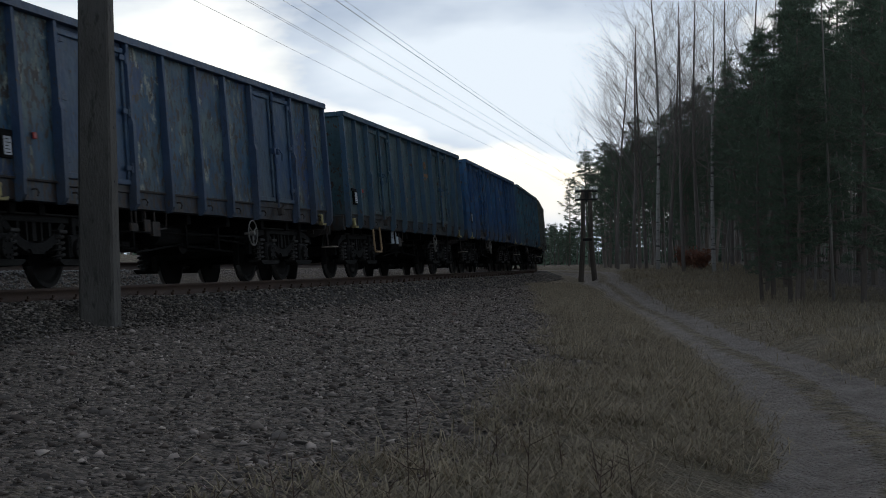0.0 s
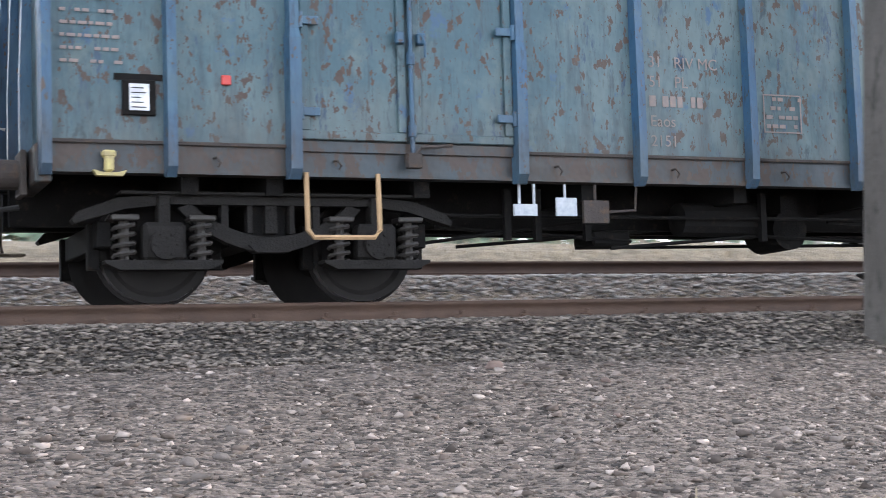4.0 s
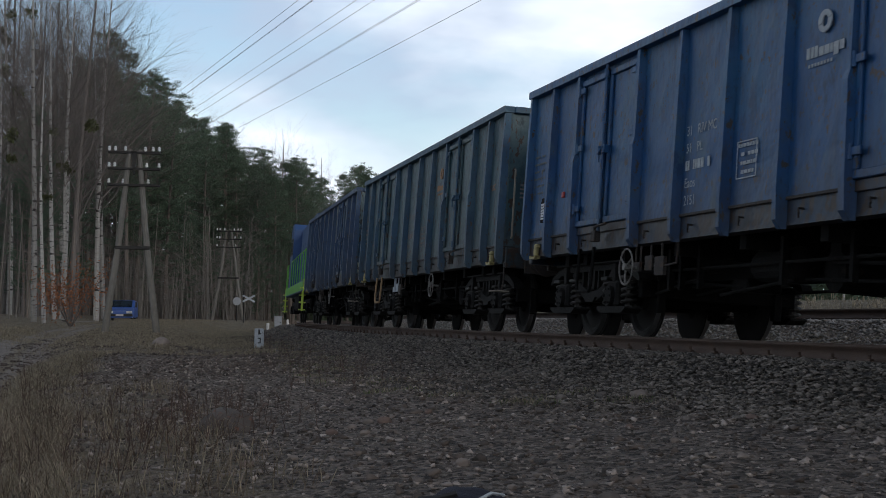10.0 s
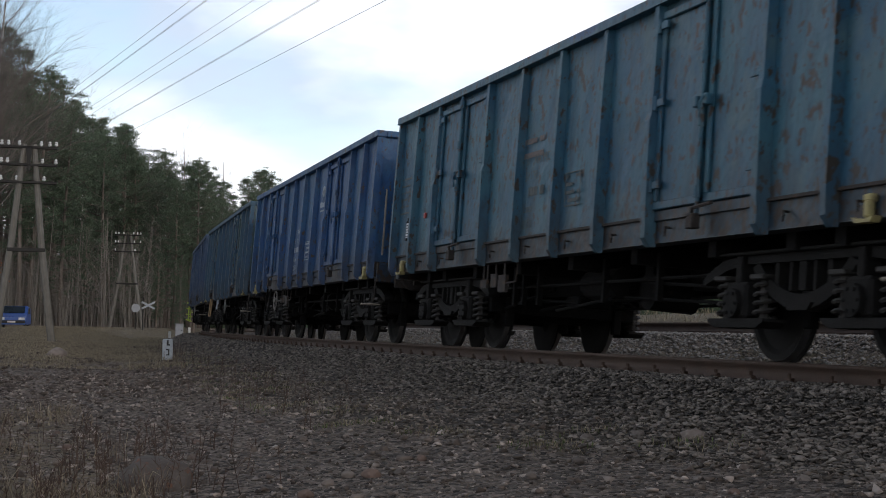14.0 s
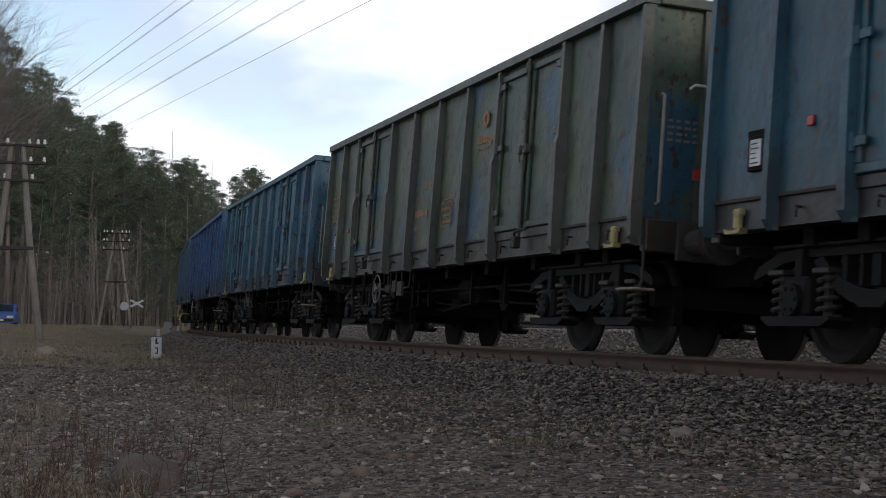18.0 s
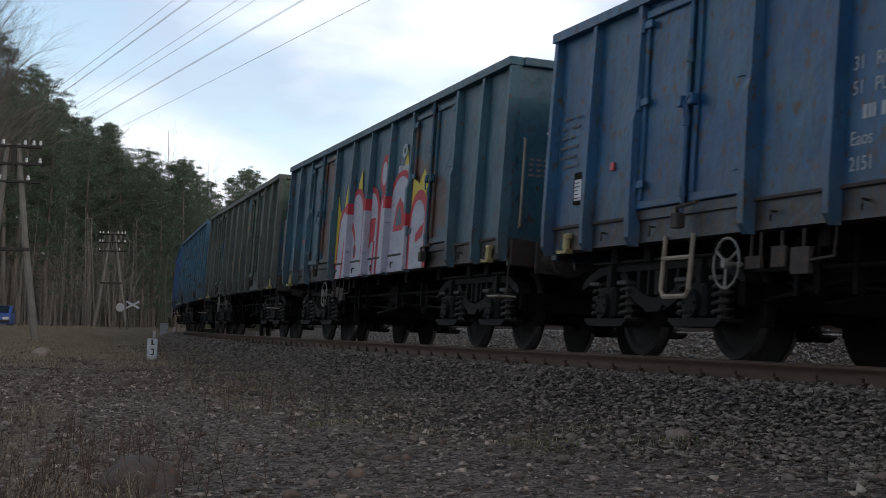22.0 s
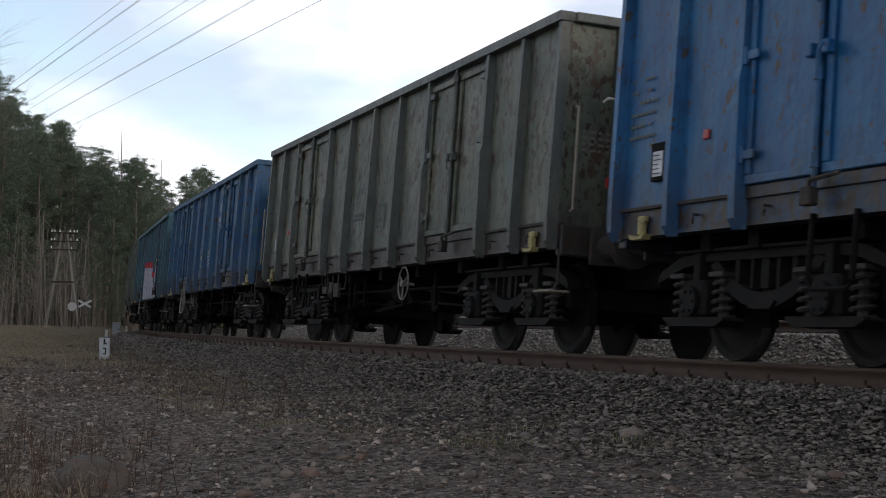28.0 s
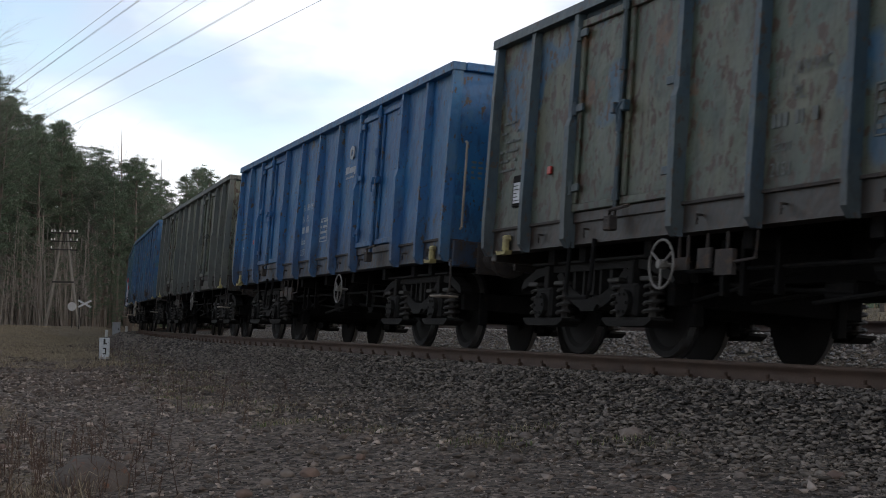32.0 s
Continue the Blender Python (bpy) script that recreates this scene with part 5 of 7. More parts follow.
track = thing("railway_track", "rusty running rails on concrete sleepers in dark stone ballast", "railway track", kind="structure")
rail_mesh("rail", R, 0.748, 0.0, -190, 190, 2.0, M_RAIL, track)
rail_mesh("rail", R, -0.748, -1.5 * math.sin(CANT), -190, 190, 2.0, M_RAIL, track)
track_b = thing("far_railway_track", "second railway track on pale ballast beyond the train", "railway track", kind="structure")
rail_mesh("rail", R, -5.55, 0.44, -190, 190, 2.0, M_RAIL, track_b)
rail_mesh("rail", R, -7.05, 0.42, -190, 190, 2.0, M_RAIL, track_b)


def sleepers():
    bm = B()
    box(bm, -1.3, 1.3, -0.13, 0.13, -0.36, -0.185, 0.015)
    sl = part("sleeper", bm, M_SLEEPER, track)
    bm = B()
    box(bm, -0.09, 0.09, -0.07, 0.07, -0.19, -0.165)
    for o in (-0.1, 0.1):
        box(bm, o - 0.025, o + 0.025, -0.05, 0.05, -0.17, -0.12, 0.008)
        lathe(bm, [(0.018, -0.12), (0.018, -0.085)], "z", 6, (o, 0, 0))
    cl = part("rail_clip", bm, M_RAIL, track)
    made = False
    s = -78.0
    while s < 78:
        p = on_line(s)
        m = pose(p.x, p.y, -0.75 * math.sin(CANT), 0, 0, 90 - math.degrees(s / R)) @ pose(0, 0, 0, 0, math.degrees(-CANT) * -1, 0)
        pn = on_line(s, 0.748)
        mc = pose(pn.x, pn.y, 0.0, 0, 0, 90 - math.degrees(s / R))
        if not made:
            sl.matrix_basis, cl.matrix_basis, made = m, mc, True
        else:
            for src, mm in ((sl, m), (cl, mc)):
                o = src.copy()
                scene.collection.objects.link(o)
                o.matrix_basis = mm
        s += 0.62


# ---- loose stones, as geometry ----
def stones(name, n, where, size, material, label, seed, flat=0.7, squash=None):
    """n small broken stones; where(rng) gives x, y, z and the size's factor."""
    rg = np.random.RandomState(seed)
    t = (1 + 5 ** 0.5) / 2
    base = np.array([(1, 1, 1), (1, -1, -1), (-1, 1, -1), (-1, -1, 1), (0.2, 0.1, 1.35), (-0.15, 0.2, -1.3), (1.35, 0.1, -0.2), (-1.3, -0.1, 0.2)]) / 1.7
    tri = hull_of(base)
    nv = len(base)
    V = np.empty((n * nv, 3), np.float32)
    F = np.empty((n * len(tri), 3), np.int32)
    for i in range(n):
        x, y, z, k = where(rg)
        sc = size * k * rg.uniform(0.55, 1.35) * np.array([1.0, rg.uniform(0.6, 1.0), flat * rg.uniform(0.6, 1.0)])
        q = rg.normal(size=4)
        q /= np.linalg.norm(q)
        a, b, c, d = q
        M = np.array([[1 - 2 * (c * c + d * d), 2 * (b * c - a * d), 2 * (b * d + a * c)], [2 * (b * c + a * d), 1 - 2 * (b * b + d * d), 2 * (c * d - a * b)], [2 * (b * d - a * c), 2 * (c * d + a * b), 1 - 2 * (b * b + c * c)]])
        vv = (base * rg.uniform(0.8, 1.2, (nv, 1))) @ M.T * sc
        V[i * nv:(i + 1) * nv] = vv + (x, y, z)
        F[i * len(tri):(i + 1) * len(tri)] = tri + i * nv
    ob = raw(name, V, F, material)
    return tagged(ob, label, name.replace("_", " "), kind="stuff")


def hull_of(P):
    bm = B()
    vs = [bm.verts.new(p) for p in P]
    bmesh.ops.convex_hull(bm, input=vs)
    bmesh.ops.triangulate(bm, faces=bm.faces[:])
    bm.verts.index_update()
    out = [[v.index for v in f.verts] for f in bm.faces]
    bm.free()
    return np.array(out, np.int32)


def at_line(s, q):
    p = on_line(s, q)
    return p.x, p.y


def ballast_near(rg):
    s, q = rg.uniform(-9, 30), rg.uniform(0.86, 2.42)
    x, y = at_line(s, q)
    return x, y, ground_z(x, y) + rg.uniform(-0.004, 0.035), rg.choice((0.8, 1.1, 1.4))


def ballast_mid(rg):
    s = rg.choice((-1, 1)) * rg.uniform(9, 60)
    s = s if s < 0 else s + 21
    q = rg.uniform(0.86, 2.5)
    x, y = at_line(s, q)
    return x, y, ground_z(x, y) + rg.uniform(-0.01, 0.02), 1.25


def ballast_spill(rg):
    s = 5 + 43 * rg.uniform() ** 1.5
    far = toe_q(-s)
    q = 2.2 + (far - 2.1) * rg.uniform() ** 1.25 + 0.15 * rg.normal()
    x, y = at_line(s, q)
    return x, y, ground_z(x, y) + rg.uniform(-0.008, 0.02), rg.choice((0.6, 0.9, 1.25))


def ballast_far(rg):
    s, q = rg.uniform(-22, 56), rg.uniform(-5.75, -3.9)
    x, y = at_line(s, q)
    return x, y, ground_z(x, y) + rg.uniform(-0.01, 0.02), 1.2


def pebble_near(rg):
    s, q = rg.uniform(-30, 26), 2.3 + 6.0 * rg.uniform() ** 0.9
    x, y = at_line(s, q)
    if q > road_q(x) - 1.1:
        q = 2.3 + rg.uniform() * max(0.4, road_q(x) - 3.6)
        x, y = at_line(s, q)
    return x, y, ground_z(x, y) + rg.uniform(-0.002, 0.012), rg.choice((0.5, 0.85, 1.3, 2.2), p=(0.47, 0.30, 0.16, 0.07))


stones("ballast_stones", 58000, ballast_near, 0.027, M_BALLAST, "dark broken stone ballast along the near rail", 1, 0.5)
stones("ballast_stones", 20000, ballast_mid, 0.036, M_BALLAST, "dark broken stone ballast further along the rail", 2)
stones("spilled_ballast", 30000, ballast_spill, 0.029, M_BALLAST, "loose dark ballast spilled down the foot of the bank", 16, 0.5)
stones("pale_ballast", 22000, ballast_far, 0.042, mat("pale_ballast_stone", (0.27, 0.255, 0.24), 0.95, 0.0, (0.20, 0.188, 0.175), 9, 0.5, island=0.22), "pale grey ballast of the second track", 3)
def clod_mid(rg):
    s, q = rg.uniform(18, 56), 2.6 + 7.0 * rg.uniform()
    x, y = at_line(s, q)
    return x, y, ground_z(x, y) + rg.uniform(-0.004, 0.012), rg.choice((0.8, 1.3, 2.0), p=(0.5, 0.35, 0.15))


stones("far_clods", 11000, clod_mid, 0.035, M_CLOD, "dark crumbs of soil and stones on the rise by the poles", 15, 0.6)
stones("soil_clods", 20000, pebble_near, 0.024, M_CLOD, "dark crumbs and clods of damp soil between the pebbles", 6, 0.7)
stones("pebbles", 40000, pebble_near, 0.020, M_PEBBLE, "brown and grey pebbles scattered over the sandy soil", 4, 0.6)


def field_stone(x, y, size, label, seed, colour=None, sink=0.25, squash=0.62):
    bm = B()
    bmesh.ops.create_icosphere(bm, subdivisions=3, radius=size)
    for v in bm.verts:
        p = v.co / size
        k = 1 + 0.26 * noise.noise(p * 1.3 + Vector((seed * 3.1, 0, 0))) + 0.12 * noise.noise(p * 3 + Vector((0, seed, 0))) + 0.05 * noise.noise(p * 8 + Vector((0, seed, 2)))
        v.co = Vector((v.co.x * k, v.co.y * k * 0.8, v.co.z * k * squash))
    for f in bm.faces:
        f.smooth = True
    ob = part("stone", bm, colour or M_STONE)
    ob.matrix_basis = pose(x, y, ground_z(x, y) + size * squash * (1 - sink) - size * squash * 0.3, 0, 0, seed * 57)
    return tagged(ob, label, "stone", "stones on the gravel ground")


# ---- stones that stand out ----
M_PINKSTONE = mat("pink_granite", (0.215, 0.150, 0.122), 0.9, 0.0, (0.12, 0.085, 0.072), 9, 0.6, 0.3, 50)
M_PALESTONE = mat("pale_granite", (0.27, 0.225, 0.195), 0.9, 0.0, (0.16, 0.125, 0.105), 9, 0.6, 0.3, 50)
M_OCHRE = mat("ochre_stone", (0.26, 0.165, 0.08), 0.9, 0.0, (0.16, 0.10, 0.055), 9, 0.6, 0.3, 50)
M_BOULDER = mat("dark_boulder", (0.13, 0.11, 0.097), 0.95, 0.0, (0.07, 0.058, 0.052), 7, 0.6, 0.5, 40, third=(0.16, 0.075, 0.05), third_at=(0.58, 0.66))
field_stone(-9.63, 5.02, 0.085, "rounded pale granite stone at the foot of the ballast", 1, M_PALESTONE)
field_stone(-9.23, 2.66, 0.062, "rounded pinkish stone on the gravel", 2, M_PINKSTONE)
field_stone(-9.38, 2.56, 0.045, "dark brown stone beside a pinkish one", 14)
field_stone(-7.25, 3.92, 0.034, "small pinkish stone on the gravel", 3, M_PINKSTONE)
field_stone(-9.72, 1.48, 0.25, "large grey boulder half hidden in dry grass", 4, M_BOULDER, 0.5)
field_stone(-8.59, 2.10, 0.046, "small brown stone on the gravel", 5, M_PINKSTONE)
field_stone(-9.31, 2.86, 0.042, "flat grey stone on the gravel", 6)
field_stone(-10.15, 4.87, 0.050, "flat brown stone on the gravel", 7)
field_stone(-10.29, 4.57, 0.040, "grey stone on the gravel", 15)
field_stone(-7.43, 4.44, 0.040, "grey stone on the gravel", 16)
field_stone(-7.03, 4.74, 0.046, "pinkish stone on the gravel", 10, M_PINKSTONE)
field_stone(-9.17, 2.38, 0.040, "pale grey stone on the gravel", 17, M_PALESTONE)
field_stone(-8.44, 3.34, 0.040, "brown stone on the gravel", 18)
field_stone(-35.18, 3.17, 0.27, "pale boulder on the grassy rise by the telegraph poles", 19, M_PALESTONE, 0.4)
field_stone(-2.7, 1.95, 0.05, "ochre-yellow stone on the gravel", 8, M_OCHRE, 0.1, 0.9)
field_stone(-2.9, 2.43, 0.05, "dark grey stone on the gravel", 9)
field_stone(-2.0, 0.45, 0.055, "dark brown stone on the gravel", 11)
field_stone(-1.6, 0.75, 0.045, "pale grey stone on the gravel", 12, M_PALESTONE)
field_stone(1.1, 4.5, 0.07, "reddish angular stone on the gravel", 13, M_PINKSTONE)
rg0 = random.Random(11)
for i in range(90):
    s, q = rg0.uniform(-14, 26), rg0.uniform(3.0, 6.6)
    sx, sy = at_line(s, q)
    field_stone(sx, sy, rg0.uniform(0.022, 0.055), "small weathered stone on the gravel", 20 + i, rg0.choice((M_STONE, M_PINKSTONE, M_PALESTONE, M_STONE)))


# ---- poles, signs and wires ----
def near_pole(x, y):
    w = thing("concrete_pole", "thick tapered reinforced concrete pole on the gravel", "utility pole")
    bm = B()
    z0, z1, a, b = -0.75, 9.0, 0.205, 0.12
    rings = []
    for z in np.linspace(z0, z1, 14):
        k = a + (b - a) * (z - z0) / (z1 - z0)
        rings.append([bm.verts.new((sx * k * c, sy * k * d, z)) for sx, sy, c, d in ((-1, -1, 1, 0.86), (-1, -1, 0.86, 1), (1, -1, 0.86, 1), (1, -1, 1, 0.86), (1, 1, 1, 0.86), (1, 1, 0.86, 1), (-1, 1, 0.86, 1), (-1, 1, 1, 0.86))])
    for u, v in zip(rings, rings[1:]):
        for k in range(8):
            bm.faces.new((u[k], u[(k + 1) % 8], v[(k + 1) % 8], v[k]))
    bm.faces.new(rings[0][::-1])
    bm.faces.new(rings[-1])
    part("shaft", bm, M_CONCRETE, w)
    # step holes are not cut: black discs paint the dark inside of each
    for z in np.arange(0.6, 8.6, 0.62):
        k = a + (b - a) * (z - z0) / (z1 - z0)
        bm = B()
        lathe(bm, [(0.018, -k - 0.003), (0.018, -k + 0.02)], "y", 8, (0.0, 0, z))
        part("step_hole", bm, M_BLACK, w)
    w.matrix_basis = pose(x, y, 0, 0, 0, 14)
    return w


near_pole(5.4, 5.4)


def a_pole(x, y, height, yaw, leg, label, arms=3):
    w = thing("telegraph_pole", label, "telegraph pole", "double-legged telegraph poles")
    z0 = ground_z(x, y) - 0.3
    h = height
    for sx in (-1, 1):
        bm = B()
        rod(bm, [(sx * leg, 0, z0), (sx * leg * 0.52, 0, z0 + h * 0.5), (sx * 0.16, 0, z0 + h)], [0.13, 0.115, 0.09], 8)
        part("leg", bm, M_APOLE if arms == 3 else M_POLEDARK, w)
    bm = B()
    box(bm, -leg * 0.64, leg * 0.64, -0.13, 0.13, z0 + h * 0.48, z0 + h * 0.48 + 0.12, 0.01)
    part("cross_brace", bm, M_IRON, w)
    bm = B()
    prism(bm, [(-0.10, z0 + h * 0.99), (-0.03, z0 + h * 0.87), (0.03, z0 + h * 0.87), (0.10, z0 + h * 0.99)], -0.13, 0.13)
    part("head_plate", bm, M_IRON, w)
    aw = 0.93 if arms == 3 else 0.5
    for i in range(arms):
        z = z0 + h * (0.985 - 0.085 * i)
        bm = B()
        box(bm, -aw, aw, -0.13, 0.13, z - 0.04, z + 0.035, 0.006)
        arm = part("cross_arm", bm, M_IRON, w)
        for ix in [aw * v for v in ((-0.95, -0.72, -0.34, 0.42, 0.72, 0.95), (-0.95, -0.74, 0.48, 0.95), (-0.95, -0.40, 0.55))[i]]:
            bm = B()
            lathe(bm, [(0.012, z + 0.02), (0.012, z + 0.07), (0.055, z + 0.075), (0.06, z + 0.12), (0.036, z + 0.145), (0.052, z + 0.17), (0.034, z + 0.22)], "z", 10, (ix, 0, 0))
            part("insulator", bm, M_INSUL, arm)
    w.matrix_basis = pose(x, y, 0, 0, 0, yaw)
    return w


a_pole(-52.51, 3.62, 6.95, 84, 0.96, "double-legged concrete telegraph pole with porcelain insulators")
a_pole(-110.38, 14.7, 7.1, 80, 1.2, "double-legged concrete telegraph pole by the level crossing")
a_pole(57.5, 7.9, 4.5, -72, 0.34, "dark double-legged telegraph pole beside the dirt road", 2)


def t_pole(x, y, height):
    w = thing("wooden_pole", "slim wooden telegraph pole with one cross-arm", "telegraph pole")
    z0 = ground_z(x, y) - 0.3
    bm = B()
    rod(bm, [(0, 0, z0), (0, 0, z0 + height)], [0.14, 0.1], 8)
    part("shaft", bm, M_POLEDARK, w)
    for k in (0.2, 0.6):
        bm = B()
        box(bm, -0.8, 0.8, -0.05, 0.05, z0 + height - k - 0.1, z0 + height - k, 0.01)
        part("cross_arm", bm, M_POLEDARK, w)
    w.matrix_basis = pose(x, y, 0, 0, 0, -70)


t_pole(127.0, 23.6, 6.2)


def wires():
    """High conductors that cross the line at a slant, hanging in long bows."""
    for i in range(8):
        w = thing("overhead_wire", "thin overhead conductor strung high along the railway", "wire", "overhead wires")
        off = (i - 3.5) * 0.78 + (0.25 if i % 2 else 0)
        lift = (0.0, 0.5, 0.9, 0.2, 1.0, 0.3, 0.7, 0.1)[i]
        bm = B()
        pts = []
        for k in range(49):
            x = -230 + 480 * k / 48
            u = (x - 10) / 240
            pts.append((1.2 * x, 14.5 + 0.09 * x + off, 10.5 + lift + 3.0 * u * u))
        rod(bm, pts, 0.0085, 4)
        part("conductor", bm, M_WIRE, w)


wires()


def km_post(x, y):
    w = thing("kilometre_post", "white stone kilometre post at the foot of the ballast", "marker post")
    z = ground_z(x, y)
    bm = B()
    box(bm, -0.11, 0.11, -0.05, 0.05, z - 0.2, z + 0.44, 0.015)
    part("slab", bm, M_LETTER, w)
    bm = B()
    box(bm, -0.02, 0.02, -0.056, -0.05, z + 0.30, z + 0.42)
    box(bm, -0.02, 0.05, -0.056, -0.05, z + 0.30, z + 0.33)
    box(bm, -0.03, 0.04, -0.056, -0.05, z + 0.20, z + 0.225)
    box(bm, 0.015, 0.04, -0.056, -0.05, z + 0.11, z + 0.2)
    box(bm, -0.03, 0.04, -0.056, -0.05, z + 0.09, z + 0.115)
    part("painted_figure", bm, M_BLACK, w)
    w.matrix_basis = pose(x, y, 0, 0, 0, 78)


km_post(-32.8, 5.25)


def white_peg(x, y, h=0.7):
    w = thing("marker_peg", "small white marker peg beside the track", "marker post", "marker pegs")
    z = ground_z(x, y)
    bm = B()
    box(bm, -0.07, 0.07, -0.07, 0.07, z - 0.1, z + h, 0.02)
    part("peg", bm, M_WHITE, w)
    w.matrix_basis = pose(x, y, 0)


white_peg(-76.3, 12.35, 0.42)
white_peg(-95.5, 16.7, 0.5)


def crossing_sign(x, y):
    w = thing("crossing_sign", "white saltire level-crossing sign seen from behind, with a round sign", "road sign")
    z = ground_z(x, y)
    bm = B()
    rod(bm, [(0, 0, z - 0.2), (0, 0, z + 2.3)], 0.04, 8)
    part("post", bm, M_IRON, w)
    for a in (28, -28):
        bm = B()
        box(bm, -0.50, 0.50, -0.012, 0.012, -0.065, 0.065)
        o = part("saltire_arm", bm, M_LETTER, w)
        o.matrix_basis = pose(0.35, -0.05 if a > 0 else -0.08, z + 1.75, 0, a, 0)
    bm = B()
    lathe(bm, [(0.30, -0.01), (0.30, 0.01)], "y", 24)
    o = part("round_sign", bm, M_SIGNBACK, w)
    o.matrix_basis = pose(-0.5, -0.04, z + 1.55)
    bm = B()
    rod(bm, [(-0.5, 0, z - 0.2), (-0.5, 0, z + 1.9)], 0.035, 8)
    part("post", bm, M_IRON, w)
    w.matrix_basis = pose(x, y, 0, 0, 0, 84)


crossing_sign(-106.2, 15.3)


def relay_cabinet(x, y):
    w = thing("relay_cabinet", "small grey steel relay cabinet beside the track", "cabinet")
    z = ground_z(x, y)
    bm = B()
    box(bm, -0.24, 0.24, -0.2, 0.2, z - 0.1, z + 0.78, 0.02)
    part("body", bm, M_SIGNBACK, w)
    bm = B()
    box(bm, -0.28, 0.28, -0.24, 0.24, z + 0.78, z + 0.83, 0.012)
    part("lid", bm, M_SIGNBACK, w)
    bm = B()
    box(bm, -0.2, 0.2, -0.215, -0.2, z + 0.08, z + 0.72, 0.006)
    door = part("door", bm, M_SIGNBACK, w)
    bm = B()
    box(bm, 0.12, 0.16, -0.24, -0.214, z + 0.36, z + 0.46, 0.006)
    part("handle", bm, M_IRON, door)
    w.matrix_basis = pose(x, y, 0, 0, 0, 80)


relay_cabinet(-93.6, 15.75)


def warning_post(x, y):
    w = thing("warning_post", "dull red and grey banded post at the level crossing", "marker post")
    z = ground_z(x, y)
    for i in range(3):
        bm = B()
        lathe(bm, [(0.06, z - 0.2 + 0.45 * i), (0.06, z + 0.25 + 0.45 * i)], "z", 10)
        part("band", bm, M_SIGNBACK if i % 2 else M_DULLRED, w)
    bm = B()
    lathe(bm, [(0.06, z + 1.15), (0.03, z + 1.2)], "z", 10)
    part("cap", bm, M_IRON, w)
    w.matrix_basis = pose(x, y, 0)


warning_post(-112.5, 13.9)


def car(x, y, yaw):
    w = thing("car", "blue parked car on the forest road", "car")
    body = mat("car_blue", (0.03, 0.10, 0.36), 0.35, 0.0, (0.03, 0.08, 0.28), 2, 0.4)
    glass = mat("car_glass", (0.02, 0.03, 0.04), 0.06, 0.0, None, 2, 0.2)
    lamp = mat("headlamp", (0.8, 0.8, 0.8), 0.2, 0.0, None, 4, 0.2)
    z = ground_z(x, y)
    bm = B()
    prism(bm, [(-2.3, 0.28), (2.1, 0.28), (2.1, 0.95), (1.7, 1.42), (-0.55, 1.48), (-1.25, 0.98), (-2.22, 0.78)], -0.9, 0.9)
    bmesh.ops.bevel(bm, geom=bm.edges[:], offset=0.06, segments=2, affect="EDGES")
    part("body", bm, body, w)
    bm = B()
    prism(bm, [(-0.62, 1.43), (-1.20, 1.02), (-1.23, 1.045), (-0.65, 1.46)], -0.72, 0.72)
    part("windscreen", bm, glass, w)
    for sy in (-0.906, 0.9):
        bm = B()
        prism(bm, [(-1.05, 1.0), (1.3, 1.0), (1.2, 1.36), (-0.55, 1.38)], sy, sy + 0.006)
        part("side_window", bm, glass, w)
    for sy in (-0.62, 0.62):
        bm = B()
        box(bm, -2.32, -2.22, sy - 0.19, sy + 0.19, 0.58, 0.74, 0.02)
        part("headlight", bm, lamp, w)
    bm = B()
    box(bm, -2.36, -2.22, -0.85, 0.85, 0.38, 0.55, 0.03)
    part("bumper", bm, M_BLACK, w)
    bm = B()
    box(bm, -2.375, -2.36, -0.25, 0.25, 0.41, 0.52)
    part("plate", bm, M_WHITE, w)
    for sx in (-1.5, 1.4):
        for sy in (-0.85, 0.67):
            bm = B()
            lathe(bm, [(0.2, sy), (0.33, sy + 0.02), (0.33, sy + 0.16), (0.2, sy + 0.18)], "y", 18, (sx, 0, 0.33))
            wh = part("wheel", bm, M_BLACK, w)
            bm = B()
            lathe(bm, [(0.19, sy - 0.004), (0.19, sy + 0.184)], "y", 14, (sx, 0, 0.33))
            part("rim", bm, M_IRON, wh)
    w.matrix_basis = pose(x, y, z, 0, 0, yaw)


car(-101.8, 6.4, 172)


def bag(x, y):
    w = thing("rucksack", "dark blue cloth rucksack lying on the ground by dry grass", "bag")
    cloth = mat("navy_cloth", (0.022, 0.024, 0.042), 0.9, 0.0, (0.012, 0.013, 0.022), 9, 0.5, 0.5, 90)
    z = ground_z(x, y)
    bm = B()
    bmesh.ops.create_icosphere(bm, subdivisions=4, radius=0.26)
    for v in bm.verts:
        p = v.co.copy()
        k = 1 + 0.10 * noise.noise(p * 9) + 0.05 * math.sin(p.x * 38 + 4 * p.y)
        v.co = Vector((p.x * 1.25 * k, p.y * 0.8 * k, p.z * 0.62 * k))
    for f in bm.faces:
        f.smooth = True
    part("body", bm, cloth, w)
    bm = B()
    rod(bm, [(0.16, -0.19, 0.0), (0.2, -0.14, 0.1), (0.21, -0.02, 0.145), (0.2, 0.1, 0.12)], 0.012, 6)
    part("zip", bm, M_LETTER, w, "pale zip")
    bm = B()
    rod(bm, [(-0.25, -0.12, 0.02), (-0.2, -0.21, 0.08), (-0.02, -0.21, 0.11), (0.05, -0.15, 0.14)], 0.022, 6)
    part("strap", bm, M_BLACK, w)
    w.matrix_basis = pose(x, y, z + 0.06, 0, 0, 30)
    w.scale = (0.7, 0.7, 0.62)


bag(-3.7, 1.7)


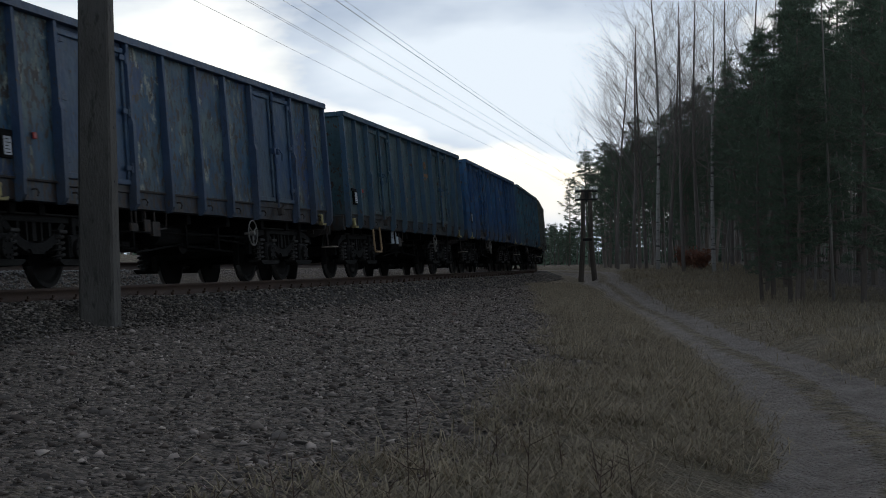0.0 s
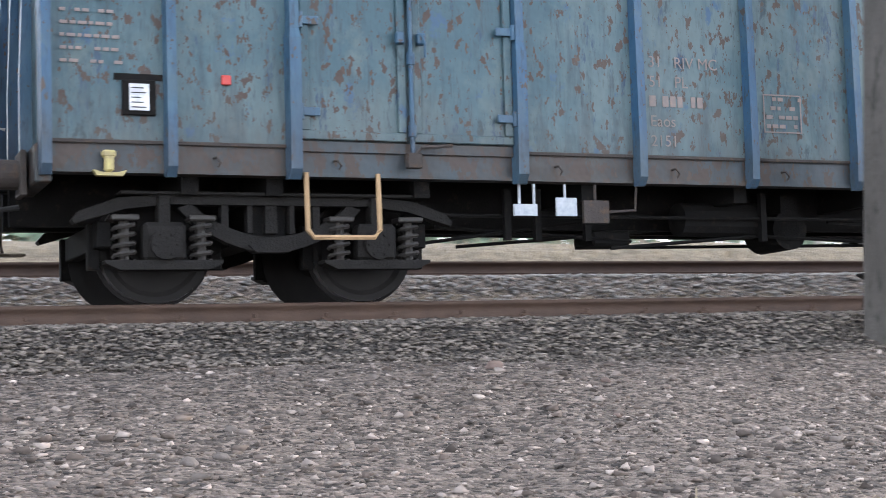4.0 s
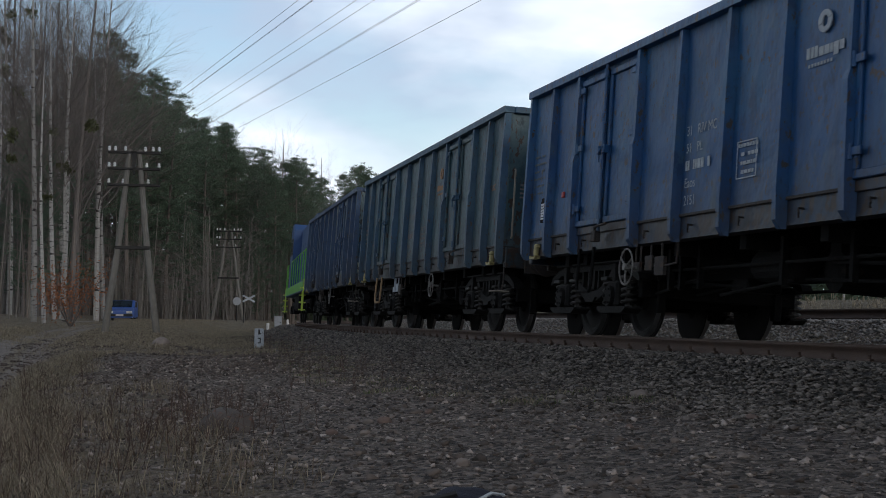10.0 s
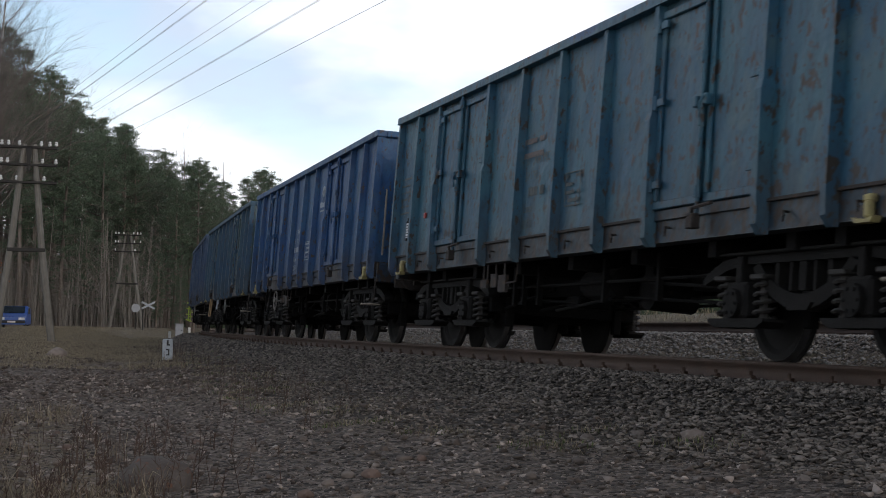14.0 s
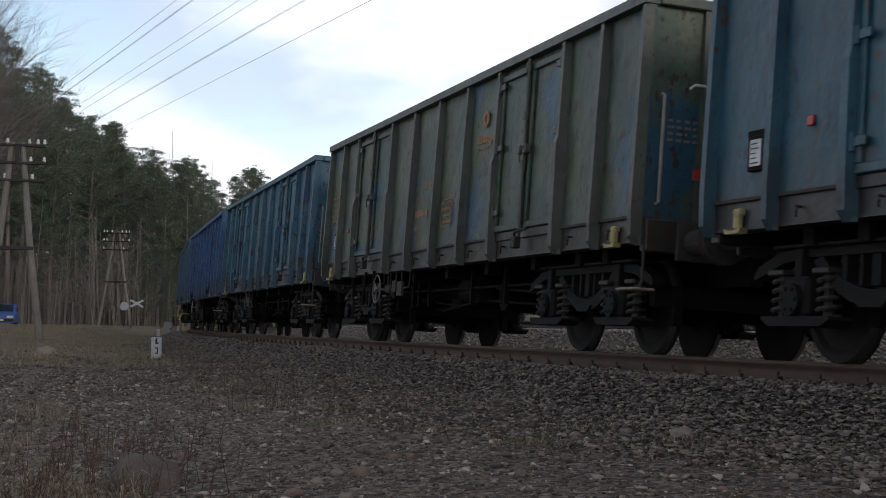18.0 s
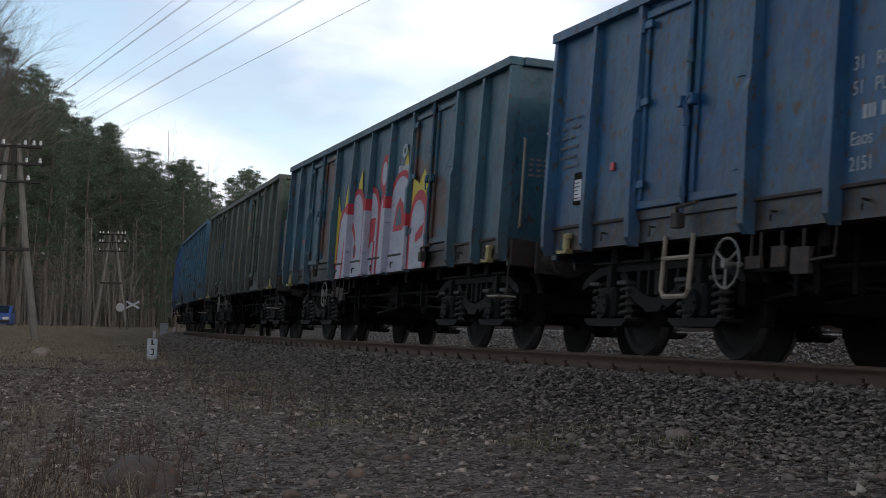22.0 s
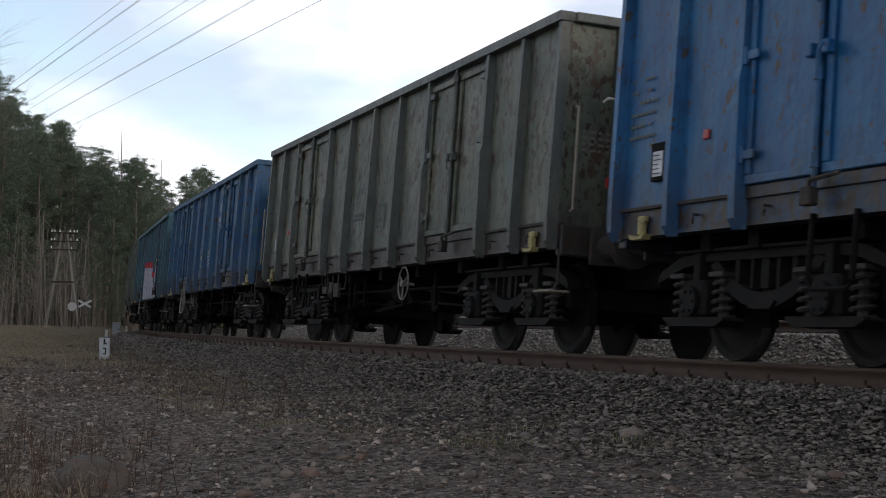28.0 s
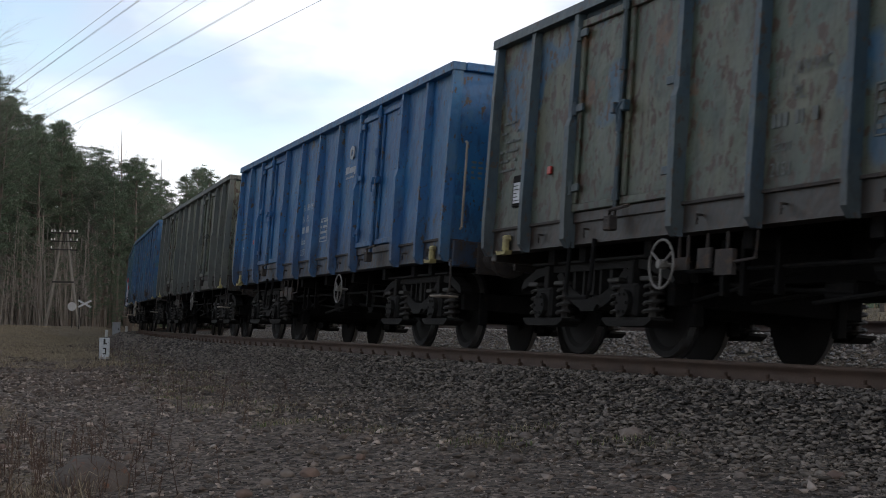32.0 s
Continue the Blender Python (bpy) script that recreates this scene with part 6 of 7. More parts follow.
# ---- trees ----
def twig_rods(segs, n=3):
    """Many thin tapered bars as arrays; segs of (start, end, r0, r1)."""
    V, F = [], []
    for a, b, r0, r1 in segs:
        a, b = Vector(a), Vector(b)
        d = (b - a).normalized()
        u = d.orthogonal().normalized()
        v = d.cross(u)
        i = len(V)
        for p, r in ((a, r0), (b, r1)):
            for k in range(n):
                an = 2 * math.pi * k / n
                V.append(p + (u * math.cos(an) + v * math.sin(an)) * r)
        for k in range(n):
            F.append((i + k, i + (k + 1) % n, i + n + (k + 1) % n, i + n + k))
    return V, F


def limb(rg, segs, p, d, length, r, depth, droop, spread):
    """A limb that divides into thinner ones."""
    n = 3 if depth else 2
    for i in range(n):
        q = p + d * (length / n)
        segs.append((p, q, r, r * 0.78))
        r *= 0.78
        p = q
        d = (d + Vector((rg.uniform(-1, 1), rg.uniform(-1, 1), rg.uniform(-0.6, 1) - droop)) * spread).normalized()
        if depth:
            for _ in range(2 if depth > 1 else 3):
                nd = (d + Vector((rg.uniform(-1, 1), rg.uniform(-1, 1), rg.uniform(-0.5, 0.9) - droop)) * 0.75).normalized()
                limb(rg, segs, p, nd, length * rg.uniform(0.45, 0.7), r * 0.55, depth - 1, droop + 0.12, spread)


TALL = {}


def birch(seed, height, bark=None, mistle=0, crown=0.33, droop=0.0, label="bare silver birch with a white trunk"):
    rg = random.Random(seed)
    w = thing("birch_tree", label, "tree", "trees of the forest edge")
    TALL[w.name] = height
    bm = B()
    lean = Vector((rg.uniform(-0.03, 0.03), rg.uniform(-0.03, 0.03), 0))
    pts, rad = [], []
    for k in range(11):
        u = k / 10
        pts.append((lean.x * height * u + 0.12 * math.sin(u * 5 + seed), lean.y * height * u + 0.1 * math.sin(u * 4 + seed * 2), -0.3 + (height + 0.3) * u))
        rad.append(0.115 * (height / 16) * (1 - u) ** 0.8 + 0.012)
    rod(bm, pts, rad, 8)
    part("trunk", bm, bark or M_BIRCH, w)
    segs = []
    n = 24
    for i in range(n):
        u = crown + (0.97 - crown) * i / n
        j = int(u * 10)
        p = Vector(pts[j]).lerp(Vector(pts[min(10, j + 1)]), u * 10 - j)
        a = i * 2.4 + rg.uniform(-0.4, 0.4)
        d = Vector((math.cos(a), math.sin(a), rg.uniform(0.7, 1.5))).normalized()
        limb(rg, segs, p, d, height * (0.27 * (1.05 - u) + 0.085), 0.035 * (1.15 - u), 2, droop, 0.22)
    V, F = twig_rods(segs)
    raw("crown", V, F, M_TWIG, w)
    for i in range(mistle):
        bm = B()
        c = Vector(rg.choice(segs)[1])
        VV, FF = [], []
        for k in range(140):
            d = Vector((rg.gauss(0, 1), rg.gauss(0, 1), rg.gauss(0, 1))).normalized()
            e = d.orthogonal() * 0.05
            b = c + d * rg.uniform(0.02, 0.30)
            j = len(VV)
            VV += [b - e, b + e, b + d * 0.14]
            FF.append((j, j + 1, j + 2))
        bm.free()
        raw("mistletoe", VV, FF, M_MISTLE, w, "green mistletoe ball")
    return w


def needles(rg, centre, radius, n, V, F):
    """A flat pad of needle sprays on a twig."""
    for _ in range(n):
        d = Vector((rg.gauss(0, 1), rg.gauss(0, 1), rg.gauss(0.3, 0.75))).normalized()
        b = centre + Vector((d.x, d.y, d.z * 0.42)) * radius * rg.uniform(0.1, 1.0)
        tip = b + (d + Vector((0, 0, 0.45))).normalized() * radius * rg.uniform(0.25, 0.5)
        e = d.cross(Vector((rg.uniform(-1, 1), rg.uniform(-1, 1), rg.uniform(-1, 1)))).normalized() * radius * rg.uniform(0.03, 0.06)
        j = len(V)
        V += [b - e, b + e, tip]
        F.append((j, j + 1, j + 2))


def pine(seed, height, crown=0.55, width=0.17, label="tall pine with a bare lower trunk", dense=80):
    rg = random.Random(seed)
    w = thing("pine_tree", label, "tree", "trees of the forest edge")
    TALL[w.name] = height * 1.03
    bm = B()
    pts, rad = [], []
    for k in range(9):
        u = k / 8
        pts.append((0.2 * math.sin(u * 3 + seed) * u, 0.2 * math.sin(u * 4 + seed * 2) * u, -0.3 + (height + 0.3) * u))
        rad.append(0.17 * (height / 16) * (1 - u) ** 0.75 + 0.012)
    rod(bm, pts, rad, 8)
    at = lambda z: Vector(pts[min(8, max(0, int(z / height * 8)))][:2] + (z,))
    V, F, segs = [], [], []
    n = 46
    side = rg.uniform(0, 6.28)
    for i in range(n):
        v = (i / (n - 1)) ** 0.9
        u = crown + (0.97 - crown) * v
        p = at(height * u)
        a = i * 2.4 + rg.uniform(-0.7, 0.7)
        shape = (0.35 + 1.1 * v) if v < 0.45 else 0.845 * (1.12 - v) / 0.67
        ln = height * width * 1.25 * shape * rg.uniform(0.4, 1.25) * (1 + 0.3 * math.cos(a - side)) + 0.25
        out = Vector((math.cos(a), math.sin(a), 0))
        rise = rg.uniform(-0.1, 0.3) + 0.6 * v
        mid = p + (out + Vector((0, 0, rise * 0.6))) * ln * 0.55
        q = mid + (out * 0.8 + Vector((rg.uniform(-0.2, 0.2), rg.uniform(-0.2, 0.2), rise + 0.25))).normalized() * ln * 0.5
        segs.append((p, mid, 0.045 * (1.2 - v), 0.022))
        segs.append((mid, q, 0.022, 0.008))
        for k in range(max(2, int(2 + ln * 2.6))):
            f = rg.uniform(0.3, 1.05)
            c = p.lerp(mid, f / 0.55) if f < 0.55 else mid.lerp(q, (f - 0.55) / 0.45)
            o = out.cross(Vector((0, 0, 1))) * rg.gauss(0, 0.17) * ln + Vector((0, 0, rg.uniform(-0.05, 0.25)))
            if o.length > 0.2:
                segs.append((c, c + o, 0.014, 0.006))
            needles(rg, c + o, rg.uniform(0.26, 0.52) * height / 16, dense, V, F)
    for k in range(4):
        needles(rg, at(height) + Vector((0, 0, -0.35 * k + 0.1)), 0.32 + 0.07 * k, dense, V, F)
    for i in range(14):
        a, z = rg.uniform(0, 6.28), height * rg.uniform(0.22, crown + 0.1)
        d = Vector((math.cos(a), math.sin(a), rg.uniform(-0.3, 0.2)))
        segs.append((at(z), at(z) + d * rg.uniform(0.5, 1.8), 0.022, 0.005))
    Vs, Fs = twig_rods(segs)
    base = len(bm.verts)
    vs = [bm.verts.new(x) for x in Vs]
    for f in Fs:
        bm.faces.new([vs[i] for i in f])
    part("trunk", bm, M_BARK, w)
    raw("crown", V, F, M_NEEDLE, w)
    return w


PINES = [pine(1, 16, 0.34), pine(2, 18, 0.42, 0.15), pine(3, 15, 0.24, 0.18), pine(4, 17, 0.16, 0.155, "dense dark pine at the forest edge", 100)]
LOWPINES = [pine(5, 13, 0.10, 0.20, "young pine with branches down to the ground", 90)]
BIRCHES = [birch(11, 17, None, 2, label="bare silver birch with mistletoe in its crown"), birch(12, 15), birch(13, 18, None, 3, droop=0.1, label="tall bare silver birch with mistletoe in its crown"), birch(14, 13)]
BARE = [birch(21, 16, M_TWIG, 0, 0.3, label="bare grey-brown deciduous tree"), birch(22, 13, M_TWIG, 0, 0.25, label="bare slender deciduous tree")]
placed = set()


def plant(kinds, x, y, rg, scale=None, tall=None):
    src = rg.choice(kinds)
    k = tall / TALL[src.name] if tall else scale or rg.uniform(0.82, 1.15)
    m = pose(x, y, ground_z(x, y), rg.gauss(0, 2), rg.gauss(0, 2), rg.uniform(0, 360))
    if src.name in placed:
        ob = copy_thing(src, m)
    else:
        placed.add(src.name)
        ob = src
        ob.matrix_basis = m
    ob.scale = (k, k, k * rg.uniform(0.94, 1.06))
    return ob


def road_y(x):
    a = math.asin(max(-0.9, min(0.9, x / R)))
    q = road_q(x)
    return D + R - (R + q) * math.cos(a)


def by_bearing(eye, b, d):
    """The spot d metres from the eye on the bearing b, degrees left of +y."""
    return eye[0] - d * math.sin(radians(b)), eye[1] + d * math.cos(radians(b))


def plant_all():
    rg = random.Random(77)
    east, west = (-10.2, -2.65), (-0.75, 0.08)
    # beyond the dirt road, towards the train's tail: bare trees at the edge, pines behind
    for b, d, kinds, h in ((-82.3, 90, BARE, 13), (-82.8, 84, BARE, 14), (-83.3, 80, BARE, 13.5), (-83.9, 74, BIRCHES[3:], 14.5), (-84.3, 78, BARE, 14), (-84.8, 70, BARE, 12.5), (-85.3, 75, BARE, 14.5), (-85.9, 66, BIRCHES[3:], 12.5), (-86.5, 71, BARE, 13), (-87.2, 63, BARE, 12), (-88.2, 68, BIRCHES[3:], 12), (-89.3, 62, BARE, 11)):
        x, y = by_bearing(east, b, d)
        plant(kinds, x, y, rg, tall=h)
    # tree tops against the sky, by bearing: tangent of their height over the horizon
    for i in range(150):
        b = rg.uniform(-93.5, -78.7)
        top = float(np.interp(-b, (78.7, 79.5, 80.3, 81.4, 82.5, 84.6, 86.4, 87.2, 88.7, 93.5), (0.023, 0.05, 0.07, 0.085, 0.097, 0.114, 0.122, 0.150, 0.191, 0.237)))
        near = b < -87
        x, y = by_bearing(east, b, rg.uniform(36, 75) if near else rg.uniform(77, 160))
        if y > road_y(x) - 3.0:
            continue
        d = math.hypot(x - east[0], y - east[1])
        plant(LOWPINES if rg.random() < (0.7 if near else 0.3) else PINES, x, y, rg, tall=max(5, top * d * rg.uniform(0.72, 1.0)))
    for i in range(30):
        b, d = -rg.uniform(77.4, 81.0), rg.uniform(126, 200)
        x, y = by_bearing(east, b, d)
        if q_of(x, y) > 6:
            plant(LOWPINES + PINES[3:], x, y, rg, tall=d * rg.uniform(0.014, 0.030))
    # beyond the dirt road, towards the train's head: birches at the edge
    for i in range(32):
        b, d = 86.6 + 6.4 * rg.random(), rg.uniform(70, 118)
        x, y = by_bearing(west, b, d)
        if y > road_y(x) - 2.0:
            continue
        plant(BIRCHES if rg.random() < 0.85 else BARE, x, y, rg, tall=min(23, d * rg.uniform(0.18, 0.26)))
    for i in range(7):
        x = rg.uniform(-66, -44)
        plant(BIRCHES, x, road_y(x) - rg.uniform(2.6, 12), rg, tall=rg.uniform(11, 16))
    for _ in range(30):
        x = rg.uniform(-110, -48)
        y = road_y(x) - rg.uniform(17, 38)
        plant(PINES + LOWPINES, x, y, rg, tall=(4 - x) * rg.uniform(0.07, 0.115))
    # across the far end, behind the crossing
    for i in range(115):
        x = rg.uniform(-198, -122)
        y = rg.uniform(-25, 62)
        if abs(q_of(x, y)) < 9:
            continue
        plant(PINES + LOWPINES * 3 if rg.random() < 0.62 else BARE, x, y, rg, tall=-x * rg.uniform(0.06, 0.096))
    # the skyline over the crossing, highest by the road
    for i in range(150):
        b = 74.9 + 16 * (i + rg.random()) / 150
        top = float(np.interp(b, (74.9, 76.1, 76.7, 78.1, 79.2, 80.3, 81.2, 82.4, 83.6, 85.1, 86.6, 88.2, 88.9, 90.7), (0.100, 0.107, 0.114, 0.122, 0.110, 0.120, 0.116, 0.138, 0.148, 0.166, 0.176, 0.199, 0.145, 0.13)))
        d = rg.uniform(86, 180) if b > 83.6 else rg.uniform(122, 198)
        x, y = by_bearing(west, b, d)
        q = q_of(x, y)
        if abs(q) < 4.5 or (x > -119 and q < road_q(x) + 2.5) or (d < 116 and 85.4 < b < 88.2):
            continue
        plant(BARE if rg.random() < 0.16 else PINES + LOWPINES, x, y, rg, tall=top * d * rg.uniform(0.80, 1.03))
    for _ in range(30):
        d = rg.uniform(122, 150)
        x, y = by_bearing(west, rg.uniform(75.9, 83.6), d)
        if abs(q_of(x, y)) > 5:
            plant(LOWPINES, x, y, rg, tall=d * rg.uniform(0.034, 0.062))
    # behind the train
    for _ in range(48):
        s = rg.uniform(-150, 150)
        q = -rg.uniform(26, 50)
        x, y = at_line(s, q)
        plant(PINES + BIRCHES[:2], x, y, rg, rg.uniform(0.6, 0.85))
    for x, y, k in ((-31, 24, 0.78), (-33.5, 26, 0.74), (-36, 25, 0.8), (-29, 28, 0.7), (-40, 29, 0.7)):
        plant(PINES, x, y, rg, k)
    for _ in range(10):
        x, y = rg.uniform(-22, 18), rg.uniform(-34, -16)
        plant(PINES + BARE, x, y, rg)


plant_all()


def bush(x, y, size, material, label, seed):
    rg = random.Random(seed)
    w = thing("bush", label, "bush", "bushes by the road")
    segs, V, F = [], [], []
    for i in range(26):
        a = rg.uniform(0, 6.28)
        d = Vector((math.cos(a) * 0.6, math.sin(a) * 0.6, 1)).normalized()
        q = d * size * rg.uniform(0.6, 1.1)
        segs.append(((0, 0, -0.1), q, 0.02, 0.006))
        for k in range(44):
            c = q * rg.uniform(0.4, 1.05) + Vector((rg.gauss(0, 0.12), rg.gauss(0, 0.12), rg.gauss(0, 0.12))) * size
            e = Vector((rg.gauss(0, 1), rg.gauss(0, 1), rg.gauss(0, 1))).normalized() * 0.075
            f = e.orthogonal().normalized() * 0.07
            j = len(V)
            V += [c - e, c + f, c + e]
            F.append((j, j + 1, j + 2))
    Vs, Fs = twig_rods(segs)
    raw("stem", Vs, Fs, M_TWIG, w)
    raw("leaves", V, F, material, w)
    w.matrix_basis = pose(x, y, ground_z(x, y))


bush(-70.6, 2.05, 3.0, M_RUSSET, "bush with withered russet leaves", 3)
bush(64, 4.0, 1.0, M_RUSSET_DULL, "low bush with withered russet leaves", 4)
bush(59, 2.9, 0.9, M_RUSSET_DULL, "low russet bush at the forest edge", 5)


def thicket():
    """Thin stems and dead branches that fill the woods, coloured pale to stand in for haze."""
    rg = random.Random(9)
    segs = []
    for _ in range(900):
        zone = rg.random()
        if zone < 0.4:
            x = rg.uniform(24, 130)
            y = road_y(x) - rg.uniform(5, 30)
        elif zone < 0.7:
            x = rg.uniform(-100, -26)
            y = road_y(x) - rg.uniform(4, 30)
        else:
            x, y = rg.uniform(-150, -102), rg.uniform(-22, 44)
            if abs(q_of(x, y)) < 9:
                continue
        z, h = ground_z(x, y), rg.uniform(3, 10)
        top = (x + rg.uniform(-0.5, 0.5), y + rg.uniform(-0.5, 0.5), z + h)
        segs.append(((x, y, z - 0.1), top, 0.05, 0.015))
        for _ in range(3):
            u = rg.uniform(0.2, 0.9)
            p = Vector((x, y, z)).lerp(Vector(top), u)
            segs.append((p, p + Vector((rg.uniform(-1.5, 1.5), rg.uniform(-1.5, 1.5), rg.uniform(-0.3, 1.2))), 0.02, 0.006))
    # extra fine stems at the far end, imitating the haze before the forest
    for _ in range(1500):
        x = rg.uniform(-150, -114)
        y = rg.uniform(-16, 46)
        if abs(q_of(x, y)) < 7:
            continue
        z, h = ground_z(x, y), rg.uniform(2.5, 9)
        top = Vector((x + rg.uniform(-0.6, 0.6), y + rg.uniform(-0.6, 0.6), z + h))
        segs.append(((x, y, z - 0.1), top, 0.034, 0.012))
        for _ in range(8):
            p = Vector((x, y, z)).lerp(top, rg.uniform(0.15, 0.95))
            segs.append((p, p + Vector((rg.uniform(-1.6, 1.6), rg.uniform(-1.6, 1.6), rg.uniform(0.1, 1.5))), 0.02, 0.008))
    V, F = twig_rods(segs)
    tagged(raw("undergrowth", V, F, mat("haze_pale_stems", (0.29, 0.262, 0.232), 0.9, 0.0, (0.15, 0.13, 0.11), 3, 0.6)), "thin bare stems of forest undergrowth, paled to suggest haze", "undergrowth", kind="stuff")


thicket()


# far woods that close the horizon on both sides
def far_woods():
    rg = random.Random(21)
    V, F = [], []

    def ring(cx, cy, a0, a1, r, n, h0, h1):
        for _ in range(n):
            a = radians(rg.uniform(a0, a1))
            rr = r * rg.uniform(0.92, 1.15)
            x, y = cx + rr * math.cos(a), cy + rr * math.sin(a)
            h = rg.uniform(h0, h1)
            for k in range(9):
                z = h * (0.1 + 0.9 * k / 8)
                wd = h * 0.16 * (1.15 - k / 8)
                for _ in range(20 if k < 4 else 6):
                    c = Vector((x + rg.gauss(0, wd), y + rg.gauss(0, wd), z - 0.5 if k > 3 else rg.uniform(-0.6, z)))
                    e = Vector((rg.gauss(0, 1), rg.gauss(0, 1), rg.gauss(0, 0.5))).normalized() * h * rg.uniform(0.05, 0.085)
                    f = e.orthogonal().normalized() * h * rg.uniform(0.03, 0.06)
                    j = len(V)
                    V.extend((c - e, c + f, c + e, c - f))
                    F.append((j, j + 1, j + 2, j + 3))

    ring(0, 0, 62, 118, 150, 420, 10, 14)
    ring(0, 0, 118, 165, 185, 420, 9, 12)
    ring(0, 0, 165, 200, 190, 420, 8, 11)
    ring(0, 0, -12, 5, 150, 160, 4, 7)
    ring(0, 0, -14, 16, 430, 420, 9, 13)
    ring(0, 0, -30, 0, 300, 260, 9, 12)
    ring(0, 0, 14, 62, 240, 340, 9, 13)
    tagged(raw("far_woods", V, F, M_NEEDLE), "distant dark pine woods along the horizon", "woods", kind="stuff")


far_woods()


# ---- grass and weeds ----
def blades(name, n, where, hgt, material, label, seed, width=0.006, lean=0.5):
    rg = np.random.RandomState(seed)
    V = np.empty((n * 5, 3), np.float32)
    F = np.empty((n * 3, 3), np.int32)
    for i in range(n):
        x, y, z, k = where(rg)
        h = hgt * k * rg.uniform(0.5, 1.3)
        a = rg.uniform(0, 6.283)
        ln = lean * h * rg.uniform(0.2, 1.3)
        dx, dy = math.cos(a), math.sin(a)
        wx, wy = -dy * width, dx * width
        m = (x + dx * ln * 0.4, y + dy * ln * 0.4, z + h * (0.6 if lean < 1.4 else 0.5))
        tip = (x + dx * ln, y + dy * ln, z + h * max(0.12, 1.0 - (0.3 * rg.uniform() if lean < 1.4 else rg.uniform(0.25, 0.5)) * lean))
        V[i * 5:i * 5 + 5] = ((x - wx, y - wy, z - 0.02), (x + wx, y + wy, z - 0.02), (m[0] + wx * 0.7, m[1] + wy * 0.7, m[2]), (m[0] - wx * 0.7, m[1] - wy * 0.7, m[2]), tip)
        j = i * 5
        F[i * 3:i * 3 + 3] = ((j, j + 1, j + 2), (j, j + 2, j + 3), (j + 3, j + 2, j + 4))
    return tagged(raw(name, V, F, material), label, "grass", kind="stuff")


def clump_at(s, q, rg, spread):
    x, y = at_line(s + rg.normal() * spread, q + rg.normal() * spread)
    return x, y, ground_z(x, y)


CL = np.random.RandomState(4)
TUFTS = [(CL.uniform(-40, 5), -0.95 - 1.8 * CL.uniform() ** 1.3, CL.uniform(0.6, 1.4)) for _ in range(620)] + [(CL.uniform(5, 30), CL.uniform(-1.9, -0.75), CL.uniform(0.6, 1.3)) for _ in range(190)]
VERGE = [(CL.uniform(-66, 60), CL.uniform(1.0, 6.5), CL.uniform(0.5, 1.3)) for _ in range(1700)]
TOE = [(s, toe_q(-s) + CL.normal() * 0.35 - 0.2, CL.uniform(0.4, 1.0)) for s in CL.uniform(9, 42, 110)]


def tuft(rg):
    s, o, k = TUFTS[rg.randint(len(TUFTS))]
    x, y, z = clump_at(s, road_q(-s) + o, rg, 0.16)
    return x, y, z, k


def verge(rg):
    s, o, k = VERGE[rg.randint(len(VERGE))]
    x, y, z = clump_at(s, road_q(-s) + o, rg, 0.28)
    return x, y, z, k


def toe(rg):
    s, q, k = TOE[rg.randint(len(TOE))]
    x, y, z = clump_at(s, q, rg, 0.13)
    return x, y, z, k


blades("dry_grass", 62000, tuft, 0.17, M_STRAW, "dry matted straw-coloured grass between the gravel and the road", 1, 0.0046, 2.6)
blades("moss_grass", 6000, tuft, 0.045, M_GREENGRASS, "short dull green grass among the straw", 8, 0.003, 1.6)
blades("verge_grass", 62000, verge, 0.24, M_STRAW, "withered grass along the forest side of the road", 2, 0.006, 1.5)
def bank_grass(rg):
    """Dry grass on the rise past the stone bed, by the old poles."""
    s = rg.uniform(28, 96)
    q = toe_q(-s) + 0.2 + rg.uniform() * (4.5 if s < 40 else 10)
    if noise.noise(Vector((s * 0.9, q * 0.9, 2))) < -0.05:
        s, q = rg.uniform(34, 80), rg.uniform(3.4, 9.0)
    x, y = at_line(s + rg.normal() * 0.1, q)
    return x, y, ground_z(x, y), rg.uniform(0.5, 1.2)


def far_bank(rg):
    x, y = at_line(rg.uniform(-40, 60), -rg.uniform(9.0, 15))
    return x, y, ground_z(x, y), rg.uniform(0.6, 1.3)


def weed_patch(rg):
    """Dry grass and weeds between the gravel and the road, in uneven clumps."""
    s, q = rg.uniform(5, 17), 6.0 + 3.0 * rg.uniform() ** 0.7
    if noise.noise(Vector((s * 1.3, q * 1.3, 5))) < 0.08:
        s, q = rg.uniform(5, 13), rg.uniform(7.4, 8.9)
    x, y = at_line(s + rg.normal() * 0.08, q)
    return x, y, ground_z(x, y), rg.uniform(0.4, 1.3)


blades("straw_clumps", 6500, weed_patch, 0.26, M_STRAW, "pale straw tufts among brown weeds", 32, 0.003, 1.5)
blades("weed_patch", 9000, weed_patch, 0.20, mat("dry_weed_blades", (0.26, 0.20, 0.14), 0.9, 0.0, (0.12, 0.086, 0.06), 3, 0.6, island=0.5), "brown dry grass and weeds beside the gravel", 31, 0.0028, 1.3)
blades("bank_grass", 60000, bank_grass, 0.13, M_STRAW, "flattened dry grass on the sandy rise by the track", 21, 0.005, 1.8)
blades("far_bank_grass", 9000, far_bank, 0.22, M_STRAW, "pale dry grass on the bank behind the second track", 22, 0.012, 1.2)
blades("toe_grass", 4500, toe, 0.10, M_STRAW, "thin dry grass at the foot of the ballast", 3, 0.003, 1.8)
blades("green_grass", 2600, toe, 0.05, M_GREENGRASS, "short green grass and moss at the foot of the ballast", 4, 0.005, 0.9)


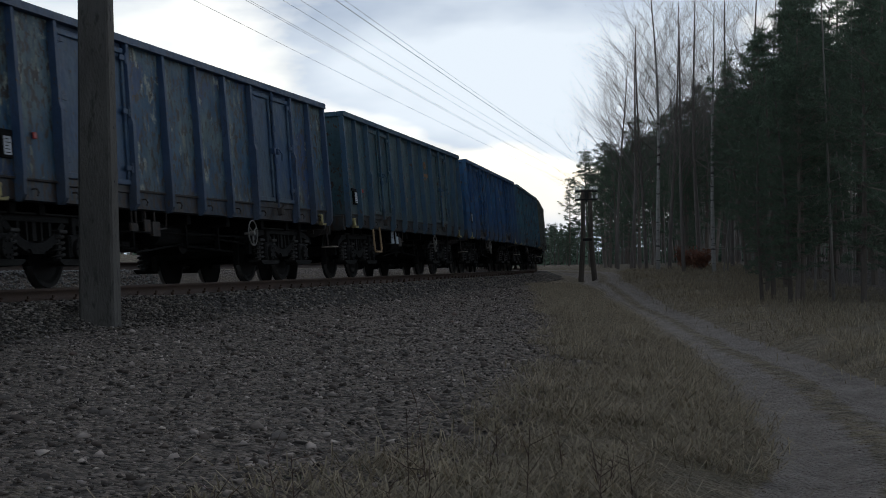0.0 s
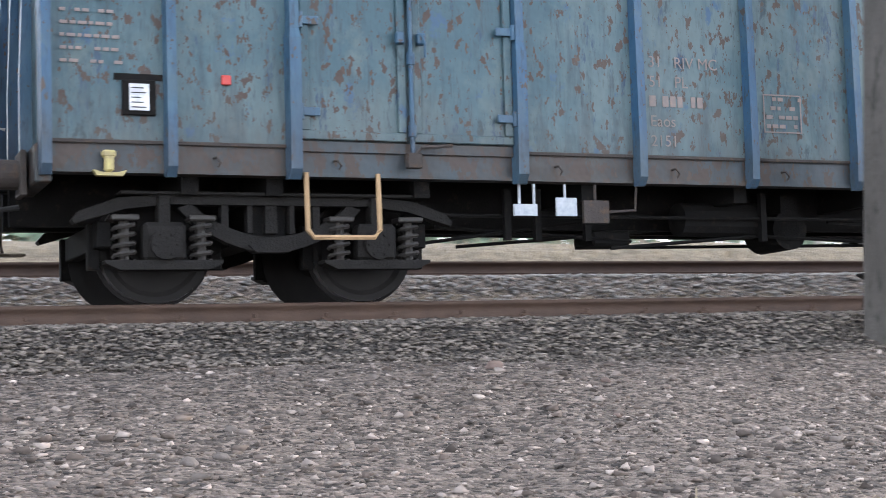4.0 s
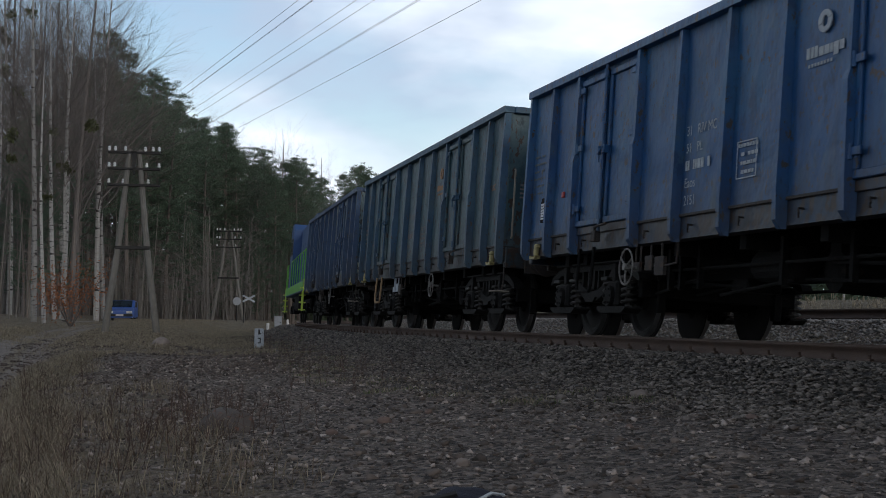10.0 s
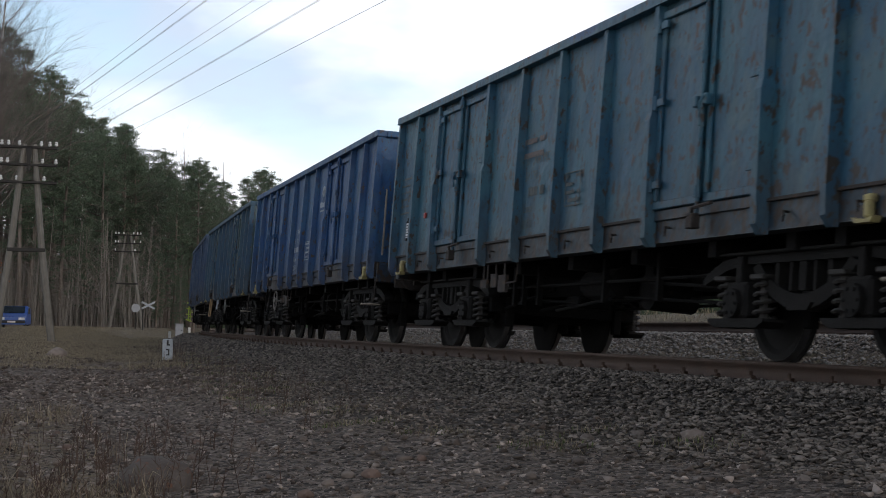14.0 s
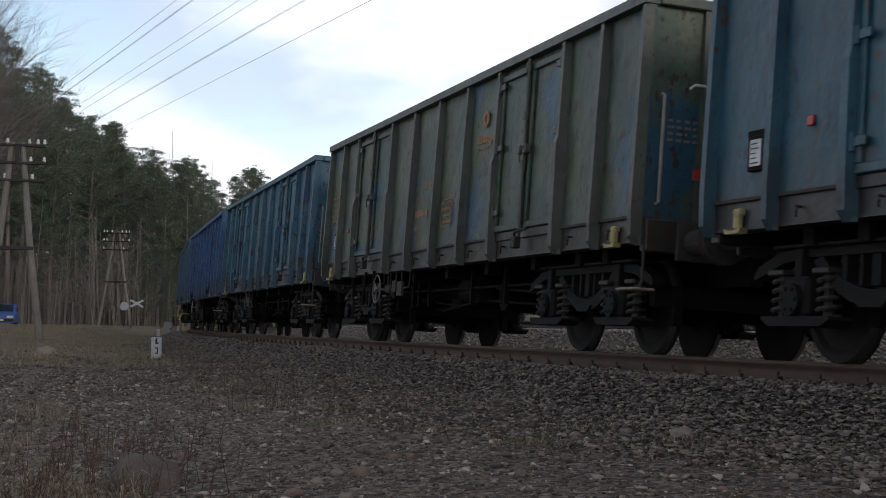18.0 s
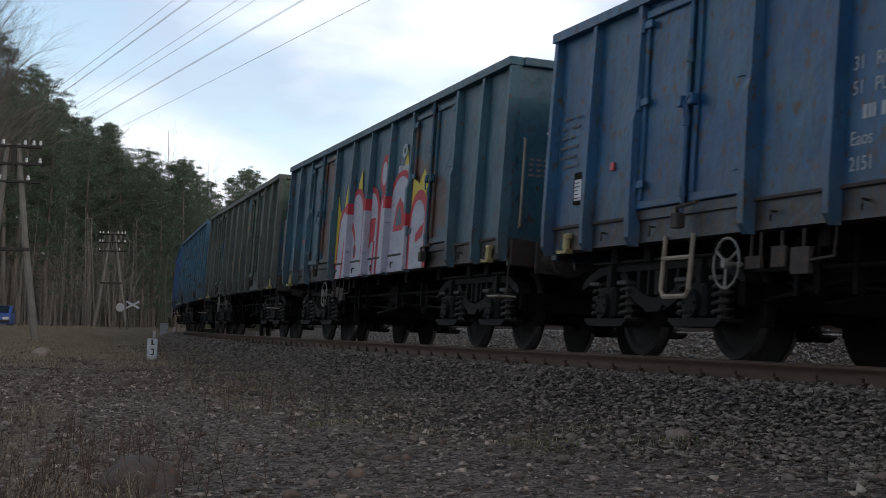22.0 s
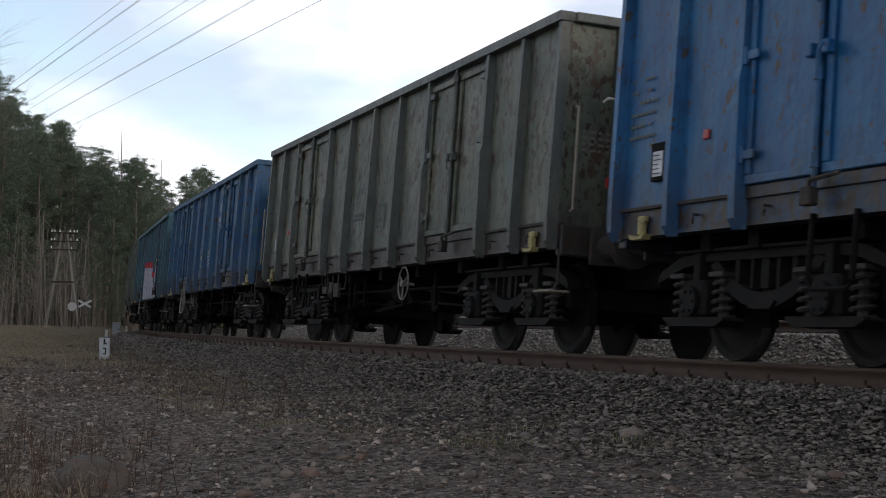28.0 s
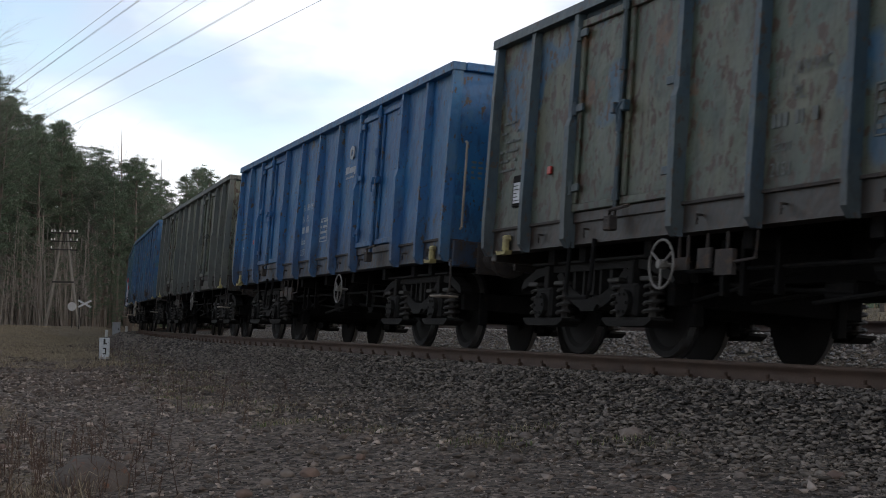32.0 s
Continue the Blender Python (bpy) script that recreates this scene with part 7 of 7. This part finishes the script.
def weeds(name, n, spot, label, seed):
    rg = random.Random(seed)
    segs = []
    for _ in range(n):
        x, y, h = spot(rg)
        z = ground_z(x, y)
        p = Vector((x, y, z - 0.03))
        d = Vector((rg.uniform(-0.25, 0.25), rg.uniform(-0.25, 0.25), 1)).normalized()
        q = p + d * h
        segs.append((p, q, 0.0035, 0.0015))
        for _ in range(7):
            b = p.lerp(q, rg.uniform(0.35, 1.0))
            segs.append((b, b + Vector((rg.uniform(-1, 1), rg.uniform(-1, 1), rg.uniform(0.2, 1.1))) * 0.22 * h, 0.0022, 0.001))
    V, F = twig_rods(segs)
    tagged(raw(name, V, F, M_WEED), label, "weeds", kind="stuff")


def weed_spot(rg):
    s = rg.uniform(2, 24)
    x, y = at_line(s, road_q(-s) - rg.uniform(0.8, 2.2))
    return x, y, rg.uniform(0.2, 0.55)


def shrub_spot(rg):
    cx, cy = rg.choice(((-9.5, 1.6), (-10.6, 1.4), (-12.0, 1.8), (-9.3, 1.1), (-8.3, 0.7), (-11.2, 0.4), (-13.5, 1.2), (-7.6, 0.2)))
    return cx + rg.gauss(0, 0.4), cy + rg.gauss(0, 0.3), rg.uniform(0.12, 0.36)


def rail_weed(rg):
    s = rg.uniform(12, 40)
    x, y = at_line(s, toe_q(-s) + rg.gauss(0, 0.4))
    return x, y, rg.uniform(0.15, 0.4)


def litter_spot(rg):
    s = rg.uniform(-60, 24)
    q = road_q(-s) + (rg.normal() * 0.16 if rg.uniform() < 0.45 else rg.choice((-1, 1)) * (0.8 + abs(rg.normal()) * 0.5))
    x, y = at_line(s, q)
    return x, y, ground_z(x, y) + 0.004, rg.choice((0.5, 0.8, 1.2))


stones("leaf_litter", 16000, litter_spot, 0.011, M_LITTER, "crumbled brown leaves and crumbs of soil along the ruts", 12, 0.25)
weeds("dead_weeds", 130, weed_spot, "brown dead weed stalks by the road", 1)
weeds("dead_shrub", 210, shrub_spot, "brown twiggy dead undershrub round the boulder", 2)
weeds("rail_weeds", 120, rail_weed, "thin dead weeds at the foot of the ballast", 3)

sleepers()


# ---- what moves ----
def motions():
    step = 4 / 30
    ts = [i * 0.5 for i in range(65)]
    for ob, lead, length, pivot in TRAIN:
        walk(ob, [(t, vehicle_pose(s_at(t) + lead, length, pivot)) for t in ts])
    n = int(32 / step) + 1
    for ob, lead, length, pivot in TRAIN:
        for ws in [c for c in ob.children_recursive if c.name.startswith("wheelset")]:
            base = ws.location.copy()
            r = base.z
            walk(ws, [(i * step, pose(base.x, base.y, base.z, 0, -math.degrees((s_at(i * step) - s_at(0)) / r), 0)) for i in range(n)])


motions()
